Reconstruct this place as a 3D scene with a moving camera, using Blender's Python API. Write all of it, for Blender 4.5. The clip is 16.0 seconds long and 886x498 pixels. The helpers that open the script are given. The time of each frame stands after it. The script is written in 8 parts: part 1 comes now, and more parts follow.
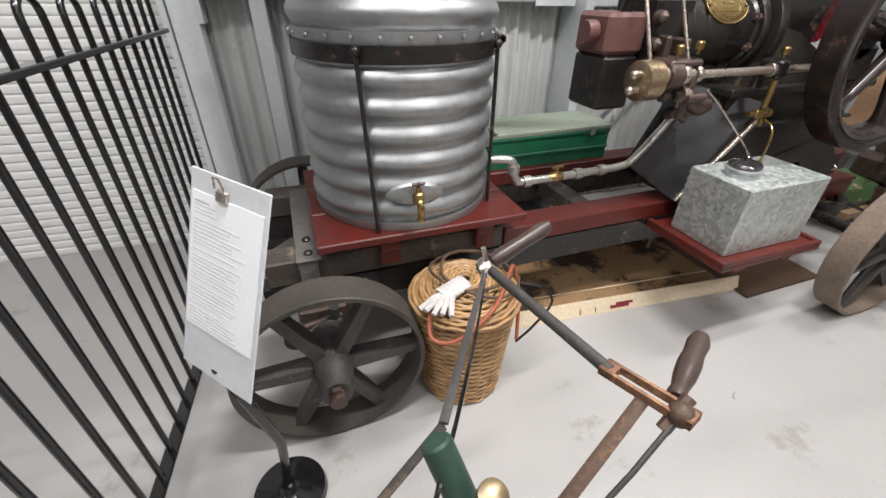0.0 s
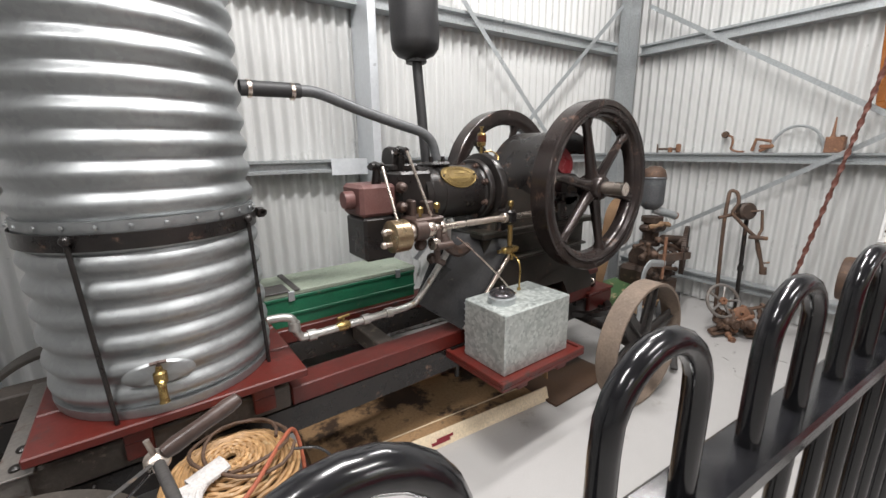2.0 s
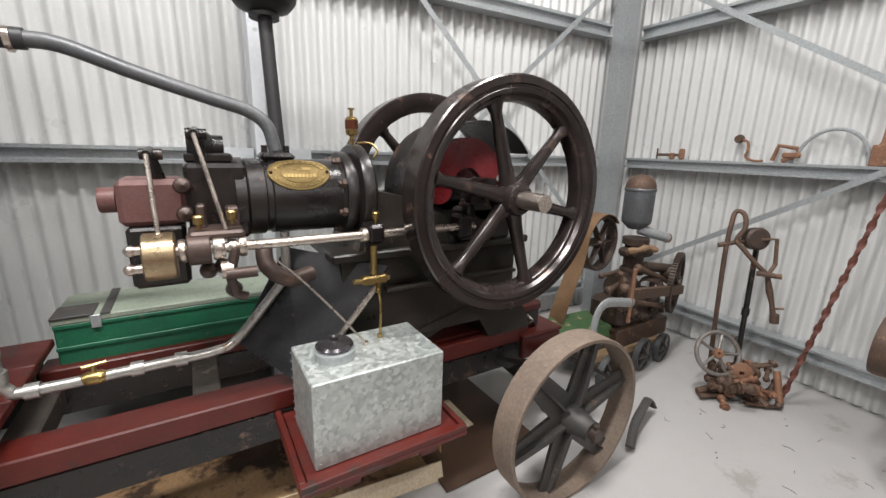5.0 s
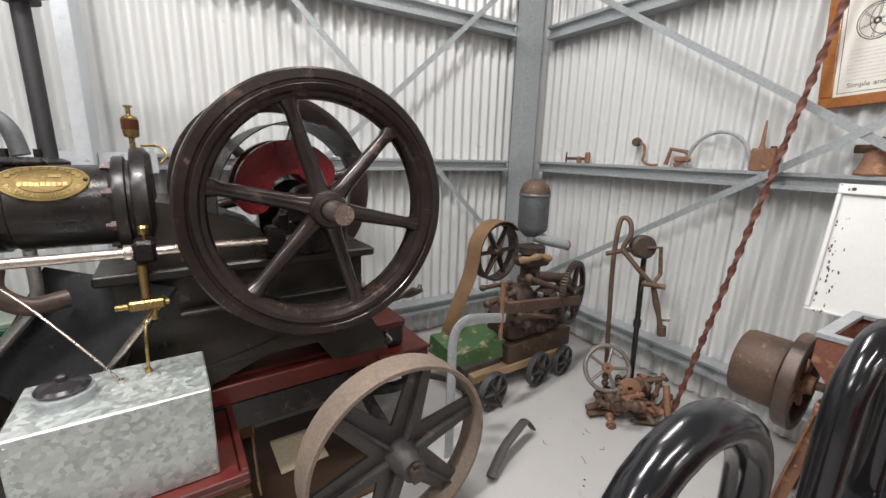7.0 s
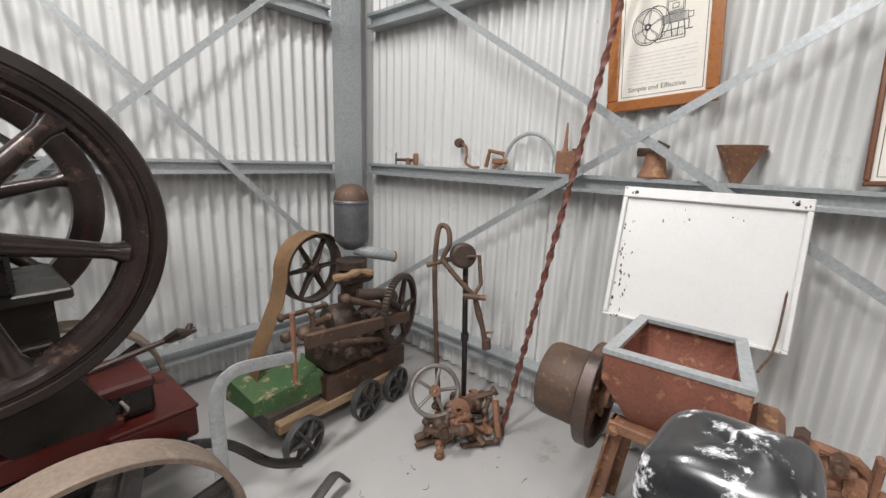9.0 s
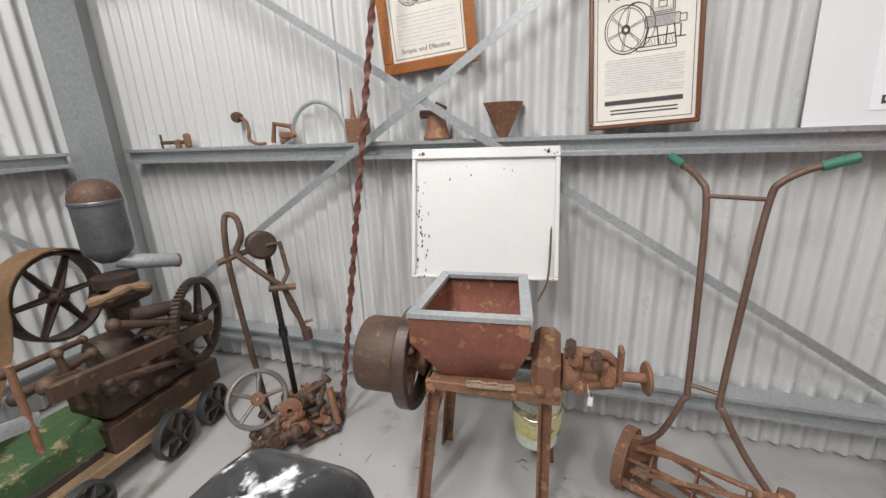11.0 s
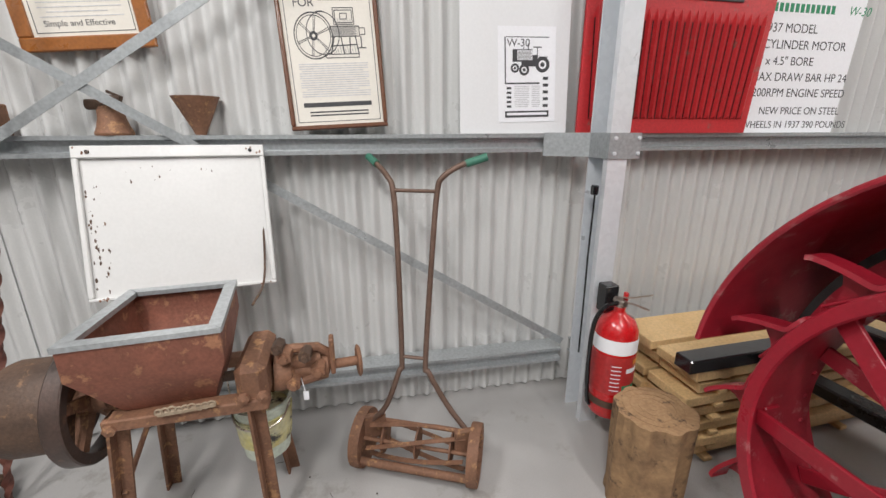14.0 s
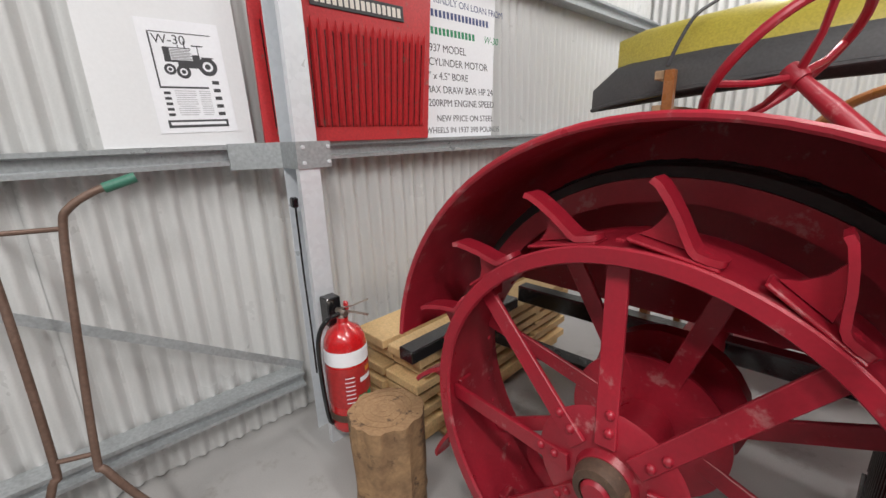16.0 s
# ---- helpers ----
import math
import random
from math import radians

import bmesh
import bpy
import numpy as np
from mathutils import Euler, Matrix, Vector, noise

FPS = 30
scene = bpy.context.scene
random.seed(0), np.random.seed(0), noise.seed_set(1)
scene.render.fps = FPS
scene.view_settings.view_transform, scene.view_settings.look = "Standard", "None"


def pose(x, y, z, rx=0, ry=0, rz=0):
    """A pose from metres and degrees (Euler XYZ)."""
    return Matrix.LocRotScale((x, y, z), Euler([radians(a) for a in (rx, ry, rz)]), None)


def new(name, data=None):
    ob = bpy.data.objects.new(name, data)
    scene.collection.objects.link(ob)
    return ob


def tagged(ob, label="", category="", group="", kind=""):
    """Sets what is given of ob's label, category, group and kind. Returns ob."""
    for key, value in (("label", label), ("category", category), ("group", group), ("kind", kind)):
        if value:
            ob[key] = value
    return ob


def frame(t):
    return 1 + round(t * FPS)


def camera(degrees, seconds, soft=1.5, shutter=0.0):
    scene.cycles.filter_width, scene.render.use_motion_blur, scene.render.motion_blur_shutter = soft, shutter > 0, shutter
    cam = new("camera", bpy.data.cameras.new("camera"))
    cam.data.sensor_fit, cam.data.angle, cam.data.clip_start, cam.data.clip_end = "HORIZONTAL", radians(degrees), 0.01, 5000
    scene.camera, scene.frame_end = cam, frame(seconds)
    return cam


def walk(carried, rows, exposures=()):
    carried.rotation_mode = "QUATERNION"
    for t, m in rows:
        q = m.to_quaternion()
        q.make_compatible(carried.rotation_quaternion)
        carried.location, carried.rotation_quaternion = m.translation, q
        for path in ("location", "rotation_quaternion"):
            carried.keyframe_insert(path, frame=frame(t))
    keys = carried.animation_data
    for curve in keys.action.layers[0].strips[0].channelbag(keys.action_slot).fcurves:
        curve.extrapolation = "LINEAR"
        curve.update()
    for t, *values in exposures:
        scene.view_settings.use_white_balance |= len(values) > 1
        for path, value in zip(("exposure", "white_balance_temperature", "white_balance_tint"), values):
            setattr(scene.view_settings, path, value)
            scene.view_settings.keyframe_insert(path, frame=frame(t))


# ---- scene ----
cam = camera(95.0, 16.0)
METRES, EYE, TILT, LEAN, TURN = 3.2, 1.272, 0.0, 0.0, -20.3
ROWS = [
    (0.0, 0.0, 0.0, 0.0, 0.49, -32.65, -0.77),
    (0.5, 0.0156, 0.0003, 0.0106, -5.47, -25.97, -0.52),
    (1.0, 0.0405, -0.0004, 0.0152, -10.84, -20.05, 0.28),
    (1.5, 0.0845, -0.0135, 0.0214, -14.32, -16.04, 0.9),
    (2.0, 0.1252, -0.0271, 0.025, -16.44, -13.87, 0.61),
    (2.5, 0.1544, -0.0107, 0.0249, -16.17, -12.65, -0.01),
    (3.0, 0.1948, 0.0301, 0.0237, -14.75, -12.28, -0.72),
    (5.5, 0.424, 0.0998, 0.0145, -10.99, -13.94, -1.55),
    (6.0, 0.48, 0.1083, 0.0173, -11.47, -13.4, -1.36),
    (6.5, 0.534, 0.1046, 0.021, -12.42, -13.28, -1.33),
    (7.0, 0.5642, 0.1026, 0.021, -13.71, -13.3, -1.59),
    (7.5, 0.5888, 0.1178, 0.0179, -15.54, -13.33, -2.08),
    (8.0, 0.6222, 0.1464, 0.0134, -19.17, -13.58, -2.62),
    (8.5, 0.6704, 0.1562, 0.0151, -24.44, -13.07, -2.62),
    (9.0, 0.7054, 0.154, 0.0249, -30.38, -12.69, -2.02),
    (11.5, 0.7622, 0.1306, 0.0176, -60.36, -17.48, 2.61),
    (12.0, 0.7694, 0.115, 0.0153, -65.86, -18.04, 2.45),
    (12.5, 0.7717, 0.1058, 0.0155, -70.33, -17.89, 1.83),
    (13.0, 0.7725, 0.0958, 0.015, -74.94, -17.25, 0.84),
    (13.5, 0.7728, 0.0788, 0.0125, -79.26, -16.74, 0.18),
    (14.0, 0.7797, 0.0571, 0.0135, -83.61, -16.4, 0.12),
    (14.5, 0.7896, 0.0259, 0.0135, -89.52, -15.89, 0.57),
    (15.0, 0.7938, 0.0014, 0.016, -96.47, -15.51, 1.36),
    (15.5, 0.7994, -0.0198, 0.0145, -106.2, -15.68, 1.56),
    (16.0, 0.7996, -0.0298, 0.0109, -115.62, -15.63, 1.84),
]
walk(cam, [(t, pose(-4.10, -2.153, EYE, TILT, LEAN, TURN) @ pose(METRES * x, METRES * y, METRES * z, 90 + pitch, roll, yaw)) for t, x, y, z, yaw, pitch, roll in ROWS])

# the room's own axes: corner of the two claddings, back wall along x, side wall along y
ROOM = pose(0.236, -0.04, 0, 0, 0, -3)

# ---- light: ceiling battens of the shed ----
scene.view_settings.exposure = 0.0
world = bpy.data.worlds.new("world")
scene.world = world
world.use_nodes = True
world.node_tree.nodes["Background"].inputs[0].default_value = (0.75, 0.85, 1.0, 1)
world.node_tree.nodes["Background"].inputs[1].default_value = 0.3
LAMPS = [(-3.3, -1.9, 106), (-1.5, -1.35, 60), (-5.3, -2.3, 60), (-2.6, -3.8, 46), (-1.6, -6.8, 66), (-5.6, -6.0, 30)]
for lx, ly, power in LAMPS:
    lamp = bpy.data.lights.new("ceiling_lamp", "AREA")
    lamp.shape, lamp.size, lamp.size_y, lamp.energy, lamp.color = "RECTANGLE", 1.1, 0.2, power, (1.0, 0.975, 0.965)
    new("ceiling_lamp", lamp).matrix_world = pose(lx, ly, 3.62)


# ---- materials ----
def material(name, base, rough=0.5, metal=0.0, other=None, scale=6.0, fine=60.0, amount=0.5, bump=0.15, spots=0.0, spot_colour=(0.1, 0.05, 0.03), spot_scale=9.0, coat=0.0, per_object=0.0, grainy=0.5):
    """Two scales of variation: broad patches towards `other`, fine grain in bump and gloss, and worn spots."""
    m = bpy.data.materials.new(name)
    m.use_nodes = True
    nt = m.node_tree
    bsdf = nt.nodes["Principled BSDF"]
    link = nt.links.new
    other = other or tuple(c * 0.7 for c in base)
    tc = nt.nodes.new("ShaderNodeTexCoord")
    n1 = nt.nodes.new("ShaderNodeTexNoise")
    n1.inputs["Scale"].default_value, n1.inputs["Detail"].default_value, n1.inputs["Roughness"].default_value = scale, 6, 0.65
    n2 = nt.nodes.new("ShaderNodeTexNoise")
    n2.inputs["Scale"].default_value, n2.inputs["Detail"].default_value = fine, 4
    link(tc.outputs["Object"], n1.inputs["Vector"])
    link(tc.outputs["Object"], n2.inputs["Vector"])
    ramp = nt.nodes.new("ShaderNodeMapRange")
    ramp.inputs["From Min"].default_value, ramp.inputs["From Max"].default_value = 0.35, 0.7
    ramp.inputs["To Max"].default_value = amount
    link(n1.outputs["Fac"], ramp.inputs["Value"])
    mix = nt.nodes.new("ShaderNodeMix")
    mix.data_type = "RGBA"
    mix.inputs["A"].default_value, mix.inputs["B"].default_value = (*base, 1), (*other, 1)
    link(ramp.outputs["Result"], mix.inputs["Factor"])
    out = mix.outputs["Result"]
    if spots > 0:
        n3 = nt.nodes.new("ShaderNodeTexNoise")
        n3.inputs["Scale"].default_value, n3.inputs["Detail"].default_value, n3.inputs["Roughness"].default_value = spot_scale, 8, 0.7
        link(tc.outputs["Object"], n3.inputs["Vector"])
        cut = nt.nodes.new("ShaderNodeMapRange")
        cut.inputs["From Min"].default_value, cut.inputs["From Max"].default_value = 0.62 - spots * 0.3, 0.68 - spots * 0.25
        link(n3.outputs["Fac"], cut.inputs["Value"])
        mix2 = nt.nodes.new("ShaderNodeMix")
        mix2.data_type = "RGBA"
        mix2.inputs["B"].default_value = (*spot_colour, 1)
        link(out, mix2.inputs["A"])
        link(cut.outputs["Result"], mix2.inputs["Factor"])
        out = mix2.outputs["Result"]
    grain = nt.nodes.new("ShaderNodeMix")
    grain.data_type, grain.blend_type = "RGBA", "MULTIPLY"
    grain.inputs["Factor"].default_value = grainy
    g2 = nt.nodes.new("ShaderNodeMapRange")
    g2.inputs["From Min"].default_value, g2.inputs["From Max"].default_value = 0.3, 0.7
    g2.inputs["To Min"].default_value, g2.inputs["To Max"].default_value = 0.65, 1.2
    link(n2.outputs["Fac"], g2.inputs["Value"])
    link(out, grain.inputs["A"])
    link(g2.outputs["Result"], grain.inputs["B"])
    out = grain.outputs["Result"]
    if per_object > 0:
        info = nt.nodes.new("ShaderNodeObjectInfo")
        hsv = nt.nodes.new("ShaderNodeHueSaturation")
        r3 = nt.nodes.new("ShaderNodeMapRange")
        r3.inputs["To Min"].default_value, r3.inputs["To Max"].default_value = 1 - per_object, 1 + per_object
        link(info.outputs["Random"], r3.inputs["Value"])
        link(r3.outputs["Result"], hsv.inputs["Value"])
        link(out, hsv.inputs["Color"])
        out = hsv.outputs["Color"]
    link(out, bsdf.inputs["Base Color"])
    bsdf.inputs["Metallic"].default_value = metal
    bsdf.inputs["Coat Weight"].default_value = coat
    bsdf.inputs["Coat Roughness"].default_value = 0.12
    rr = nt.nodes.new("ShaderNodeMapRange")
    rr.inputs["From Min"].default_value, rr.inputs["From Max"].default_value = 0.3, 0.7
    rr.inputs["To Min"].default_value, rr.inputs["To Max"].default_value = max(0.04, rough - 0.1), min(1, rough + 0.12)
    link(n1.outputs["Fac"], rr.inputs["Value"])
    link(rr.outputs["Result"], bsdf.inputs["Roughness"])
    if bump > 0:
        bp = nt.nodes.new("ShaderNodeBump")
        bp.inputs["Strength"].default_value, bp.inputs["Distance"].default_value = bump, 0.004
        link(n2.outputs["Fac"], bp.inputs["Height"])
        link(bp.outputs["Normal"], bsdf.inputs["Normal"])
    return m


def spangle(name, lo, hi, rough, cells=38.0, metal=0.6, spread=1.0):
    """Hot-dip galvanised sheet: flat crystal flakes of several greys."""
    m = bpy.data.materials.new(name)
    m.use_nodes = True
    nt = m.node_tree
    bsdf, link = nt.nodes["Principled BSDF"], nt.links.new
    tc = nt.nodes.new("ShaderNodeTexCoord")
    vo = nt.nodes.new("ShaderNodeTexVoronoi")
    vo.inputs["Scale"].default_value = cells
    no = nt.nodes.new("ShaderNodeTexNoise")
    no.inputs["Scale"].default_value, no.inputs["Detail"].default_value = 5, 6
    add = nt.nodes.new("ShaderNodeMixRGB")
    add.inputs[0].default_value = 0.015
    link(tc.outputs["Object"], no.inputs["Vector"])
    link(tc.outputs["Object"], add.inputs[1])
    n2 = nt.nodes.new("ShaderNodeTexNoise")
    n2.inputs["Scale"].default_value = 30
    link(tc.outputs["Object"], n2.inputs["Vector"])
    link(n2.outputs["Color"], add.inputs[2])
    link(add.outputs[0], vo.inputs["Vector"])
    bw = nt.nodes.new("ShaderNodeRGBToBW")
    link(vo.outputs["Color"], bw.inputs[0])
    mul = nt.nodes.new("ShaderNodeMath")
    mul.operation = "MULTIPLY_ADD"
    mul.inputs[1].default_value = 0.6
    link(bw.outputs[0], mul.inputs[0])
    m4 = nt.nodes.new("ShaderNodeMath")
    m4.operation = "MULTIPLY"
    m4.inputs[1].default_value = 0.5
    link(no.outputs["Fac"], m4.inputs[0])
    link(m4.outputs[0], mul.inputs[2])
    mix = nt.nodes.new("ShaderNodeMix")
    mix.data_type = "RGBA"
    mix.inputs["A"].default_value, mix.inputs["B"].default_value = (*lo, 1), (*hi, 1)
    link(mul.outputs[0], mix.inputs["Factor"])
    link(mix.outputs["Result"], bsdf.inputs["Base Color"])
    bsdf.inputs["Metallic"].default_value = metal
    r = nt.nodes.new("ShaderNodeMapRange")
    r.inputs["To Min"].default_value, r.inputs["To Max"].default_value = rough - 0.1 * spread, rough + 0.15 * spread
    link(bw.outputs[0], r.inputs["Value"])
    link(r.outputs["Result"], bsdf.inputs["Roughness"])
    return m


CLAD = material("wall_sheet", (0.62, 0.625, 0.615), 0.3, 0.0, (0.55, 0.555, 0.545), 1.3, 140, 0.5, 0.02, grainy=0.1)
CLAD.node_tree.nodes["Principled BSDF"].inputs["Specular IOR Level"].default_value = 0.8
DOOR_WHITE = material("door_white", (0.78, 0.78, 0.77), 0.4, 0.0, (0.7, 0.7, 0.69), 2, 120, 0.4, 0.02, grainy=0.1)
# unseen roof, kept much darker than the walls to limit bounced light
ROOF = material("darkened_roof_sheet", (0.26, 0.26, 0.255), 0.5, 0.0, (0.21, 0.21, 0.21), 1.5, 80, 0.4, 0.05)
GALV = spangle("galvanised_steel", (0.66, 0.69, 0.72), (0.78, 0.81, 0.84), 0.36, 60, 0.3)
GALV_DULL = material("dull_zinc", (0.45, 0.475, 0.485), 0.36, 0.45, (0.37, 0.395, 0.405), 3, 80, 0.6, 0.05)
TANK_SHEET = spangle("tank_sheet", (0.28, 0.293, 0.298), (0.385, 0.40, 0.406), 0.42, 70, 0.8, 0.3)
BOX_SHEET = spangle("fuel_box_sheet", (0.20, 0.235, 0.225), (0.74, 0.775, 0.745), 0.46, 74)
CONCRETE = material("concrete", (0.44, 0.43, 0.42), 0.5, 0.0, (0.36, 0.35, 0.34), 0.9, 220, 0.7, 0.05, 0.12, (0.33, 0.315, 0.295), 3.2, grainy=0.25)
BLACK_PAINT = material("black_gloss", (0.008, 0.008, 0.0095), 0.17, 0.0, (0.014, 0.014, 0.015), 20, 150, 0.4, 0.03, coat=0.3)
IRON = material("black_iron", (0.012, 0.0105, 0.0105), 0.30, 0.1, (0.024, 0.020, 0.018), 9, 120, 0.8, 0.12, 0.10, (0.12, 0.075, 0.055), 14)
IRON_BROWN = material("brown_iron", (0.065, 0.048, 0.042), 0.42, 0.35, (0.12, 0.075, 0.06), 8, 120, 0.8, 0.15, 0.1, (0.16, 0.09, 0.06), 12)
MAROON = material("maroon_iron", (0.13, 0.055, 0.05), 0.5, 0.1, (0.17, 0.09, 0.08), 10, 120, 0.7, 0.12)
RED_PAINT = material("red_oxide_timber", (0.105, 0.011, 0.007), 0.42, 0.0, (0.075, 0.016, 0.012), 7, 90, 0.8, 0.10, 0.14, (0.045, 0.024, 0.02), 10)
DARK_TIMBER = material("oily_timber", (0.055, 0.045, 0.038), 0.6, 0.0, (0.12, 0.10, 0.085), 9, 90, 0.7, 0.3, 0.12, (0.2, 0.16, 0.13), 16)
STEEL = material("bright_steel", (0.62, 0.55, 0.49), 0.28, 0.95, (0.5, 0.42, 0.36), 12, 140, 0.6, 0.05)
BRASS = material("brass", (0.42, 0.30, 0.12), 0.3, 0.95, (0.30, 0.21, 0.085), 20, 140, 0.6, 0.08)
BRONZE = material("bronze", (0.42, 0.32, 0.2), 0.32, 0.9, (0.28, 0.2, 0.13), 20, 140, 0.6, 0.08)
RUST = material("rust", (0.27, 0.135, 0.078), 0.72, 0.1, (0.14, 0.072, 0.047), 11, 110, 0.9, 0.35, 0.22, (0.40, 0.22, 0.11), 22)
RUST_DARK = material("dark_rust", (0.085, 0.056, 0.042), 0.62, 0.3, (0.15, 0.09, 0.06), 13, 110, 0.9, 0.3, 0.14, (0.24, 0.14, 0.08), 20)
RUST_RED = material("red_rust", (0.27, 0.098, 0.062), 0.62, 0.1, (0.15, 0.062, 0.043), 8, 110, 0.9, 0.25, 0.2, (0.38, 0.18, 0.10), 16)
GREEN = material("green_enamel", (0.018, 0.15, 0.075), 0.4, 0.0, (0.014, 0.10, 0.055), 5, 110, 0.7, 0.08, 0.05, (0.09, 0.16, 0.1), 16)
GREEN_LID = material("dusty_green", (0.30, 0.34, 0.27), 0.6, 0.0, (0.22, 0.27, 0.21), 5, 110, 0.7, 0.1, 0.08, (0.14, 0.2, 0.14), 14)


# ---- building blocks ----
class Geo:
    """Collects vertices and faces of one mesh."""

    def __init__(self):
        self.v, self.f = [], []

    def add(self, verts, faces, m=None):
        k = len(self.v)
        self.v += [tuple(m @ Vector(p)) for p in verts] if m is not None else [tuple(p) for p in verts]
        self.f += [[i + k for i in f] for f in faces]
        return self

    def box(self, lo, hi, m=None, bevel=0.0, rounds=1):
        """A box between two corners, with chamfered edges if bevel is given."""
        (x0, y0, z0), (x1, y1, z1) = [tuple(map(min, lo, hi)), tuple(map(max, lo, hi))]
        b = min(bevel, 0.45 * min(x1 - x0, y1 - y0, z1 - z0))
        if b <= 0:
            v = [(x, y, z) for x in (x0, x1) for y in (y0, y1) for z in (z0, z1)]
            return self.add(v, [(0, 1, 3, 2), (4, 6, 7, 5), (0, 4, 5, 1), (2, 3, 7, 6), (0, 2, 6, 4), (1, 5, 7, 3)], m)
        bm = bmesh.new()
        bmesh.ops.create_cube(bm, size=1)
        for q in bm.verts:
            q.co = ((x0 + x1) / 2 + q.co.x * (x1 - x0), (y0 + y1) / 2 + q.co.y * (y1 - y0), (z0 + z1) / 2 + q.co.z * (z1 - z0))
        bmesh.ops.bevel(bm, geom=bm.edges[:], offset=b, segments=rounds, affect="EDGES")
        bm.verts.index_update()
        self.add([q.co[:] for q in bm.verts], [[q.index for q in f.verts] for f in bm.faces], m)
        bm.free()
        return self

    def tube(self, pts, r, seg=10, closed=False, m=None, flat=None):
        """A round bar along points; r is one radius or one for each point; flat=(a, b): an oval or strap section instead."""
        pts = [Vector(p) for p in pts]
        n = len(pts)
        rs = r if isinstance(r, (list, tuple)) else [r] * n
        verts, faces, side = [], [], None
        for i, p in enumerate(pts):
            a = pts[i - 1] if (i > 0 or closed) else pts[i]
            b = pts[(i + 1) % n] if (i < n - 1 or closed) else pts[i]
            d = (b - a).normalized()
            if side is None:
                side = d.cross(Vector((0, 0, 1)))
                if side.length < 0.1:
                    side = d.cross(Vector((1, 0, 0)))
            side = (side - d * side.dot(d)).normalized()
            up = d.cross(side)
            for j in range(seg):
                t = 2 * math.pi * (j + 0.5) / seg
                u, w = (rs[i], rs[i]) if flat is None else flat
                verts.append(p + side * (math.cos(t) * u) + up * (math.sin(t) * w))
        for i in range(n if closed else n - 1):
            for j in range(seg):
                a, b = i * seg, ((i + 1) % n) * seg
                faces.append((a + j, a + (j + 1) % seg, b + (j + 1) % seg, b + j))
        if not closed:
            faces.append(list(range(seg))[::-1])
            faces.append([(n - 1) * seg + j for j in range(seg)])
        return self.add(verts, faces, m)

    def rod(self, a, b, r, seg=12, m=None, r2=None):
        return self.tube([a, b], [r, r if r2 is None else r2], seg, False, m)

    def lathe(self, profile, m=None, seg=32, closed=False):
        """Turns (radius, height) pairs about the local z axis."""
        verts, faces, k = [], [], len(profile)
        for j in range(seg):
            c, s = math.cos(2 * math.pi * j / seg), math.sin(2 * math.pi * j / seg)
            verts += [(r * c, r * s, z) for r, z in profile]
        for j in range(seg):
            a, b = j * k, ((j + 1) % seg) * k
            for i in range(k if closed else k - 1):
                i2 = (i + 1) % k
                faces.append((a + i, b + i, b + i2, a + i2))
        if not closed:
            if profile[0][0] > 1e-6:
                faces.append([j * k for j in range(seg)][::-1])
            if profile[-1][0] > 1e-6:
                faces.append([j * k + k - 1 for j in range(seg)])
        return self.add(verts, faces, m)

    def prism(self, outline, z0, z1, m=None):
        """Extrudes a plan outline between two heights."""
        n = len(outline)
        v = [(x, y, z0) for x, y in outline] + [(x, y, z1) for x, y in outline]
        f = [list(range(n))[::-1], list(range(n, 2 * n))] + [(i, (i + 1) % n, n + (i + 1) % n, n + i) for i in range(n)]
        return self.add(v, f, m)

    def ball(self, c, r, seg=12):
        prof = [(r * math.sin(math.pi * i / 8), -r * math.cos(math.pi * i / 8)) for i in range(9)]
        prof[0], prof[-1] = (0, -r), (0, r)
        return self.lathe(prof, Matrix.Translation(c), seg)


def mesh_of(name, g, mat, smooth=35):
    me = bpy.data.meshes.new(name)
    me.from_pydata(g.v, [], g.f)
    me.polygons.foreach_set("use_smooth", [True] * len(me.polygons))
    me.set_sharp_from_angle(angle=radians(smooth))
    me.materials.append(mat)
    return me


def thing(name, base, label, category, group="", kind=""):
    ob = new(name)
    ob.empty_display_size = 0.05
    ob.matrix_basis = base if isinstance(base, Matrix) else Matrix.Translation(base)
    return tagged(ob, label, category, group, kind)


def part(name, g, mat, parent=None, label="", smooth=35):
    """One mesh, given in the world's coordinates, as a part of a thing or of a part."""
    ob = new(name, g if isinstance(g, bpy.types.Mesh) else mesh_of(name, g, mat, smooth))
    if parent is not None:
        ob.parent = parent
        if parent.type == "EMPTY":
            ob.matrix_parent_inverse = parent.matrix_basis.inverted()
    return tagged(ob, label)


def structure(name, g, mat, label, category, smooth=35):
    return tagged(part(name, g, mat, None, "", smooth), label, category, "", "structure")


def along(p, d, roll=0):
    """A pose at p whose z axis points along d."""
    return Matrix.Translation(p) @ Vector(d).to_track_quat("Z", "Y").to_matrix().to_4x4() @ Matrix.Rotation(radians(roll), 4, "Z")


def arc(c, r, a0, a1, n, u=(1, 0, 0), w=(0, 0, 1)):
    """Points on an arc in the plane of u and w, in degrees."""
    c, u, w = Vector(c), Vector(u), Vector(w)
    return [c + u * (r * math.cos(radians(a0 + (a1 - a0) * i / n))) + w * (r * math.sin(radians(a0 + (a1 - a0) * i / n))) for i in range(n + 1)]


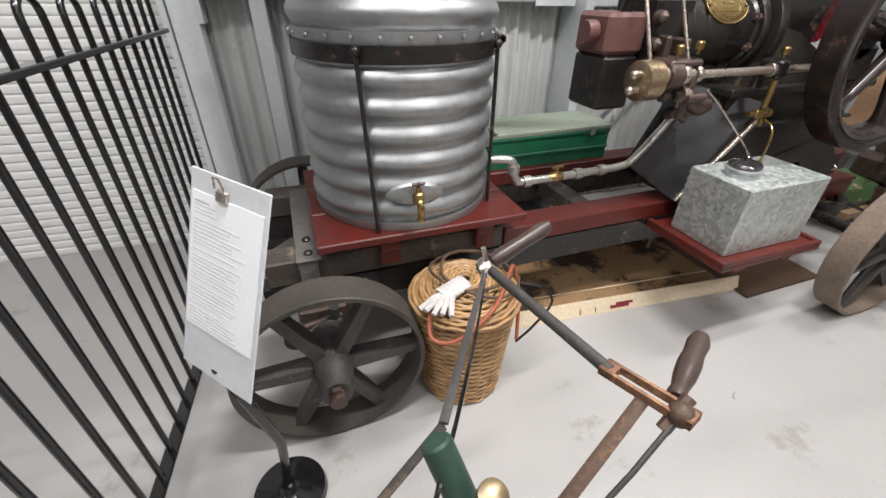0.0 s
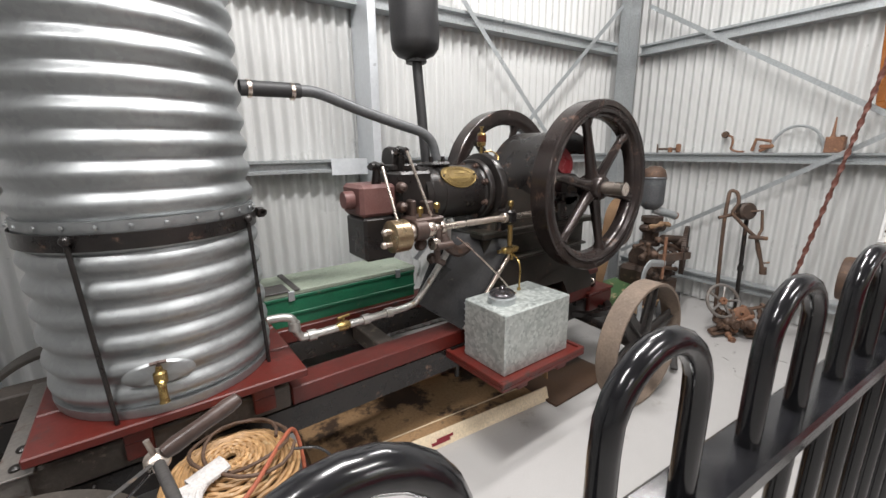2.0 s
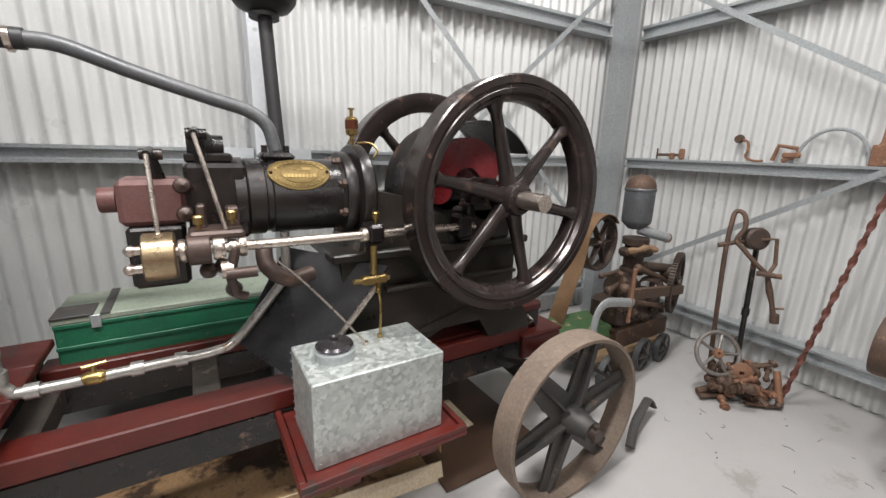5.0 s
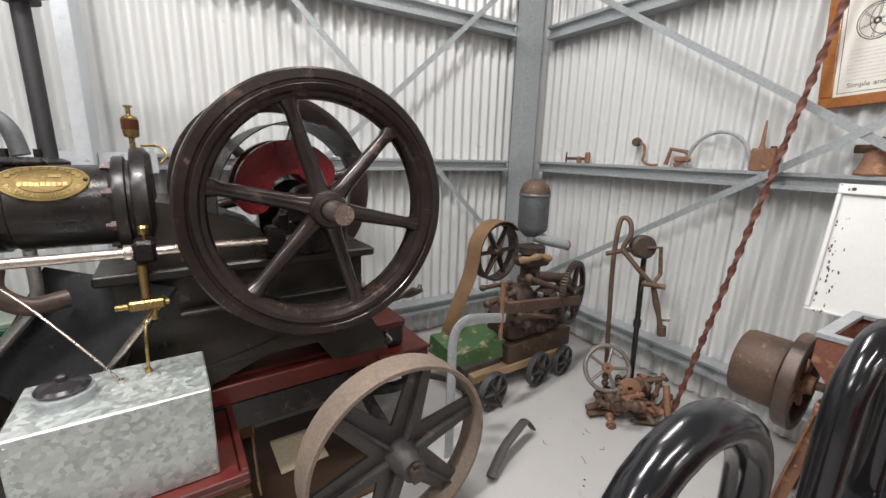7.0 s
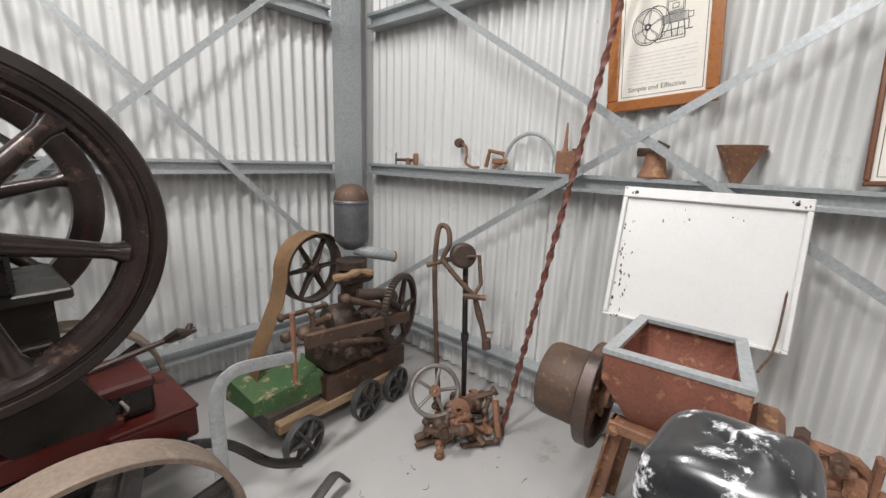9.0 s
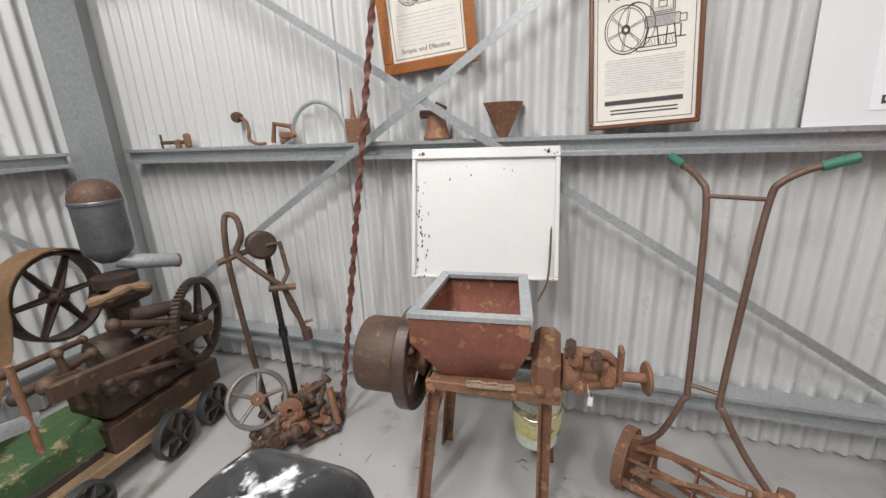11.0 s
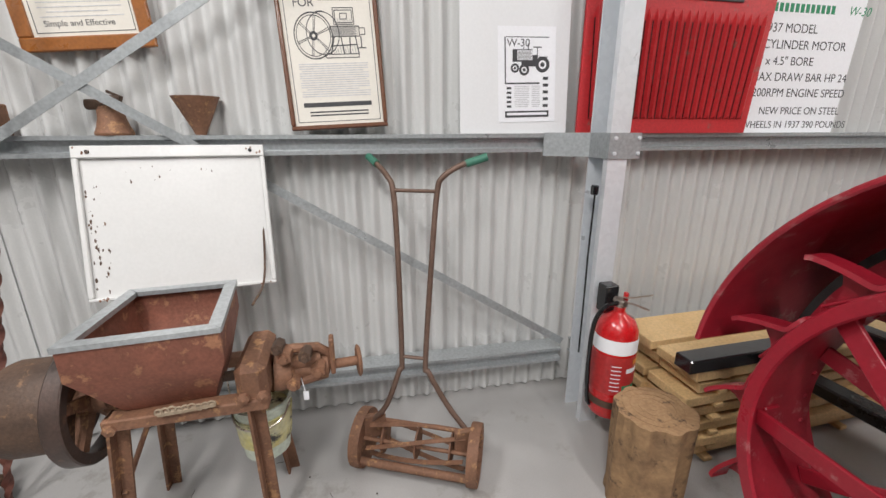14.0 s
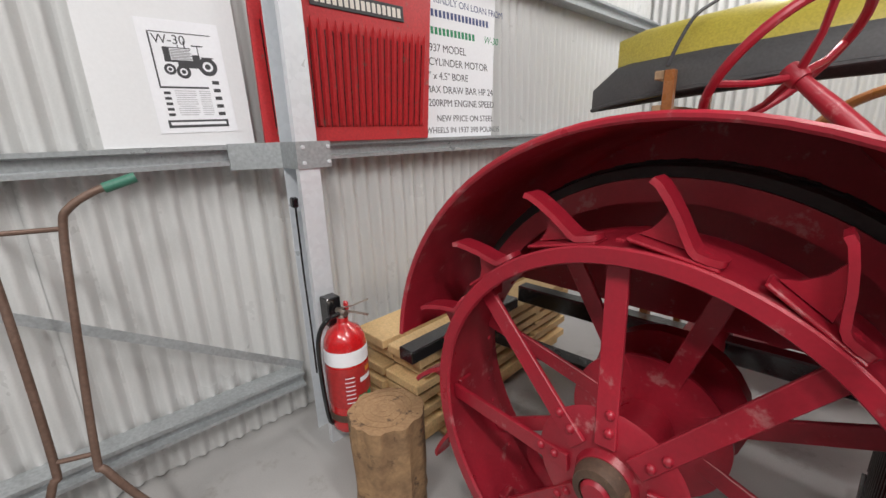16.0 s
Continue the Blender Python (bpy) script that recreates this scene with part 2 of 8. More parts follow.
def smooth_path(pts, n=6):
    """Catmull-Rom through the points."""
    p = [Vector(q) for q in pts]
    p = [2 * p[0] - p[1]] + p + [2 * p[-1] - p[-2]]
    out = []
    for i in range(1, len(p) - 2):
        for k in range(n):
            t = k / n
            a, b, c, d = p[i - 1 : i + 3]
            out.append(0.5 * (2 * b + (c - a) * t + (2 * a - 5 * b + 4 * c - d) * t * t + (3 * b - a - 3 * c + d) * t**3))
    return out + [p[-2]]


# ---- the shed ----
structure("floor", Geo().box((-9.5, -9.5, -0.12), (0.6, 0.6, 0)), CONCRETE, "smooth pale grey concrete floor with faint stains", "floor")
# the ceiling only closes the room out of view; its grey holds back bounce
structure("ceiling", Geo().box((-9.5, -9.5, 3.8), (0.6, 0.6, 3.9)), ROOF, "unseen grey roof lining, darkened to limit bounced light", "ceiling")


def corrugated(width, z0, z1, pitch=0.076, amp=0.0165):
    """One sheet in its own plane: x along, y towards the room, z up."""
    n = int(round(width / pitch * 8))
    v, f = [], []
    for i in range(n + 1):
        x = width * i / n
        y = amp * math.cos(2 * math.pi * x / pitch)
        v += [(x, y, z0), (x, y, z1), (x, y + 0.0008, z0), (x, y + 0.0008, z1)]
    for i in range(n):
        a, b = 4 * i, 4 * i + 4
        f += [(a, a + 1, b + 1, b), (a + 2, b + 2, b + 3, a + 3)]
    g = Geo()
    g.add(v, f)
    return mesh_of("sheet", g, CLAD, 60)


SHEET = corrugated(0.762 + 0.02, 0.012, 3.8)


def clad_wall(name, start, turn, count, label):
    """A backing wall with its corrugated sheets; it runs along local x from start, the room at local -y."""
    m = ROOM @ pose(*start, 0, 0, turn)
    wall = structure(name, Geo().box((0, 0.014, 0), (count * 0.762, 0.09, 3.8), m), CLAD, label, "wall")
    for i in range(count):
        ob = part("sheet", SHEET, CLAD, wall)
        ob.matrix_basis = m @ pose(i * 0.762, -0.001 * (i % 2), 0)
    return wall


clad_wall("wall_north", (-6.1 * 0.762, 0, 0), 0, 6, "off-white corrugated steel wall sheeting, back wall")
structure("wall_north_end", Geo().box((-0.0762, -0.011, 0), (0.0, 0.09, 3.8), ROOM), CLAD, "off-white steel corner strip of the back wall", "wall")
clad_wall("wall_east", (0, 0, 0), -90, 10, "off-white corrugated steel wall sheeting, side wall")
clad_wall("wall_south", (0, -10 * 0.762, 0), 180, 13, "off-white corrugated steel wall sheeting, far end")
clad_wall("wall_west", (-9.5, -10 * 0.762, 0), 90, 10, "off-white corrugated steel wall sheeting, opposite side")


def channel(a, b, height, depth, inward, t=0.004, lip=0.018):
    """A lipped channel girt along a..b (room coordinates); inward points into the room; the web faces the room."""
    a, b, q = Vector(a), Vector(b), Vector(inward)
    up = Vector((0, 0, 1))
    sec = [(0, 0), (depth, 0), (depth, 0.2 * height), (depth - 0.03, 0.26 * height), (depth - 0.03, 0.74 * height), (depth, 0.8 * height), (depth, height), (0, height), (0, height - t), (depth - 0.034, height - t), (depth - 0.034, t), (0, t)]
    v = [p + q * d + up * h for p in (a, b) for d, h in sec]
    n = len(sec)
    return Geo().add(v, [(i, (i + 1) % n, n + (i + 1) % n, n + i) for i in range(n)] + [list(range(n))[::-1], list(range(n, 2 * n))], ROOM)


def girt(name, a, b, inward, height=0.075, depth=0.1):
    return structure(name, channel(a, b, height, depth, inward), GALV_DULL, "grey galvanised steel wall girt", "girt")


COLX, POSTY, BAYX = -0.337, -3.83, -2.80
for z, h in ((0.19, 0.075), (1.222, 0.075), (2.16, 0.09)):
    girt("girt_back", (BAYX + 0.033, -0.012, z), (COLX, -0.012, z), (0, -1, 0), h)
    girt("girt_back", (-4.62, -0.012, z), (BAYX - 0.023, -0.012, z), (0, -1, 0), h)
    girt("girt_side", (-0.012, POSTY + 0.0, z), (-0.012, -0.18, z), (-1, 0, 0), h)
    girt("girt_side", (-0.012, -7.6, z), (-0.012, POSTY - 0.085, z), (-1, 0, 0), h)


g = Geo()
g.prism([(COLX, -0.208), (-0.185, -0.208), (-0.185, -0.05), (-0.191, -0.05), (-0.191, -0.202), (COLX + 0.006, -0.202), (COLX + 0.006, -0.113), (COLX, -0.113)], 0, 3.8, ROOM)
structure("column_corner", g, GALV_DULL, "grey galvanised steel corner column", "column")
g, t = Geo(), 0.006
x0, x1, y0, y1 = -0.335, -0.19, POSTY - 0.082, POSTY
g.prism([(x0, y0), (x1, y0), (x1, y1), (x1 - t, y1), (x1 - t, y0 + t), (x0 + t, y0 + t), (x0 + t, y1 - 0.02), (x0 + 0.03, y1 - 0.02), (x0 + 0.03, y1), (x0, y1)], 0, 3.8, ROOM)
structure("column_side", g, GALV, "bright galvanised steel channel column", "column")
g = Geo()
x0, x1 = BAYX - 0.022, BAYX + 0.032
g.prism([(x0, -0.24), (x0 + 0.042, -0.24), (x1, -0.232), (x1, -0.002), (x1 - 0.006, -0.002), (x1 - 0.006, -0.234), (x0 + 0.006, -0.234), (x0 + 0.006, -0.002), (x0, -0.002)], 0, 3.8, ROOM)
structure("column_back", g, GALV, "grey galvanised steel column", "column")

for sx in (-1, 1):
    p, q = BAYX + sx * 0.25 + 0.005, BAYX + sx * 0.034 + 0.005
    v = [(p, -0.118, 1.205), (q, -0.150, 1.205), (q, -0.150, 1.302), (p, -0.118, 1.302), (p, -0.114, 1.205), (q, -0.146, 1.205), (q, -0.146, 1.302), (p, -0.114, 1.302)]
    structure("girt_bracket", Geo().add(v, [(0, 1, 2, 3), (7, 6, 5, 4), (0, 4, 5, 1), (1, 5, 6, 2), (2, 6, 7, 3), (3, 7, 4, 0)], ROOM), GALV, "flat galvanised bracket between girt and column", "bracket")

# roller door in the back wall, with its jamb and the strip beside it
door = structure("door_1", Geo().box((-9.5, 0.05, 0), (-4.80, 0.14, 3.8), ROOM), DOOR_WHITE, "closed white steel roller door with ribbed slats", "door")
g = Geo()
sec = [(0, 0), (0.008, -0.010), (0.022, -0.012), (0.036, -0.010), (0.044, 0)]
SLAT_LEN = 4.86
v = [(x, y, z) for x in (0, SLAT_LEN) for z, y in sec]
g.add(v, [(i, i + 1, 5 + i + 1, 5 + i) for i in range(4)])
SLAT = mesh_of("slat", g, DOOR_WHITE, 30)
for i in range(86):
    ob = part("slat", SLAT, DOOR_WHITE, door)
    ob.matrix_basis = ROOM @ pose(-4.80 - SLAT_LEN, 0.05, 0.01 + 0.044 * i)
g = Geo().box((-4.80, -0.07, 0), (-4.772, 0.05, 3.8), ROOM, 0.002).box((-4.772, 0.0, 0), (-4.752, 0.05, 3.8), ROOM).box((-4.752, -0.12, 0), (-4.645, 0.04, 3.8), ROOM, 0.003).box((-4.645, -0.124, 1.13), (-4.625, -0.01, 1.24), ROOM, 0.002)
structure("door_jamb", g, GALV, "bright galvanised roller door guide and jamb", "door jamb")
structure("wall_stud", Geo().box((-4.43, -0.125, 0), (-4.365, -0.014, 3.8), ROOM), GALV, "bright galvanised upright stud", "column")


def brace(name, a, b, label="flat galvanised steel wall brace"):
    a, b = Vector(a), Vector(b)
    d = (b - a).normalized()
    n = Vector((-1, 0, 0)) if abs(d.x) < 0.1 else Vector((0, -1, 0))
    w = d.cross(n).normalized() * 0.017
    n = n * 0.003
    v = [a - w, a + w, b + w, b - w, a - w + n, a + w + n, b + w + n, b - w + n]
    g = Geo().add(v, [(0, 1, 2, 3), (7, 6, 5, 4), (0, 4, 5, 1), (1, 5, 6, 2), (2, 6, 7, 3), (3, 7, 4, 0)], ROOM)
    return structure(name, g, GALV_DULL, label, "brace")


brace("brace_side", (-0.125, -0.25, 2.55), (-0.125, -3.82, 0.31))
brace("brace_side", (-0.130, -0.20, 0.33), (-0.130, -3.8, 2.62))
brace("brace_back", (-2.5, -0.125, 2.72), (-0.34, -0.125, 0.60))
brace("brace_back", (-2.5, -0.130, 0.60), (-0.34, -0.130, 2.55))


# ---- the wagon with the oil engine ----
def spoked_wheel(parent, centre, axis, radius, width, spokes, rim_mat, mat, name="wheel", thick=0.016, hub_r=0.05, hub_len=0.14, spoke_w=0.05, turn=0.0, label="", chunky=0.0):
    """A cast wheel: broad rim, tapered ribbed spokes and a bored hub."""
    m = along(centre, axis)
    wheel = part(name, Geo().lathe([(radius - thick, -width / 2), (radius - 0.003, -width / 2), (radius, -width / 2 + 0.004), (radius, width / 2 - 0.004), (radius - 0.003, width / 2), (radius - thick, width / 2), (radius - thick - 0.004, 0.012), (radius - thick - 0.004, -0.012)], m, 72, True), rim_mat, parent, label)
    for i in range(spokes):
        a = m @ pose(0, 0, 0, 0, 0, turn + 360 * i / spokes)
        g = Geo()
        r0, r1 = hub_r * 0.8, radius - thick - 0.001
        w0, w1 = spoke_w * 0.62, spoke_w * 0.42
        g.add([(r0, -w0, -0.008), (r1, -w1, -0.006), (r1, w1, -0.006), (r0, w0, -0.008), (r0, -w0, 0.006), (r1, -w1, 0.005), (r1, w1, 0.005), (r0, w0, 0.006)], [(3, 2, 1, 0), (4, 5, 6, 7), (0, 1, 5, 4), (1, 2, 6, 5), (2, 3, 7, 6), (3, 0, 4, 7)], a)
        g.add([(r0, -0.006, 0.006), (r1, -0.005, 0.004), (r1, 0.005, 0.004), (r0, 0.006, 0.006), (r0, -0.005, 0.034), (r1, -0.003, 0.018), (r1, 0.003, 0.018), (r0, 0.005, 0.034)], [(3, 2, 1, 0), (4, 5, 6, 7), (0, 1, 5, 4), (1, 2, 6, 5), (2, 3, 7, 6), (3, 0, 4, 7)], a)
        if chunky > 0:
            g = Geo()
            c = chunky
            g.add([(r0, -0.02, -c), (r1, -0.017, -c * 0.8), (r1, 0.017, -c * 0.8), (r0, 0.02, -c), (r0, -0.02, c), (r1, -0.017, c * 0.8), (r1, 0.017, c * 0.8), (r0, 0.02, c)], [(3, 2, 1, 0), (4, 5, 6, 7), (0, 1, 5, 4), (1, 2, 6, 5), (2, 3, 7, 6), (3, 0, 4, 7)], a)
        part("spoke", g, mat, wheel)
    h = hub_len / 2
    part("hub", Geo().lathe([(hub_r * 0.5, -h), (hub_r * 0.92, -h), (hub_r, -h * 0.6), (hub_r * 1.15, -0.02), (hub_r * 1.15, 0.02), (hub_r, h * 0.5), (hub_r * 0.8, h * 0.8), (hub_r * 0.8, h), (hub_r * 0.45, h), (hub_r * 0.45, h * 0.7)], m, 28, True), mat, wheel)
    part("axle_end", Geo().rod((0, 0, -h), (0, 0, h * 1.25), hub_r * 0.44, 16, m).box((-hub_r * 0.2, -hub_r * 0.7, h * 1.05), (hub_r * 0.2, hub_r * 0.7, h * 1.15), m), IRON_BROWN, wheel)
    return wheel


wagon = thing("engine_wagon", (-2.9, -0.75, 0), "long timber and steel engine wagon on cast iron wheels", "wagon")
RIM_DUSTY = material("dusty_tyre", (0.25, 0.19, 0.145), 0.75, 0.1, (0.16, 0.125, 0.10), 6, 90, 0.8, 0.2, 0.1, (0.25, 0.2, 0.16), 12)
RIM_DARK = material("dark_tyre", (0.075, 0.064, 0.054), 0.6, 0.1, (0.045, 0.04, 0.035), 6, 90, 0.8, 0.2)
CAST_GREY = material("grey_casting", (0.055, 0.052, 0.052), 0.5, 0.2, (0.085, 0.078, 0.07), 10, 110, 0.8, 0.2, 0.08, (0.15, 0.11, 0.08), 18)
for y in (-0.98, -0.46):
    sec = [(0, 0.325), (0.075, 0.325), (0.075, 0.335), (0.012, 0.335), (0.012, 0.42), (0.075, 0.42), (0.075, 0.43), (0, 0.43)]
    g = Geo().add([(x, y + q, z) for x in (-4.29, -1.56) for q, z in sec], [(i, (i + 1) % 8, 8 + (i + 1) % 8, 8 + i) for i in range(8)] + [list(range(8))[::-1], list(range(8, 16))])
    part("steel_channel", g, IRON, wagon, "black steel channel")
    part("timber_beam", Geo().box((-4.27, y + 0.004, 0.431), (-3.42, y + 0.11, 0.525), None, 0.006), DARK_TIMBER, wagon, "dark oily timber beam")
    part("red_beam", Geo().box((-3.415, y + 0.004, 0.431), (-1.55, y + 0.12, 0.505), None, 0.005), RED_PAINT, wagon, "red oxide painted timber beam")
for x in (-3.78, -3.44, -2.95, -2.3, -1.72):
    part("cross_beam", Geo().box((x, -0.86, 0.36), (x + 0.09, -0.465, 0.45), None, 0.006), DARK_TIMBER, wagon)
part("end_plate", Geo().box((-4.17, -1.0, 0.527), (-4.09, -0.42, 0.535), None, 0.002).box((-4.165, -0.993, 0.45), (-4.105, -0.986, 0.53), None, 0.002), material("worn_strap", (0.15, 0.14, 0.13), 0.5, 0.4, (0.22, 0.20, 0.18), 8, 100, 0.8, 0.1, 0.08, (0.1, 0.06, 0.04), 14), wagon, "worn grey-brown steel strap plate")
for y in (-0.96, -0.87):
    part("bolt", Geo().lathe([(0.014, 0), (0.014, 0.006), (0.008, 0.012), (0, 0.014)], Matrix.Translation((-4.13, y, 0.535)), 12), IRON, wagon)
for x in (-3.90, -3.55):
    part("deck_bearer", Geo().box((x, -1.015, 0.526), (x + 0.07, -0.42, 0.572), None, 0.004).box((x, -1.012, 0.47), (x + 0.07, -0.985, 0.527), None, 0.003), RED_PAINT, wagon)
for i in range(3):
    y = -1.045 + i * 0.222
    part("deck_plank", Geo().box((-4.10, y, 0.573), (-3.37, y + 0.217, 0.602), None, 0.004), RED_PAINT, wagon, "red painted timber plank")
spoked_wheel(wagon, (-4.115, -1.215, 0.288), (0, -1, 0), 0.288, 0.11, 6, RIM_DARK, CAST_GREY, turn=0, hub_r=0.056, hub_len=0.26, chunky=0.03)
part("drawbar_eye", Geo().rod((-4.20, -1.07, 0.30), (-4.06, -1.07, 0.32), 0.014, 10).lathe([(0.016, -0.016), (0.036, -0.016), (0.036, 0.016), (0.016, 0.016)], along((-4.215, -1.09, 0.305), (0, -1, 0.2)), 20, True).rod((-4.08, -1.06, 0.30), (-4.08, -1.06, 0.375), 0.016, 12), CAST_GREY, wagon)
part("axle_bracket", Geo().box((-4.12, -1.10, 0.18), (-4.04, -0.95, 0.26), None, 0.01).rod((-4.07, -1.13, 0.19), (-4.07, -1.05, 0.19), 0.03, 14), CAST_GREY, wagon)
for k in range(9):
    u_ = k / 8
    c_ = Vector((-3.97 - 0.09 * u_ ** 2, -1.09, 0.47 - 0.21 * u_))
    part("chain_link", Geo().tube([c_ + Vector((0.009 * math.cos(q) if k % 2 else 0, 0 if k % 2 else 0.009 * math.cos(q), 0.017 * math.sin(q))) for q in [2 * math.pi * j / 12 for j in range(12)]], 0.0035, 6, True), IRON, wagon)
spoked_wheel(wagon, (-4.10, -0.235, 0.30), (0, 1, 0), 0.30, 0.11, 6, RIM_DARK, CAST_GREY, turn=30)
spoked_wheel(wagon, (-1.725, -1.405, 0.336), (0.0, -1, 0), 0.336, 0.105, 6, RIM_DUSTY, CAST_GREY, turn=14, hub_r=0.05, hub_len=0.22, spoke_w=0.10)
spoked_wheel(wagon, (-1.62, -0.42, 0.335), (0.13, 0.99, 0), 0.335, 0.105, 6, RIM_DUSTY, CAST_GREY, turn=25)
part("axle", Geo().rod((-4.115, -1.2, 0.288), (-4.1, -0.24, 0.3), 0.025), IRON, wagon)
part("axle", Geo().rod((-1.725, -1.40, 0.336), (-1.62, -0.42, 0.335), 0.025), IRON, wagon)
part("turntable", Geo().lathe([(0.16, 0), (0.2, 0), (0.2, 0.03), (0.16, 0.03)], Matrix.Translation((-1.56, -0.9, 0.345)), 32, True), IRON, wagon)
part("axle_bracket", Geo().box((-4.2, -1.0, 0.24), (-4.03, -0.88, 0.327), None, 0.008).rod((-4.2, -1.08, 0.33), (-4.06, -1.02, 0.3), 0.012).ball((-4.2, -1.08, 0.33), 0.022), IRON_BROWN, wagon)
part("tie_rod", Geo().rod((-4.2, -0.9, 0.30), (-2.4, -0.93, 0.30), 0.007).rod((-2.62, -0.95, 0.33), (-2.62, -0.95, 0.25), 0.012), IRON, wagon)
part("drawbar", Geo().tube(smooth_path([(-1.5, -1.0, 0.36), (-1.3, -1.05, 0.30), (-1.2, -1.2, 0.24), (-1.1, -1.24, 0.2)]), 0.02, 10, flat=(0.03, 0.009)), IRON, wagon)

engine = thing("oil_engine", (-2.2, -0.8, 0.506), "black cast iron oil engine with two flywheels", "engine")
CRX, CRY, CRZ = -1.86, -0.815, 1.15
AX = Vector((1, 0, 0))


def turned(profile, x0, y=CRY, z=CRZ, seg=40):
    """A turned piece whose axis lies along x; profile in (radius, distance from x0)."""
    return Geo().lathe(profile, along((x0, y, z), (1, 0, 0)), seg)


# bed casting with its foot, arch and ledges
side = [(-2.50, 0.506), (-2.30, 0.506), (-2.24, 0.60), (-2.05, 0.63), (-1.86, 0.60), (-1.80, 0.506), (-1.57, 0.506), (-1.57, 0.55), (-1.60, 0.60), (-1.66, 0.72), (-1.66, 0.93), (-2.36, 0.96), (-2.46, 0.92), (-2.44, 0.70), (-2.50, 0.56)]
g = Geo()
n = len(side)
v = [(x, -0.985 + (0.03 if z > 0.6 else 0), z) for x, z in side] + [(x, -0.64, z) for x, z in side]
g.add(v, [(i, n + i, n + (i + 1) % n, (i + 1) % n) for i in range(n)])
bm = bmesh.new()
quad = [bm.verts.new(p) for p in v[:n]]
bm.faces.new(quad)
bmesh.ops.triangulate(bm, faces=bm.faces[:])
bm.verts.index_update()
tri = [[q.index for q in f.verts] for f in bm.faces]
bm.free()
g.f += tri + [[n + i for i in f[::-1]] for f in tri]
BLACK_GREEN = material("aged_engine_enamel", (0.020, 0.020, 0.016), 0.34, 0.1, (0.045, 0.034, 0.028), 7, 110, 0.8, 0.12, 0.06, (0.1, 0.07, 0.05), 16)
part("bed", g, BLACK_GREEN, engine)
part("bed_ledge", Geo().box((-2.5, -0.998, 0.93), (-1.62, -0.63, 0.962), None, 0.006).box((-2.3, -1.0, 0.80), (-1.68, -0.955, 0.815), None, 0.004), BLACK_GREEN, engine)
part("oil_tray", Geo().box((-2.28, -0.93, 0.507), (-1.8, -0.68, 0.52)), RED_PAINT, engine, "red painted drip tray")
for y in (-1.0, -0.70):
    g = Geo()
    g.box((-1.99, y, 0.96), (-1.73, y + 0.075, 1.10), None, 0.012)
    g.lathe([(0.0, 0), (0.085, 0), (0.085, 0.075), (0.0, 0.075)], along((CRX, y + 0.075, CRZ - 0.02), (0, -1, 0)), 28)
    part("main_bearing", g, IRON, engine)
for x in (-1.96, -1.76):
    for y in (-0.965, -0.665):
        part("stud", Geo().rod((x, y, 1.05), (x, y, 1.13), 0.009, 8).rod((x, y, 1.10), (x, y, 1.118), 0.017, 6), IRON_BROWN, engine)
# trunk that carries the cylinder
side = [(-2.40, 0.96), (-2.345, 1.175), (-2.22, 1.15), (-2.04, 1.07), (-1.98, 0.96)]
g = Geo().prism([(x, z) for x, z in side], 0.66, 0.97, Matrix(((1, 0, 0, 0), (0, 0, -1, 0), (0, 1, 0, 0), (0, 0, 0, 1))))
part("trunk_guide", g, BLACK_GREEN, engine)
part("cylinder", turned([(0, 0), (0.118, 0), (0.125, 0.008), (0.125, 0.055), (0.118, 0.06), (0.118, 0.075), (0.124, 0.08), (0.124, 0.30), (0.132, 0.31), (0.132, 0.335), (0.124, 0.34), (0.0, 0.36)], -2.735), IRON, engine)
part("cylinder_flange", turned([(0, 0), (0.148, 0), (0.152, 0.006), (0.152, 0.03), (0.140, 0.034), (0.140, 0.042), (0.176, 0.048), (0.180, 0.054), (0.180, 0.085), (0.16, 0.10), (0, 0.105)], -2.425), IRON, engine)
for i in range(8):
    a = radians(22.5 + 45 * i)
    part("flange_bolt", Geo().lathe([(0.016, 0), (0.016, 0.014), (0.009, 0.015), (0.009, 0.026), (0, 0.027)], along((-2.425, CRY + 0.128 * math.cos(a), CRZ + 0.128 * math.sin(a)), (-1, 0, 0)), 6), IRON_BROWN, engine)
part("cylinder_head", Geo().box((-2.895, -0.925, 1.035), (-2.73, -0.71, 1.262), None, 0.012).lathe([(0, 0), (0.128, 0), (0.128, 0.03), (0, 0.03)], along((-2.765, CRY, CRZ), (1, 0, 0)), 36), IRON, engine)
part("vaporiser", Geo().box((-3.06, -0.90, 1.085), (-2.895, -0.72, 1.215), None, 0.014).lathe([(0, 0), (0.034, 0), (0.036, 0.006), (0.036, 0.04), (0, 0.045)], along((-3.105, -0.83, 1.155), (1, 0, 0)), 24), MAROON, engine, "brown-red painted vaporiser box")
part("lower_chest", Geo().box((-3.05, -0.90, 0.90), (-2.905, -0.72, 1.084), None, 0.012), IRON, engine)
PLATE_BRASS = material("dull_plate_brass", (0.16, 0.11, 0.04), 0.55, 0.7, (0.13, 0.09, 0.033), 40, 160, 0.8, 0.3)
# flywheels on the crankshaft
IRON_RIM = material("flywheel_iron", (0.026, 0.021, 0.020), 0.2, 0.3, (0.052, 0.037, 0.033), 5, 140, 0.8, 0.05, 0.06, (0.13, 0.08, 0.06), 10)


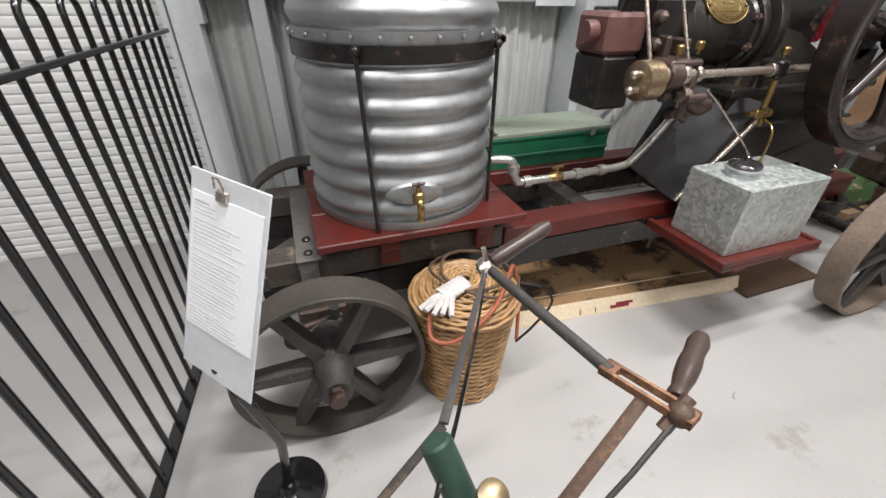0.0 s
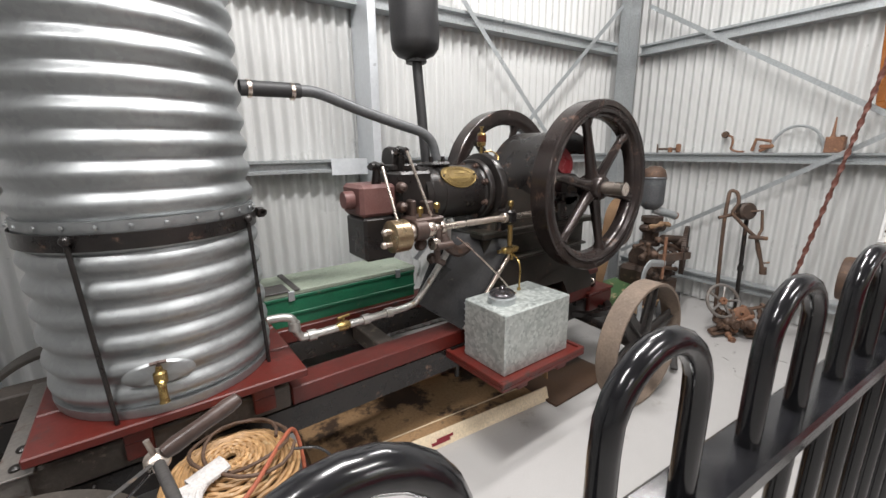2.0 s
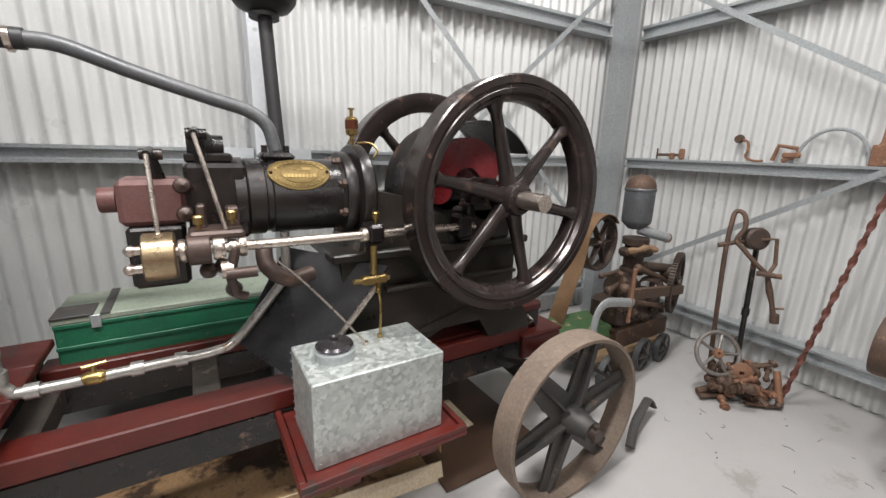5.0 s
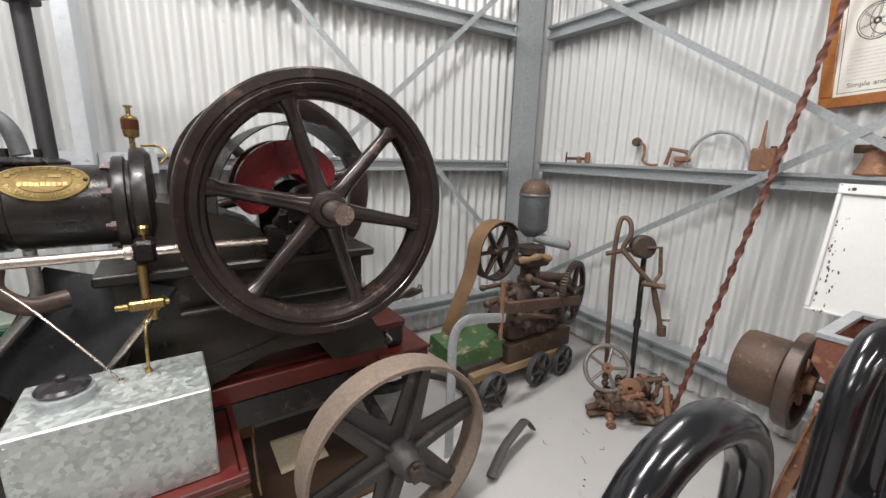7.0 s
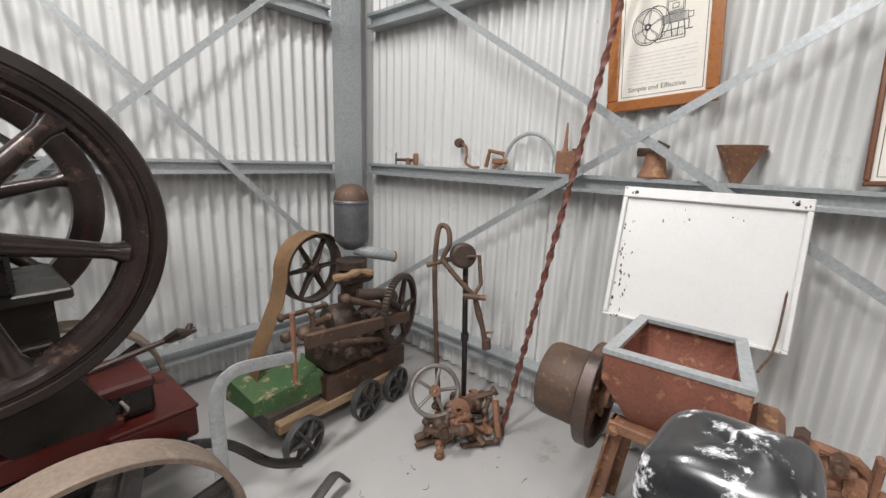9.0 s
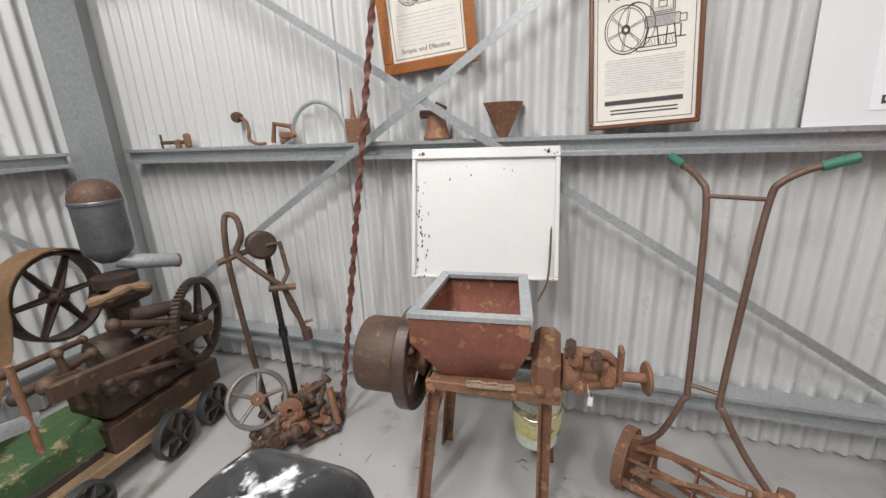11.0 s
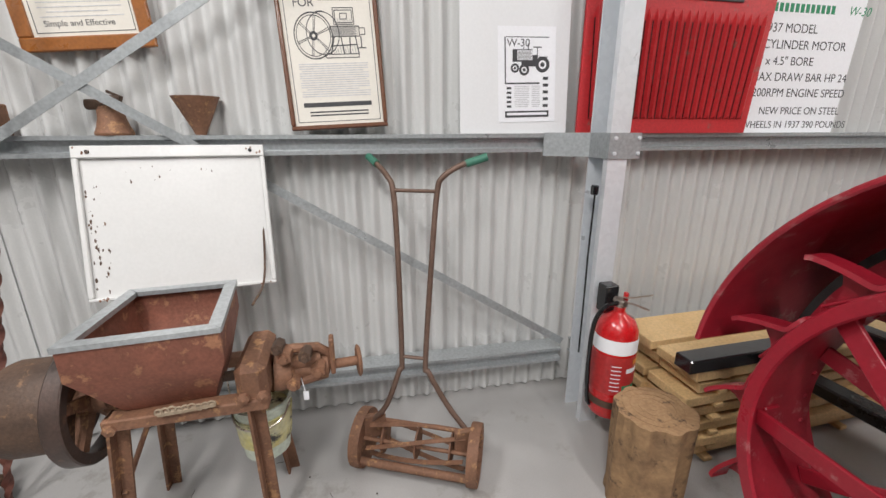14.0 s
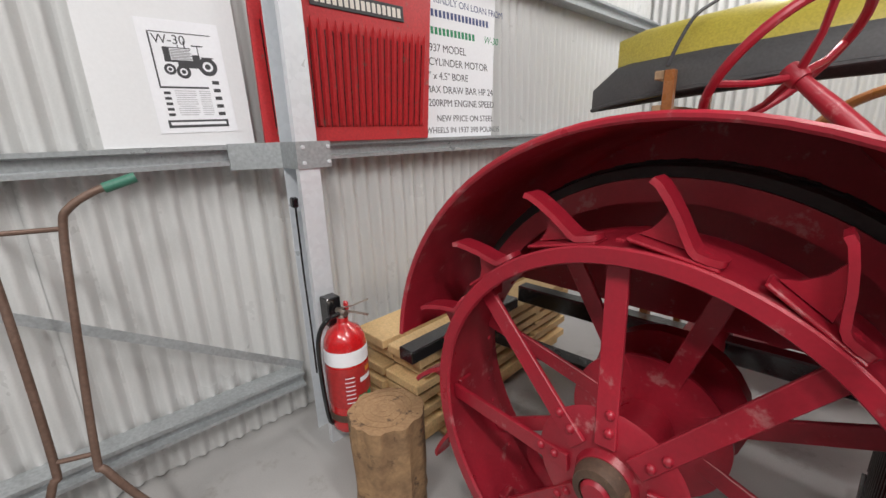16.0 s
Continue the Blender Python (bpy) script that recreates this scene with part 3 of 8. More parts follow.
def flywheel(y, face):
    """A six-spoked flywheel at y, its dished face towards face."""
    m = along((CRX, y, CRZ), (0, face, 0))
    R = 0.43
    wheel = part("flywheel", Geo().lathe([(R - 0.055, -0.05), (R - 0.006, -0.05), (R, -0.044), (R, 0.044), (R - 0.006, 0.05), (R - 0.03, 0.05), (R - 0.034, 0.044), (R - 0.04, 0.044), (R - 0.046, 0.050), (R - 0.06, 0.046), (R - 0.068, 0.030), (R - 0.072, 0.028), (R - 0.08, 0.026), (R - 0.088, 0.012), (R - 0.088, -0.03)], m, 96, True), IRON_RIM, engine)
    for i in range(6):
        ang = radians(47 + 60 * i)
        d = Vector((math.cos(ang), math.sin(ang), 0))
        pts, rs = [], []
        for k in range(9):
            t = k / 8
            r = 0.045 + (R - 0.08 - 0.045) * t
            pts.append(m @ (d * r))
            rs.append(0.030 - 0.010 * t + 0.014 * max(0, (t - 0.85) / 0.15) ** 2 + 0.01 * max(0, (0.15 - t) / 0.15))
        g = Geo()
        g.tube(pts, rs, 14)
        part("spoke", g, IRON_RIM, wheel)
    part("hub", Geo().lathe([(0.02, -0.06), (0.055, -0.06), (0.062, -0.05), (0.062, 0.05), (0.055, 0.062), (0.036, 0.066), (0.036, 0.05)], m, 32, True), IRON_RIM, wheel)
    return wheel


flywheel(-1.135, -1)
flywheel(-0.47, 1)
part("shaft_end", Geo().rod((CRX, -0.68, CRZ), (CRX, -0.36, CRZ), 0.031, 24), STEEL, engine)
part("crankshaft", Geo().rod((CRX, -1.315, CRZ), (CRX, -0.95, CRZ), 0.031, 24).box((CRX - 0.006, -1.312, CRZ + 0.024), (CRX + 0.006, -1.18, CRZ + 0.034)), STEEL, engine, "bright worn crankshaft end with keyway")
RED_ENAMEL = material("crank_red", (0.20, 0.018, 0.022), 0.3, 0.0, (0.14, 0.012, 0.016), 8, 110, 0.6, 0.08)
out = [(0.19 * math.cos(radians(a)), 0.19 * math.sin(radians(a))) for a in range(12, 169, 6)]
out += [(-0.127 + 0.055 * math.cos(radians(a)), 0.027 + 0.055 * math.sin(radians(a))) for a in range(186, 340, 22)]
out += [(0.072 * math.cos(radians(a)), 0.072 * math.sin(radians(a))) for a in range(150, 39, -15)]
out += [(0.127 + 0.055 * math.cos(radians(a)), 0.027 + 0.055 * math.sin(radians(a))) for a in range(212, 354, 20)]
for y in (-0.90, -0.75):
    part("crank_web", Geo().prism(out, -0.02, 0.02, Matrix.Translation((CRX - 0.05, y, CRZ + 0.03)) @ pose(0, 0, 0, 90, 0, 0) @ pose(0, 0, 0, 0, 0, 20)), RED_ENAMEL, engine, "red painted crank balance weight")
g = Geo()
hood = [(0.285 * math.cos(radians(a)), 0.285 * math.sin(radians(a))) for a in range(35, 186, 6)]
k = len(hood)
v = [(CRX - 0.02 + x, y, CRZ + z) for y in (-0.985, -0.66) for x, z in hood] + [(CRX - 0.02 + x * 0.985, y, CRZ + z * 0.985) for y in (-0.985, -0.66) for x, z in hood]
for i in range(k - 1):
    g.f += [(i, i + 1, k + i + 1, k + i), (2 * k + i, 3 * k + i, 3 * k + i + 1, 2 * k + i + 1), (i, 2 * k + i, 2 * k + i + 1, i + 1), (k + i, k + i + 1, 3 * k + i + 1, 3 * k + i)]
g.v += v
part("crank_hood", g, IRON, engine, "black curved sheet splash hood")
# side shaft, governor drum and rocker gear
SY, SZ = -1.035, 1.035
part("side_shaft", Geo().rod((-2.97, SY, SZ), (-1.95, SY, SZ), 0.0145, 18), STEEL, engine, "polished side shaft")
part("governor_drum", turned([(0, 0), (0.058, 0), (0.064, 0.004), (0.064, 0.07), (0.058, 0.075), (0, 0.075)], -3.005, -1.02, 1.022, 32), BRONZE, engine, "brassy governor drum")
for x, r, l, mt in ((-2.925, 0.032, 0.018, STEEL), (-2.905, 0.042, 0.055, IRON_BROWN), (-2.845, 0.034, 0.03, STEEL), (-2.805, 0.022, 0.02, STEEL), (-2.78, 0.03, 0.02, STEEL), (-2.412, 0.024, 0.02, STEEL)):
    part("collar", turned([(0, 0), (r * 0.94, 0), (r, 0.003), (r, l - 0.003), (r * 0.94, l), (0, l)], x, SY, SZ, 24), mt, engine)
for z, x in ((1.045, -3.03), (0.995, -3.035)):
    part("governor_pin", Geo().rod((x, -1.03, z), (x + 0.04, -1.03, z), 0.012, 12).ball((x, -1.03, z), 0.015), STEEL, engine)
part("shaft_bracket", Geo().box((-2.39, -1.06, 1.005), (-2.335, -0.97, 1.07), None, 0.01).box((-2.385, -0.99, 0.95), (-2.34, -0.95, 1.02), None, 0.006), IRON, engine)
part("shaft_bracket", Geo().box((-2.9, -1.05, 1.06), (-2.76, -0.92, 1.085), None, 0.008).box((-2.875, -0.98, 1.08), (-2.85, -0.93, 1.15), None, 0.006).box((-2.80, -0.98, 1.08), (-2.765, -0.92, 1.14), None, 0.006), IRON_BROWN, engine)
part("shaft_bracket", Geo().box((-2.03, -1.06, 0.99), (-1.97, -0.98, 1.08), None, 0.01).box((-1.99, -1.05, 1.06), (-1.955, -1.0, 1.12), None, 0.006), IRON, engine)
for x, z in ((-2.36, 1.072), (-2.872, 1.09), (-2.79, 1.10)):
    part("oil_cup", Geo().lathe([(0, 0), (0.006, 0), (0.006, 0.012), (0.013, 0.015), (0.014, 0.035), (0.010, 0.04), (0, 0.041)], Matrix.Translation((x, -1.035, z)), 16), BRASS, engine)
for x0, top in ((-2.80, (-2.86, -0.93, 1.345)), (-2.965, (-2.975, -0.93, 1.285))):
    part("push_rod", Geo().rod((x0, -1.03, 1.05), top, 0.0065, 10).rod((x0, -1.03, 1.06), (x0, -1.03, 1.085), 0.012, 10), STEEL, engine, "thin bright push rod")
    part("rocker_arm", Geo().tube([top, (top[0] + 0.005, -0.86, top[2] + 0.01), (top[0] + 0.01, -0.80, top[2] - 0.005)], 0.012, 8).rod((top[0] - 0.02, -0.87, top[2]), (top[0] + 0.035, -0.87, top[2]), 0.016, 12).tube([(top[0] + 0.005, -0.87, top[2]), (top[0] + 0.015, -0.84, top[2] - 0.09)], [0.014, 0.024], 8), IRON, engine)
part("valve_chest", Geo().lathe([(0, 0), (0.05, 0), (0.055, 0.01), (0.05, 0.05), (0.034, 0.07), (0.034, 0.10), (0, 0.10)], along((-2.88, -0.80, 1.31), (1, 0, 0)), 24).box((-2.89, -0.86, 1.262), (-2.76, -0.74, 1.29), None, 0.006), IRON, engine)
for x, y, z in ((-2.90, -0.935, 1.12), (-2.90, -0.935, 1.2), (-2.88, -0.94, 1.0), (-2.82, -0.95, 0.96), (-2.86, -1.0, 0.965), (-2.80, -1.0, 0.90)):
    part("linkage_boss", Geo().lathe([(0, 0), (0.022, 0), (0.024, 0.006), (0.018, 0.03), (0.010, 0.035), (0, 0.045)], along((x, y, z), (0, -1, 0.15)), 14), IRON_BROWN, engine)
part("cam_lever", Geo().tube([(-2.79, -1.05, 1.03), (-2.81, -1.06, 0.96), (-2.80, -1.05, 0.90), (-2.77, -1.05, 0.885)], 0.014, 10).rod((-2.82, -1.07, 0.965), (-2.74, -1.07, 0.965), 0.016, 12), IRON_BROWN, engine)
part("cam_roller", turned([(0, 0), (0.026, 0), (0.026, 0.03), (0, 0.03)], -2.83, -1.05, 0.975, 20), STEEL, engine)
part("exhaust_elbow", Geo().tube(smooth_path([(-2.70, -0.93, 1.02), (-2.70, -0.97, 0.95), (-2.64, -0.98, 0.90), (-2.56, -0.95, 0.90)]), 0.026, 14), IRON_BROWN, engine)
# oil pump below the shaft, drip oiler on the flange
part("oil_pump", Geo().rod((-2.375, -1.05, 0.90), (-2.375, -1.05, 1.0), 0.012, 14).box((-2.42, -1.065, 0.865), (-2.33, -1.035, 0.895), None, 0.005).rod((-2.45, -1.05, 0.88), (-2.32, -1.05, 0.88), 0.009, 10).rod((-2.36, -1.05, 0.83), (-2.36, -1.05, 0.87), 0.009, 10), BRASS, engine, "brass oil pump")
part("drip_oiler", Geo().lathe([(0, 0), (0.008, 0), (0.008, 0.03), (0.02, 0.034), (0.022, 0.045), (0.022, 0.09), (0.018, 0.095), (0.006, 0.10), (0.006, 0.12), (0.012, 0.122), (0.012, 0.127), (0, 0.128)], Matrix.Translation((-2.365, -0.83, 1.328)), 20), BRASS, engine, "brass drip oiler")
part("oil_glass", Geo().lathe([(0, 0), (0.0235, 0), (0.0235, 0.03), (0, 0.03)], Matrix.Translation((-2.365, -0.83, 1.383)), 20), material("oil_glass", (0.07, 0.02, 0.01), 0.08, 0, (0.1, 0.03, 0.015), 10, 100, 0.4, 0.0), engine)
part("oil_pipe", Geo().tube(smooth_path([(-2.345, -0.83, 1.335), (-2.30, -0.84, 1.335), (-2.28, -0.86, 1.31), (-2.30, -0.87, 1.28)]), 0.004, 8), BRASS, engine)
part("drip_shield", Geo().add([(-2.62, -0.84, 0.975), (-2.30, -1.00, 0.905), (-2.62, -1.005, 0.515), (-2.80, -0.86, 0.66), (-2.615, -0.832, 0.968), (-2.293, -0.992, 0.898), (-2.613, -0.997, 0.509), (-2.793, -0.852, 0.653)], [(0, 1, 2, 3), (7, 6, 5, 4), (0, 4, 5, 1), (1, 5, 6, 2), (2, 6, 7, 3), (3, 7, 4, 0)]), material("black_sheet", (0.028, 0.028, 0.03), 0.33, 0.4, (0.06, 0.06, 0.062), 4, 100, 0.8, 0.05, 0.05, (0.12, 0.11, 0.1), 9), engine, "black sheet metal drip shield, scuffed")
part("shield_stay", Geo().rod((-2.62, -1.01, 0.52), (-2.33, -1.04, 0.89), 0.011, 12), STEEL, engine)

STACK_BLACK = material("matt_stack_black", (0.022, 0.022, 0.024), 0.5, 0.1, (0.035, 0.033, 0.032), 9, 110, 0.7, 0.08)
exhaust = thing("exhaust_stack", (-2.59, -0.675, 1.27), "black exhaust pipe with a drum muffler on top", "exhaust pipe")
part("pipe", Geo().rod((-2.59, -0.675, 1.26), (-2.6, -0.62, 1.79), 0.024, 20), STACK_BLACK, exhaust)
part("pipe_flange", Geo().lathe([(0, 0), (0.05, 0), (0.05, 0.02), (0.03, 0.03), (0, 0.03)], Matrix.Translation((-2.59, -0.675, 1.258)), 24), IRON, exhaust)
part("muffler", Geo().lathe([(0, 0), (0.05, 0), (0.05, 0.014), (0.045, 0.016), (0.09, 0.035), (0.11, 0.06), (0.115, 0.09), (0.115, 0.38), (0.09, 0.43), (0, 0.44)], along((-2.6, -0.62, 1.75), (0, 0.05, 1)), 40), STACK_BLACK, exhaust)

tank = thing("water_tank", (-3.745, -0.72, 0.603), "tall corrugated galvanised cooling water tank on a red timber deck", "water tank")
prof = [(0, 0.0), (0.318, 0.0), (0.322, 0.02), (0.322, 0.03)]
z = 0.03
while z < 1.6:
    if 0.46 < z < 0.54:
        prof += [(0.318, z), (0.318, z + 0.078)]
    else:
        prof += [(0.308 + 0.018 * (0.5 - 0.5 * math.cos(2 * math.pi * k / 10)) ** 0.8, z + 0.078 * k / 10) for k in range(10)]
    z += 0.078
prof += [(0.316, z), (0.0, z)]
TC = Matrix.Translation((-3.745, -0.72, 0.603))
part("tank_body", Geo().lathe(prof, TC, 96), TANK_SHEET, tank, "", 60)
part("strap_band", Geo().lathe([(0.3225, 0.50), (0.3265, 0.50), (0.3265, 0.545), (0.3225, 0.545)], TC, 72, True).box((-3.42, -0.79, 1.115), (-3.395, -0.755, 1.15), None, 0.003), IRON, tank, "black steel strap band")
part("band_bolt", Geo().rod((-3.405, -0.81, 1.135), (-3.405, -0.74, 1.135), 0.008, 8).rod((-3.405, -0.81, 1.135), (-3.405, -0.798, 1.135), 0.015, 6), IRON, tank)
for ang in (-122, -38, 60, 140):
    a, b = radians(ang), radians(ang + 4)
    part("tie_rod", Geo().tube([(-3.745 + 0.336 * math.cos(a), -0.72 + 0.336 * math.sin(a), 1.135), (-3.745 + 0.336 * math.cos(b), -0.72 + 0.336 * math.sin(b), 0.60)], 0.0065, 10).ball((-3.745 + 0.336 * math.cos(a), -0.72 + 0.336 * math.sin(a), 1.135), 0.014), IRON, tank, "thin black tie rod")
for i in range(26):
    a = 2 * math.pi * i / 26
    part("rivet", Geo().lathe([(0.007, 0), (0.006, 0.004), (0, 0.006)], along((-3.745 + 0.3225 * math.cos(a), -0.72 + 0.3225 * math.sin(a), 1.165), (math.cos(a), math.sin(a), 0)), 8), TANK_SHEET, tank)
ta = radians(-97)
tx, ty = -3.745 + 0.325 * math.cos(ta), -0.72 + 0.325 * math.sin(ta)
tap = part("tap", Geo().rod((tx, ty + 0.02, 0.735), (tx, ty - 0.035, 0.735), 0.010, 14).lathe([(0, 0), (0.017, 0), (0.017, 0.03), (0.010, 0.035), (0.007, 0.05), (0, 0.05)], Matrix.Translation((tx, ty - 0.04, 0.725)), 18).tube(smooth_path([(tx, ty - 0.04, 0.735), (tx, ty - 0.06, 0.72), (tx, ty - 0.065, 0.675)]), [0.012] * 6 + [0.011] * 6 + [0.014], 14), BRASS, tank, "brass tap")
part("tap_handle", Geo().rod((tx - 0.02, ty - 0.04, 0.785), (tx + 0.02, ty - 0.04, 0.785), 0.005, 8).rod((tx, ty - 0.04, 0.77), (tx, ty - 0.04, 0.79), 0.005, 8), IRON_BROWN, tap)
part("tap_plate", Geo().lathe([(0, 0), (0.055, 0.0), (0.06, 0.004), (0.05, 0.010), (0, 0.011)], along((tx, ty + 0.006, 0.735), (0.12 * -1, -1, 0)) @ Matrix.Diagonal((1.5, 0.62, 1, 1)), 32), TANK_SHEET, tank)

pipe = thing("return_pipe", (-3.2, -0.745, 1.55), "grey hose and steel pipe from the water tank to the cylinder", "pipe")
PIPE_GREY = material("grey_hose", (0.10, 0.105, 0.11), 0.45, 0.3, (0.16, 0.16, 0.165), 8, 100, 0.6, 0.06)
part("hose", Geo().rod((-3.42, -0.745, 1.566), (-3.21, -0.743, 1.57), 0.027, 20), material("black_hose", (0.03, 0.03, 0.032), 0.5, 0, (0.05, 0.05, 0.05), 10, 100, 0.5, 0.06), pipe, "black rubber hose")
part("bent_pipe", Geo().tube(smooth_path([(-3.23, -0.743, 1.57), (-3.14, -0.748, 1.565), (-2.98, -0.765, 1.51), (-2.80, -0.785, 1.455), (-2.70, -0.795, 1.425), (-2.645, -0.803, 1.38), (-2.625, -0.81, 1.30)], 8), 0.0215, 18), PIPE_GREY, pipe)
for x in (-3.39, -3.24):
    part("hose_clip", Geo().lathe([(0.0272, -0.007), (0.030, -0.007), (0.030, 0.007), (0.0272, 0.007)], along((x, -0.744, 1.567), (1, 0, 0.02)), 24, True).box((x - 0.006, -0.752, 1.535), (x + 0.006, -0.735, 1.545)), STEEL, pipe)
part("pipe_flange", Geo().box((-2.68, -0.855, 1.268), (-2.57, -0.765, 1.295), None, 0.012).rod((-2.66, -0.81, 1.29), (-2.66, -0.81, 1.318), 0.01, 6).rod((-2.59, -0.81, 1.29), (-2.59, -0.81, 1.318), 0.01, 6), IRON, pipe)

feed = thing("feed_pipe", (-3.1, -0.9, 0.66), "galvanised water pipe with a brass valve, stained", "pipe")
GALV_PIPE = material("galvanised_pipe", (0.52, 0.52, 0.5), 0.35, 0.85, (0.36, 0.33, 0.3), 14, 100, 0.8, 0.1, 0.1, (0.28, 0.2, 0.13), 18)
part("pipe_run", Geo().tube(smooth_path([(-3.45, -0.88, 0.75), (-3.40, -0.89, 0.75), (-3.368, -0.897, 0.738), (-3.36, -0.9, 0.70), (-3.345, -0.9, 0.668), (-3.30, -0.9, 0.655), (-2.95, -0.9, 0.66), (-2.86, -0.9, 0.665), (-2.80, -0.9, 0.69), (-2.67, -0.9, 0.84), (-2.635, -0.9, 0.90), (-2.63, -0.9, 1.04)], 6), 0.0155, 16), GALV_PIPE, feed)
for p, d in (((-3.362, -0.9, 0.71), (0, 0, 1)), ((-3.30, -0.9, 0.655), (1, 0, 0)), ((-3.07, -0.9, 0.658), (1, 0, 0)), ((-2.96, -0.9, 0.66), (1, 0, 0))):
    part("socket", Geo().lathe([(0.0157, -0.016), (0.022, -0.016), (0.022, 0.016), (0.0157, 0.016)], along(p, d), 18, True), GALV_PIPE, feed)
part("valve", Geo().lathe([(0, -0.03), (0.014, -0.03), (0.02, -0.015), (0.02, 0.015), (0.014, 0.03), (0, 0.03)], along((-3.17, -0.9, 0.657), (1, 0, 0)), 14).rod((-3.17, -0.9, 0.66), (-3.17, -0.9, 0.695), 0.007, 8).rod((-3.195, -0.905, 0.695), (-3.14, -0.895, 0.697), 0.006, 8), BRASS, feed, "brass valve")

fuel = thing("fuel_tank", (-2.445, -1.18, 0.44), "square galvanised fuel tank with soldered seams on a red board", "fuel tank")
part("tank_box", Geo().box((-2.662, -1.316, 0.432), (-2.25, -1.06, 0.702), None, 0.004), BOX_SHEET, fuel)
for x, y in ((-2.6575, -1.3175), (-2.2525, -1.3175), (-2.6635, -1.065)):
    for i in range(9):
        part("rivet", Geo().lathe([(0.0035, 0), (0.003, 0.0015), (0, 0.0022)], along((x + (0.010 if x < -2.65 and y < -1.2 else -0.010 if x > -2.27 else 0), y + 0.0015, 0.45 + i * 0.029), (0, -1, 0) if y < -1.2 else (-1, 0, 0)), 6), GALV_DULL, fuel)
part("filler_neck", Geo().lathe([(0, 0), (0.058, 0), (0.058, 0.02), (0.062, 0.022), (0.062, 0.03), (0.05, 0.034), (0, 0.036)], Matrix.Translation((-2.56, -1.19, 0.7015)), 36), GALV_DULL, fuel)
part("cap", Geo().lathe([(0, 0), (0.054, 0), (0.056, 0.006), (0.05, 0.014), (0.02, 0.020), (0.012, 0.022), (0.012, 0.034), (0.008, 0.038), (0, 0.039)], Matrix.Translation((-2.56, -1.19, 0.7375)), 36), material("dark_bright_cap", (0.16, 0.15, 0.16), 0.22, 0.85, (0.10, 0.095, 0.10), 14, 110, 0.7, 0.05), fuel, "dark polished domed filler cap")
part("board", Geo().box((-2.715, -1.365, 0.40), (-2.18, -0.985, 0.418), None, 0.003), RED_PAINT, fuel)
for lo, hi in (((-2.715, -1.365, 0.418), (-2.18, -1.345, 0.44)), ((-2.715, -1.345, 0.418), (-2.695, -0.985, 0.44)), ((-2.20, -1.345, 0.418), (-2.18, -0.985, 0.44))):
    part("board_edge", Geo().box(lo, hi, None, 0.003), RED_PAINT, fuel)
part("board_infill", Geo().box((-2.69, -1.342, 0.4185), (-2.205, -1.0, 0.4315)), RED_PAINT, fuel)
for x in (-2.6, -2.34):
    part("bearer", Geo().box((x, -1.34, 0.36), (x + 0.06, -0.984, 0.4), None, 0.003), RED_PAINT, fuel)
part("copper_pipe", Geo().tube(smooth_path([(-2.39, -1.13, 0.68), (-2.385, -1.13, 0.80), (-2.38, -1.11, 0.845), (-2.365, -1.06, 0.86)]), 0.0045, 8).lathe([(0, 0), (0.009, 0), (0.009, 0.012), (0, 0.014)], Matrix.Translation((-2.39, -1.13, 0.7015)), 6), BRASS, fuel, "thin brass fuel line")
part("fuel_line", Geo().tube(smooth_path([(-2.45, -1.16, 0.68), (-2.455, -1.155, 0.71), (-2.52, -1.12, 0.80), (-2.62, -1.06, 0.92), (-2.68, -1.03, 0.98)]), 0.0035, 8).lathe([(0, 0), (0.009, 0), (0.009, 0.012), (0, 0.014)], Matrix.Translation((-2.45, -1.16, 0.7015)), 6), STEEL, fuel)

chest = thing("tool_chest", (-2.95, -0.26, 0.43), "long green metal tool chest with a dusty pale lid", "chest")
part("chest_body", Geo().box((-3.36, -0.42, 0.432), (-2.52, -0.13, 0.66), None, 0.005), GREEN, chest)
part("chest_lid", Geo().box((-3.365, -0.426, 0.66), (-2.515, -0.124, 0.685), None, 0.005), GREEN_LID, chest, "faded grey-green lid")
part("rail", Geo().box((-3.36, -0.428, 0.56), (-2.52, -0.42, 0.575), None, 0.002).box((-3.36, -0.426, 0.645), (-2.52, -0.42, 0.66), None, 0.002), GREEN, chest)
for x in (-3.25, -2.65):
    part("hasp", Geo().box((x, -0.432, 0.635), (x + 0.03, -0.424, 0.685), None, 0.002), GALV_DULL, chest)
part("strap", Geo().box((-3.22, -0.43, 0.685), (-3.19, -0.12, 0.69), None, 0.001).box((-3.364, -0.43, 0.682), (-3.24, -0.30, 0.692), None, 0.002), CAST_GREY, chest)
# tail of the wagon: red end box, black case and a pipe wrench
tail = thing("red_tool_box", (-1.38, -0.85, 0.43), "red painted timber box on the end of the wagon", "box")
part("box_body", Geo().box((-1.60, -1.0, 0.34), (-1.35, -0.66, 0.45), None, 0.008), RED_PAINT, tail)
part("box_lid", Geo().box((-1.605, -1.005, 0.451), (-1.345, -0.655, 0.468), None, 0.005), RED_PAINT, tail)
case = thing("black_iron_case", (-1.42, -0.82, 0.479), "small black iron case with a red top edge", "case")
part("case_body", Geo().box((-1.64, -0.95, 0.469), (-1.455, -0.72, 0.60), None, 0.012), IRON, case)
part("case_top", Geo().box((-1.645, -0.955, 0.56), (-1.45, -0.715, 0.604), None, 0.010), RED_PAINT, case)
part("case_handle", Geo().tube(smooth_path([(-1.55, -0.957, 0.50), (-1.54, -0.985, 0.53), (-1.55, -0.957, 0.55)]), 0.006, 8), STEEL, case)
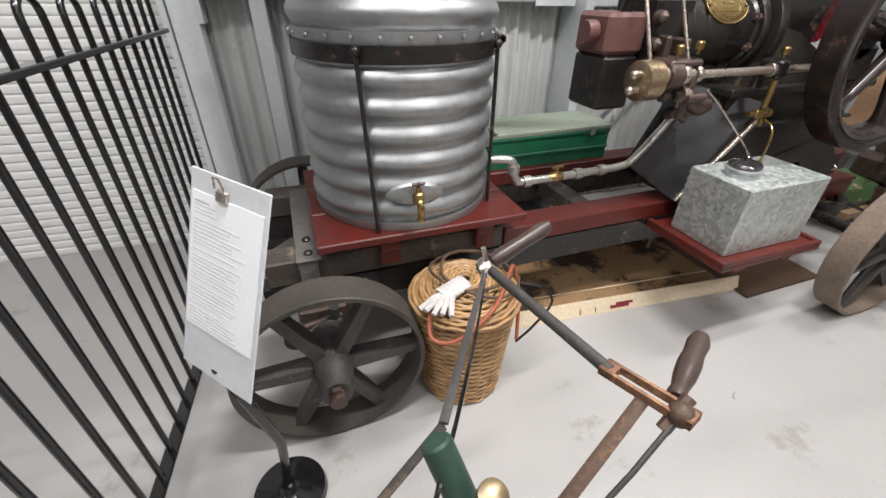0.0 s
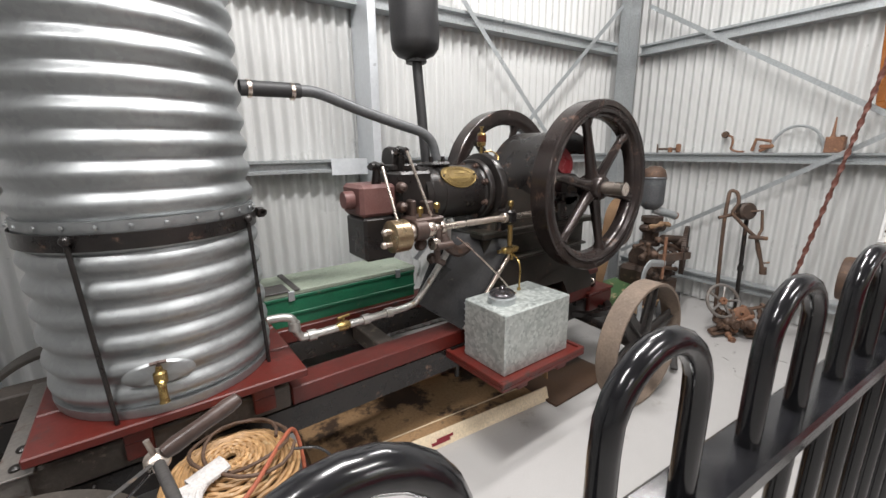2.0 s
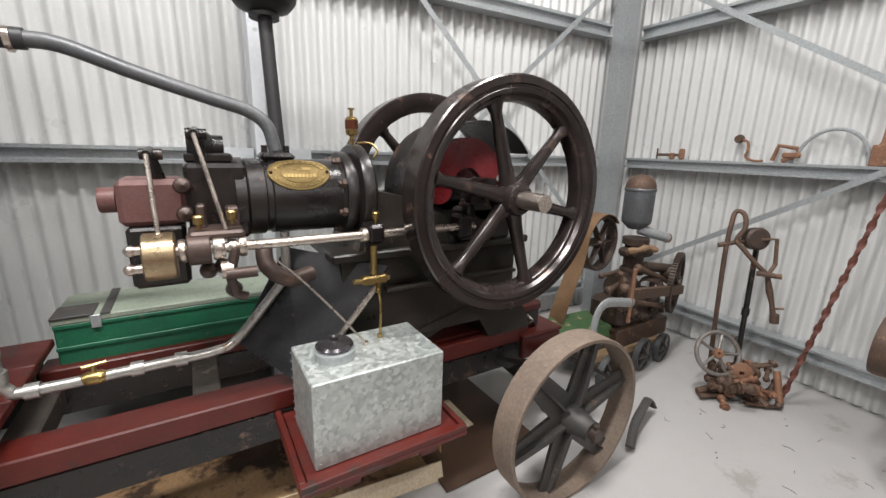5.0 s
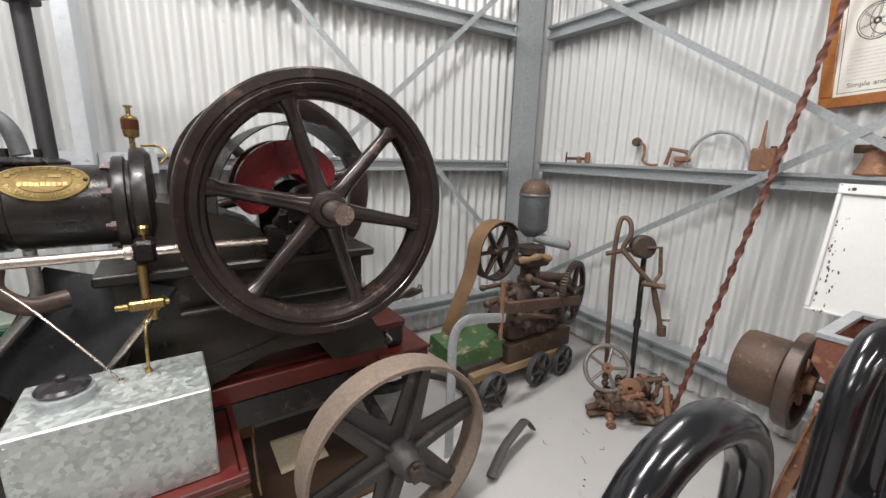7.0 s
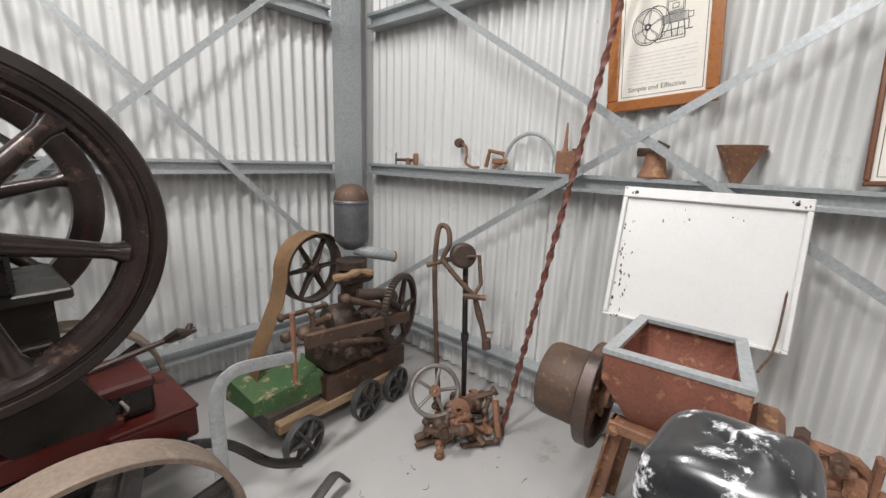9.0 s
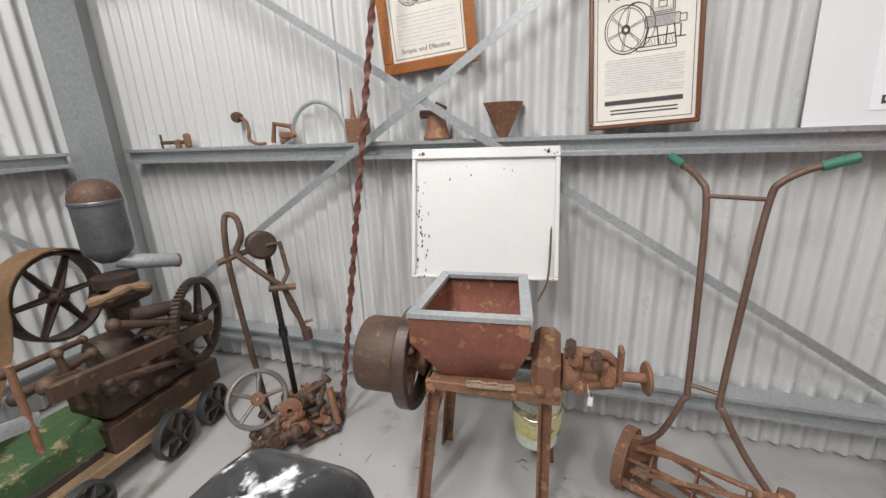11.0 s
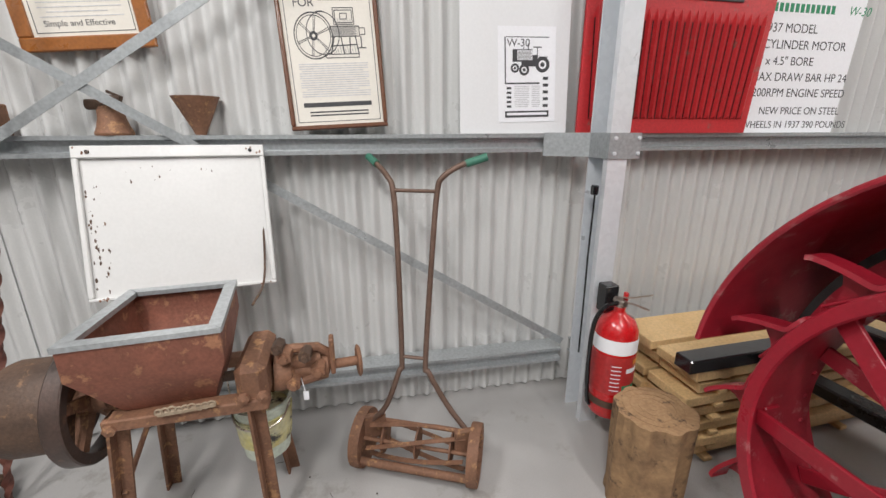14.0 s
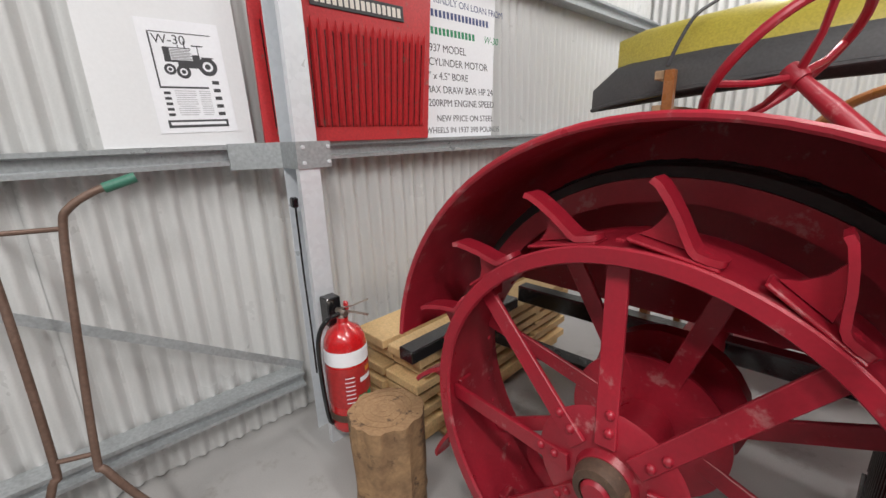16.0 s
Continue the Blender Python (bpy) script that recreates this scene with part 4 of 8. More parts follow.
wrench = thing("iron_spanner", (-1.45, -0.8, 0.60), "dark forged iron spanner resting on the case", "spanner")
part("spanner", Geo().tube([(-1.60, -0.80, 0.611), (-1.36, -0.78, 0.640)], 0.011, 8).tube([(-1.36, -0.78, 0.640), (-1.32, -0.80, 0.665), (-1.29, -0.80, 0.66), (-1.275, -0.79, 0.685)], [0.015, 0.02, 0.016, 0.01], 8).tube([(-1.35, -0.78, 0.641), (-1.30, -0.76, 0.635), (-1.25, -0.77, 0.65)], [0.017, 0.016, 0.01], 8), IRON_BROWN, wrench)
# maker's plate bent round the cylinder, with raised border and lettering
LETTER_BRASS = material("worn_letter_brass", (0.27, 0.195, 0.075), 0.45, 0.8, (0.20, 0.14, 0.055), 40, 160, 0.8, 0.2)
PLX, PLA, PLW, PLH = -2.572, radians(42), 0.099, 0.062


def on_barrel(u, v, h, r=0.1242):
    """A point of the plate: u along the cylinder, v round it, h above its skin."""
    a = PLA + v / r
    return (PLX + u, CRY - (r + h) * math.cos(a), CRZ + (r + h) * math.sin(a))


g, n = Geo(), 48
for h in (0.0035, -0.002):
    for k in range(9):
        g.v += [on_barrel(PLW * k / 8 * math.cos(2 * math.pi * j / n), PLH * k / 8 * math.sin(2 * math.pi * j / n), h) for j in range(n)]
for k in range(8):
    for j in range(n):
        a, b = k * n + j, k * n + (j + 1) % n
        g.f.append((a, a + n, b + n, b))
for j in range(n):
    a, b = 8 * n + j, 8 * n + (j + 1) % n
    g.f.append((a, a + 9 * n, b + 9 * n, b))
plate = part("name_plate", g, PLATE_BRASS, engine, "large oval brass maker's plate")
for rr, w in ((0.97, 0.0022), (0.60, 0.0012)):
    part("plate_border", Geo().tube([on_barrel(PLW * rr * math.cos(2 * math.pi * k / 60), PLH * rr * math.sin(2 * math.pi * k / 60), 0.0038) for k in range(60)], w, 6, True), LETTER_BRASS, plate)


def raised(words, size, place):
    """Letters one by one; place gives the centre and turn of the letter at a share of the line."""
    out_ = Geo()
    for i, ch in enumerate(words):
        if ch == " ":
            continue
        cu = bpy.data.curves.new("lettering", "FONT")
        cu.body, cu.size, cu.extrude, cu.align_x, cu.resolution_u = ch, size, 0.0008, "CENTER", 2
        tmp = bpy.data.objects.new("lettering", cu)
        me = bpy.data.meshes.new_from_object(tmp)
        bpy.data.objects.remove(tmp)
        x, y, turn = place(i / max(1, len(words) - 1))
        c_, s_ = math.cos(turn), math.sin(turn)
        k = len(out_.v)
        out_.v += [on_barrel(x + q.co.x * c_ - q.co.y * s_, y + q.co.x * s_ + q.co.y * c_, 0.0042 + q.co.z) for q in me.vertices]
        out_.f += [[k + i_ for i_ in f.vertices] for f in me.polygons]
        bpy.data.meshes.remove(me)
    tagged(part("plate_lettering", out_, LETTER_BRASS, plate), "", "", "", "stuff")


def lower_arc(t):
    a = radians(203 + 134 * t)
    x, y = PLW * 0.86 * math.cos(a), PLH * 0.86 * math.sin(a)
    return x, y, math.atan2(PLH * math.cos(a), -PLW * math.sin(a))


raised("BALLARAT VICTORIA", 0.017, lower_arc)
raised("No", 0.016, lambda t: (-0.014 + 0.014 * t, 0.006, 0))
for lo, hi, y in ((-0.052, 0.052, -0.020), (0.010, 0.036, 0.008)):
    g = Geo()
    for k in range(9 if y < 0 else 3):
        u0 = lo + (hi - lo) * k / (9 if y < 0 else 3)
        q = [on_barrel(u0 + du, y + dv, h) for h in (0.003, 0.0052) for du, dv in ((0, 0), (0.0085, 0), (0.0085, 0.012), (0, 0.012))]
        g.add(q, [(0, 3, 2, 1), (4, 5, 6, 7), (0, 1, 5, 4), (1, 2, 6, 5), (2, 3, 7, 6), (3, 0, 4, 7)])
    tagged(part("plate_name_bars", g, LETTER_BRASS, plate), "", "", "", "stuff")
g = Geo()
for k in range(11):
    a = radians(160 - 140 * k / 10)
    x, y = PLW * 0.78 * math.cos(a), PLH * 0.78 * math.sin(a)
    q = [on_barrel(x + du, y + dv, h) for h in (0.003, 0.0052) for du, dv in ((-0.006, -0.007), (0.006, -0.007), (0.006, 0.007), (-0.006, 0.007))]
    g.add(q, [(0, 3, 2, 1), (4, 5, 6, 7), (0, 1, 5, 4), (1, 2, 6, 5), (2, 3, 7, 6), (3, 0, 4, 7)])
tagged(part("plate_name_bars", g, LETTER_BRASS, plate), "", "", "", "stuff")
for x in (-0.089, 0.089):
    part("plate_screw", Geo().ball(on_barrel(x, 0, 0.004), 0.006, 8), IRON, plate)


# ---- the black hoop-top fence ----
def fence(name, a, b, first, count, pitch=0.175, foot=False):
    """Pairs of bars joined by a hoop over the top rail, between flat rails from a to b; first is the distance of the first hoop from a."""
    a, b = Vector((*a, 0)), Vector((*b, 0))
    d = (b - a).normalized()
    f = thing(name, a, "black painted steel fence with hooped bar tops", "fence")
    rot = math.degrees(math.atan2(d.y, d.x))
    m = Matrix.Translation(a) @ pose(0, 0, 0, 0, 0, rot)
    L = (b - a).length
    part("top_rail", Geo().box((0, -0.02, 1.113), (L, 0.02, 1.130), m, 0.003), BLACK_PAINT, f)
    part("bottom_rail", Geo().box((0, -0.02, 0.085), (L, 0.02, 0.095), m, 0.002), BLACK_PAINT, f)
    w = 0.0425
    hoop = mesh_of("hoop", Geo().tube([(-w, 0, 0.07), (-w, 0, 0.6), (-w, 0, 1.20)] + [(-w * math.cos(math.pi * i / 12), 0, 1.208 + w * math.sin(math.pi * i / 12)) for i in range(1, 12)] + [(w, 0, 1.20), (w, 0, 0.6), (w, 0, 0.07)], 0.0083, 12), BLACK_PAINT)
    for i in range(count):
        ob = part("hoop", hoop, BLACK_PAINT, f)
        ob.matrix_basis = m @ pose(first + pitch * i, 0, 0)
    for s in (0.3, L - 0.3):
        part("foot", Geo().box((s - 0.02, -0.12, 0), (s + 0.02, 0.12, 0.006), m, 0.002).box((s - 0.015, -0.004, 0.004), (s + 0.015, 0.004, 0.09), m), BLACK_PAINT, f)
    return f


CHIPPED = material("chipped_black", (0.014, 0.015, 0.017), 0.3, 0.0, (0.03, 0.03, 0.03), 12, 120, 0.4, 0.02, 0.24, (0.75, 0.76, 0.78), 40, coat=0.3)


def fence_post(x, y, turn):
    p = thing("fence_post", (x, y, 0), "square black fence post with a chipped cap", "fence post", "fence posts")
    m = pose(x, y, 0, 0, 0, turn)
    part("post", Geo().box((-0.03, -0.03, 0), (0.03, 0.03, 1.215), m, 0.004), BLACK_PAINT, p)
    g, n = Geo(), 40
    for i in range(15):
        v = 0.5 * math.pi * i / 14
        for j in range(n):
            a = 2 * math.pi * j / n
            ca, sa = math.cos(a), math.sin(a)
            q = 0.034 * math.cos(v) ** 0.45
            g.v.append(tuple(m @ Vector((q * math.copysign(abs(ca) ** 0.42, ca), q * math.copysign(abs(sa) ** 0.42, sa), 1.196 + 0.04 * math.sin(v) ** 0.6 * (1 - 0.12 * (sa + 1))))))
    for i in range(14):
        for j in range(n):
            g.f.append((i * n + j, i * n + (j + 1) % n, (i + 1) * n + (j + 1) % n, (i + 1) * n + j))
    g.f.append([14 * n + j for j in range(n)])
    part("cap", g, CHIPPED, p, "black plastic cap with white paint chips", 80)


fence("fence", (-4.515, -0.10), (-4.70, -2.16), 0.12, 12)
fence("fence", (-4.6995, -2.1702), (-1.645, -2.472), 1.163 - 6 * 0.175, 17)
fence_post(-1.60, -2.478, -6)
fence("fence", (-1.655, -2.53), (-1.80, -3.24), 0.12, 4)
fence_post(-1.805, -3.275, -12)
fence("fence", (-1.82, -3.33), (-1.98, -5.0), 0.12, 10)

# ---- things in front of the wagon ----
PAPER = material("paper", (0.86, 0.87, 0.90), 0.7, 0, (0.82, 0.83, 0.86), 3, 80, 0.4, 0.02, grainy=0.08)
PAPER_WARM = material("old_paper", (0.76, 0.73, 0.66), 0.6, 0, (0.70, 0.66, 0.59), 4, 80, 0.4, 0.02, grainy=0.1)
INK = material("ink", (0.05, 0.05, 0.055), 0.7, 0, (0.09, 0.09, 0.09), 10, 80, 0.4, 0.0)
INK_GREY = material("grey_ink", (0.58, 0.58, 0.60), 0.7, 0, (0.52, 0.52, 0.54), 10, 80, 0.4, 0.0)
stand = thing("information_stand", (-4.29, -1.42, 0), "galvanised clipboard stand holding a printed sheet", "sign stand")
u, w = Vector((0.6408, -0.7667, -0.0399)).normalized(), Vector((-0.2821, -0.1869, -0.9410)).normalized()
u = (u - w * u.dot(w)).normalized()
nrm = u.cross(w).normalized()
if nrm.y > 0:
    nrm = -nrm
o = Vector((-4.2870, -1.3433, 0.9983))
CB = Matrix(((u.x, w.x, nrm.x, o.x), (u.y, w.y, nrm.y, o.y), (u.z, w.z, nrm.z, o.z), (0, 0, 0, 1)))
part("plate", Geo().box((0, 0, -0.004), (0.208, 0.405, 0), CB, 0.002), GALV, stand, "galvanised backing plate")
part("paper", Geo().box((0.009, 0.04, 0.001), (0.199, 0.309, 0.0022), CB), PAPER, stand, "white printed sheet")
rnd = random.Random(3)
g = Geo()
row = 0.055
for i in range(30):
    if i in (4, 11, 12, 19, 25):
        row += 0.0055
    l = rnd.uniform(0.10, 0.145) if i > 3 else rnd.uniform(0.03, 0.09)
    g.box((0.018, row, 0.0023), (0.018 + l, row + (0.0019 if i else 0.0045), 0.0027), CB)
    row += 0.0075
tagged(part("printed_text", g, INK_GREY, stand), "", "", "", "stuff")
part("bulldog_clip", Geo().box((0.084, 0.022, 0.0), (0.110, 0.044, 0.011), CB, 0.003).tube([CB @ Vector((0.085, 0.02, 0.012)), CB @ Vector((0.09, 0.0, 0.02)), CB @ Vector((0.105, 0.0, 0.02)), CB @ Vector((0.11, 0.02, 0.012))], 0.002, 6), STEEL, stand)
low = CB @ Vector((0.10, 0.38, -0.006))
part("pole", Geo().tube([low, (-4.27, -1.45, 0.3), (-4.295, -1.42, 0.04)], 0.012, 10), BLACK_PAINT, stand)
part("base", Geo().lathe([(0, 0), (0.10, 0), (0.105, 0.01), (0.10, 0.03), (0.03, 0.045), (0.02, 0.06), (0, 0.06)], Matrix.Translation((-4.295, -1.42, 0)), 32), BLACK_PAINT, stand)

WICKER = material("wicker", (0.47, 0.285, 0.13), 0.55, 0, (0.28, 0.15, 0.06), 14, 90, 0.8, 0.2, 0.12, (0.5, 0.36, 0.2), 30, per_object=0.25)
basket = thing("wicker_basket", (-3.655, -1.17, 0), "round woven wicker basket with a lid", "basket")
BC = Vector((-3.655, -1.17, 0))
for i in range(34):
    z = 0.012 + 0.0118 * i
    r = 0.138 + 0.034 * (i / 34) ** 1.2
    n = 72
    pts = [BC + Vector(((r + 0.0045 * math.sin(12 * 2 * math.pi * k / n + (i % 2) * math.pi)) * math.cos(2 * math.pi * k / n), (r + 0.0045 * math.sin(12 * 2 * math.pi * k / n + (i % 2) * math.pi)) * math.sin(2 * math.pi * k / n), z + 0.002 * math.sin(5 * k / n * 6.28 + i))) for k in range(n)]
    part("weave", Geo().tube(pts, 0.0062, 6, True), WICKER, basket)
for i in range(24):
    a = 2 * math.pi * i / 24
    part("stake", Geo().tube([BC + Vector((0.134 * math.cos(a), 0.134 * math.sin(a), 0.0)), BC + Vector((0.166 * math.cos(a), 0.166 * math.sin(a), 0.41))], 0.005, 6), WICKER, basket)
for i in range(15):
    r = 0.186 - 0.0118 * i
    z = 0.412 + 0.055 * (1 - (r / 0.186) ** 2) + (0.004 if i % 2 else 0)
    n = 60
    part("lid_weave", Geo().tube([BC + Vector((r * math.cos(2 * math.pi * k / n), r * math.sin(2 * math.pi * k / n), z + 0.003 * math.sin(14 * 2 * math.pi * k / n + i * 3.14))) for k in range(n)], 0.0066, 6, True), WICKER, basket)
CORD = material("red_cord", (0.36, 0.10, 0.05), 0.6, 0, (0.25, 0.07, 0.04), 14, 100, 0.5, 0.1)
cord = thing("cord_coil", (-3.655, -1.17, 0.47), "orange-red and brown cord coiled over a basket lid", "cord")
pts = []
for i in range(70):
    a = 2 * math.pi * i / 23
    r = 0.12 + 0.05 * math.sin(i * 0.31)
    pts.append(BC + Vector((0.01 + r * math.cos(a), r * math.sin(a), 0.478 + 0.008 * math.sin(i * 0.7) - 0.9 * max(0, r - 0.13) ** 1.0 * 0.35)))
part("brown_cord", Geo().tube(pts[:46], 0.0055, 8), RUST_DARK, cord)
part("red_cord", Geo().tube(smooth_path([BC + Vector(p) for p in ((-0.16, -0.10, 0.45), (-0.17, -0.16, 0.40), (-0.10, -0.19, 0.40), (0.02, -0.17, 0.47), (0.13, -0.05, 0.485), (0.19, 0.02, 0.46), (0.20, -0.02, 0.36), (0.18, -0.07, 0.26), (0.17, -0.09, 0.22))], 8), 0.0065, 8), CORD, cord)
part("wire_loop", Geo().tube(smooth_path([BC + Vector(p) for p in ((0.16, -0.08, 0.47), (0.23, -0.10, 0.45), (0.26, -0.13, 0.40), (0.21, -0.12, 0.30), (0.17, -0.09, 0.21))], 8), 0.0045, 8), IRON, cord)
gloves = thing("work_gloves", (-3.77, -1.25, 0.45), "pair of worn white cotton work gloves", "gloves")
CLOTH = material("white_cotton", (0.62, 0.60, 0.58), 0.9, 0, (0.46, 0.43, 0.42), 18, 120, 0.7, 0.4)
g = Geo()
for k in range(5):
    a = radians(200 + 13 * k)
    q = BC + Vector((-0.07, -0.06, 0.47))
    g.tube([q, q + Vector((0.07 * math.cos(a), 0.05 * math.sin(a), 0.012)), q + Vector((0.125 * math.cos(a), 0.10 * math.sin(a), -0.004 + 0.006 * (k % 2)))], [0.014, 0.011, 0.008], 8)
g.tube([BC + Vector((-0.11, -0.07, 0.478)), BC + Vector((-0.02, -0.04, 0.49))], [0.022, 0.03], 10, flat=(0.034, 0.014))
part("glove", g, CLOTH, gloves)

crank = thing("hand_crank_tool", (-3.9, -1.9, 0), "hand-cranked tool with turned wooden grips on a steel stand", "hand tool")
GRIP = material("dark_turned_wood", (0.045, 0.030, 0.026), 0.35, 0, (0.08, 0.05, 0.04), 9, 90, 0.7, 0.06)
K, J, S = Vector((-3.80, -1.585, 0.825)), Vector((-3.73, -1.97, 0.853)), Vector((-3.757, -1.883, 0.842))
part("crank_arm", Geo().rod(K, S, 0.0095, 12), CAST_GREY, crank)
part("knob", Geo().lathe([(0, -0.012), (0.016, -0.012), (0.021, -0.004), (0.021, 0.006), (0.012, 0.014), (0, 0.016)], along(K, (0.1, -0.4, 1)), 20).rod(K, K + Vector((-0.01, 0.0, 0.045)), 0.005, 8), STEEL, crank, "bright wing nut and washer")
part("wood_grip", Geo().lathe([(0, 0), (0.013, 0), (0.016, 0.02), (0.014, 0.07), (0.016, 0.12), (0.012, 0.14), (0, 0.145)], along(K + Vector((0.01, 0, 0.01)), (0.85, 0.15, 0.28)), 18), GRIP, crank)
part("slotted_bracket", Geo().box((-0.013, -0.006, 0), (-0.008, 0.006, 0.12), along(S + Vector((-0.002, 0.012, 0)), J - S)).box((0.008, -0.006, 0), (0.013, 0.006, 0.12), along(S + Vector((-0.002, 0.012, 0)), J - S)).box((-0.013, -0.006, 0), (0.013, 0.006, 0.02), along(S + Vector((-0.002, 0.012, 0)), J - S)).box((-0.013, -0.006, 0.10), (0.013, 0.006, 0.12), along(S + Vector((-0.002, 0.012, 0)), J - S)), RUST, crank)
part("joint", Geo().ball(J, 0.016).rod(J - Vector((0.02, 0, 0.02)), J + Vector((0.02, 0.01, 0.01)), 0.009, 8), RUST_DARK, crank)
part("handle", Geo().lathe([(0, 0), (0.010, 0), (0.012, 0.01), (0.010, 0.018), (0.014, 0.045), (0.0155, 0.075), (0.0135, 0.105), (0.0155, 0.13), (0.012, 0.148), (0, 0.152)], along(J + Vector((0.012, 0.02, 0.0)), (0.86, 0.5, -0.06)), 20), GRIP, crank, "dark turned wooden handle")
part("rusty_bar", Geo().tube([S * 0.45 + J * 0.55, (-3.90, -1.983, 0.742), (-4.02, -2.022, 0.60), (-4.04, -2.05, 0.01)], 0.010, 8, flat=(0.009, 0.004)), RUST_DARK, crank)
part("thin_rod", Geo().tube([J, (-3.80, -1.988, 0.80), (-3.90, -2.004, 0.70), (-3.97, -2.02, 0.58), (-3.99, -2.05, 0.01)], 0.0036, 8), CAST_GREY, crank)
part("flat_strap", Geo().tube([K, (-3.91, -1.765, 0.884), (-4.02, -1.945, 0.943)], 0.012, 8, flat=(0.005, 0.002)), CAST_GREY, crank)
part("cable", Geo().tube(smooth_path([K + Vector((0, 0, -0.01)), (-3.90, -1.76, 0.85), (-4.0, -1.93, 0.92), (-4.04, -1.99, 0.93), (-4.06, -2.01, 0.86)]), 0.0025, 6), BLACK_PAINT, crank)
part("lower_strap", Geo().tube([(-4.02, -1.945, 0.94), (-4.10, -1.965, 0.87), (-4.12, -1.99, 0.4), (-4.12, -2.0, 0.0)], 0.01, 8, flat=(0.005, 0.0025)), CAST_GREY, crank)
part("green_can", Geo().lathe([(0, 0), (0.011, 0.0), (0.0135, 0.002), (0.0142, 0.006), (0.0142, 0.13), (0.012, 0.136), (0, 0.137)], along((-4.035, -1.965, 0.955), (0.25, -0.5, -0.83)), 24), material("dark_green_paint", (0.022, 0.05, 0.038), 0.4, 0, (0.035, 0.07, 0.055), 12, 100, 0.6, 0.06), crank, "dark green metal cylinder")
part("can_cap", Geo().lathe([(0, 0), (0.012, 0), (0.013, 0.012), (0.006, 0.016), (0, 0.016)], along((-4.005, -2.012, 0.93), (0.1, -0.3, 1)), 18), BRONZE, crank)

tray = thing("drip_tray_box", (-2.7, -0.85, 0), "long shallow cardboard drip tray with dark oil stains", "tray")
CARD = material("oily_cardboard", (0.36, 0.22, 0.11), 0.7, 0, (0.28, 0.17, 0.085), 3, 90, 0.6, 0.1, 0.42, (0.05, 0.028, 0.016), 4.2)
CARD_PALE = material("pale_cardboard", (0.76, 0.64, 0.46), 0.75, 0, (0.70, 0.57, 0.40), 5, 110, 0.5, 0.06)
TM = pose(-3.35, -1.01, 0, 0, 0, -5.5)
part("tray_floor", Geo().box((0, 0.004, 0.002), (1.24, 0.52, 0.008), TM), CARD, tray)
part("tray_side", Geo().box((0, -0.004, 0), (1.24, 0.004, 0.074), TM @ pose(0, 0, 0, -20, 0, 0)), CARD_PALE, tray, "pale cardboard front edge")
part("tray_side", Geo().box((0, 0.52, 0), (1.24, 0.526, 0.07), TM), CARD, tray)
part("tray_side", Geo().box((-0.006, 0.0, 0), (0, 0.52, 0.06), TM), CARD, tray)
part("tray_side", Geo().box((1.232, 0.006, 0), (1.238, 0.52, 0.06), TM @ pose(0, 0, 0, 0, -6, 0)), CARD, tray)
part("fold_line", Geo().box((0, 0.16, 0.008), (1.2, 0.166, 0.0105), TM), CARD_PALE, tray)
part("printed_mark", Geo().box((0.50, -0.0062, 0.018), (0.60, -0.0046, 0.032), TM @ pose(0, 0, 0, -20, 0, 0)).box((0.53, -0.0062, 0.032), (0.62, -0.0046, 0.044), TM @ pose(0, 0, 0, -20, 0, 0)), material("red_print", (0.22, 0.02, 0.03), 0.7), tray)
part("printed_stroke", Geo().box((0.34, -0.0062, 0.012), (0.344, -0.0046, 0.04), TM @ pose(0, 0, 0, -20, 0, 0)).box((0.42, -0.0062, 0.012), (0.424, -0.0046, 0.036), TM @ pose(0, 0, 0, -20, 0, 0)), INK, tray)
sheet = thing("oily_board", (-1.85, -0.95, 0), "dark brown oil-soaked board lying on the concrete", "board")
part("board", Geo().box((-2.14, -1.20, 0.001), (-1.60, -0.55, 0.012), None, 0.003), material("oil_soaked", (0.055, 0.03, 0.018), 0.5, 0, (0.10, 0.055, 0.03), 5, 90, 0.7, 0.1), sheet)
flap = thing("cardboard_flap", (-1.98, -0.95, 0.02), "loose piece of plain brown cardboard", "cardboard")
part("flap", Geo().box((-2.02, -0.93, 0.016), (-1.82, -0.70, 0.021), pose(0, 0, 0, 0, 0, 0)), CARD_PALE, flap)


# ---- small petrol engine on a trolley in the corner ----
small = thing("small_engine", (-0.6, -0.9, 0), "rusty little belt-drive engine with tall hopper on a timber trolley", "engine")
BLEACHED = material("raw_timber", (0.42, 0.29, 0.17), 0.65, 0, (0.32, 0.21, 0.12), 6, 90, 0.7, 0.15)
GREEN_OLD = material("flaking_green", (0.055, 0.13, 0.05), 0.6, 0, (0.10, 0.16, 0.06), 9, 90, 0.8, 0.2, 0.16, (0.42, 0.33, 0.2), 14)
WHEEL_DARK = material("toy_wheel", (0.05, 0.052, 0.055), 0.5, 0.2, (0.09, 0.09, 0.09), 9, 90, 0.7, 0.1)
IRON_OLD = material("old_brown_iron", (0.050, 0.036, 0.030), 0.55, 0.35, (0.10, 0.066, 0.048), 14, 110, 0.9, 0.3, 0.12, (0.17, 0.11, 0.08), 24)
ZINC_DARK = material("dark_zinc", (0.16, 0.17, 0.18), 0.5, 0.5, (0.10, 0.10, 0.105), 7, 90, 0.8, 0.1, 0.08, (0.22, 0.15, 0.1), 16)
part("timber_base", Geo().box((-0.98, -0.96, 0.10), (-0.28, -0.90, 0.15), pose(0, 0, 0, 0, 0, -2), 0.005), BLEACHED, small, "raw pine bearer")
part("case_bearer", Geo().box((-1.04, -0.88, 0.10), (-0.77, -0.64, 0.184), None, 0.004), DARK_TIMBER, small)
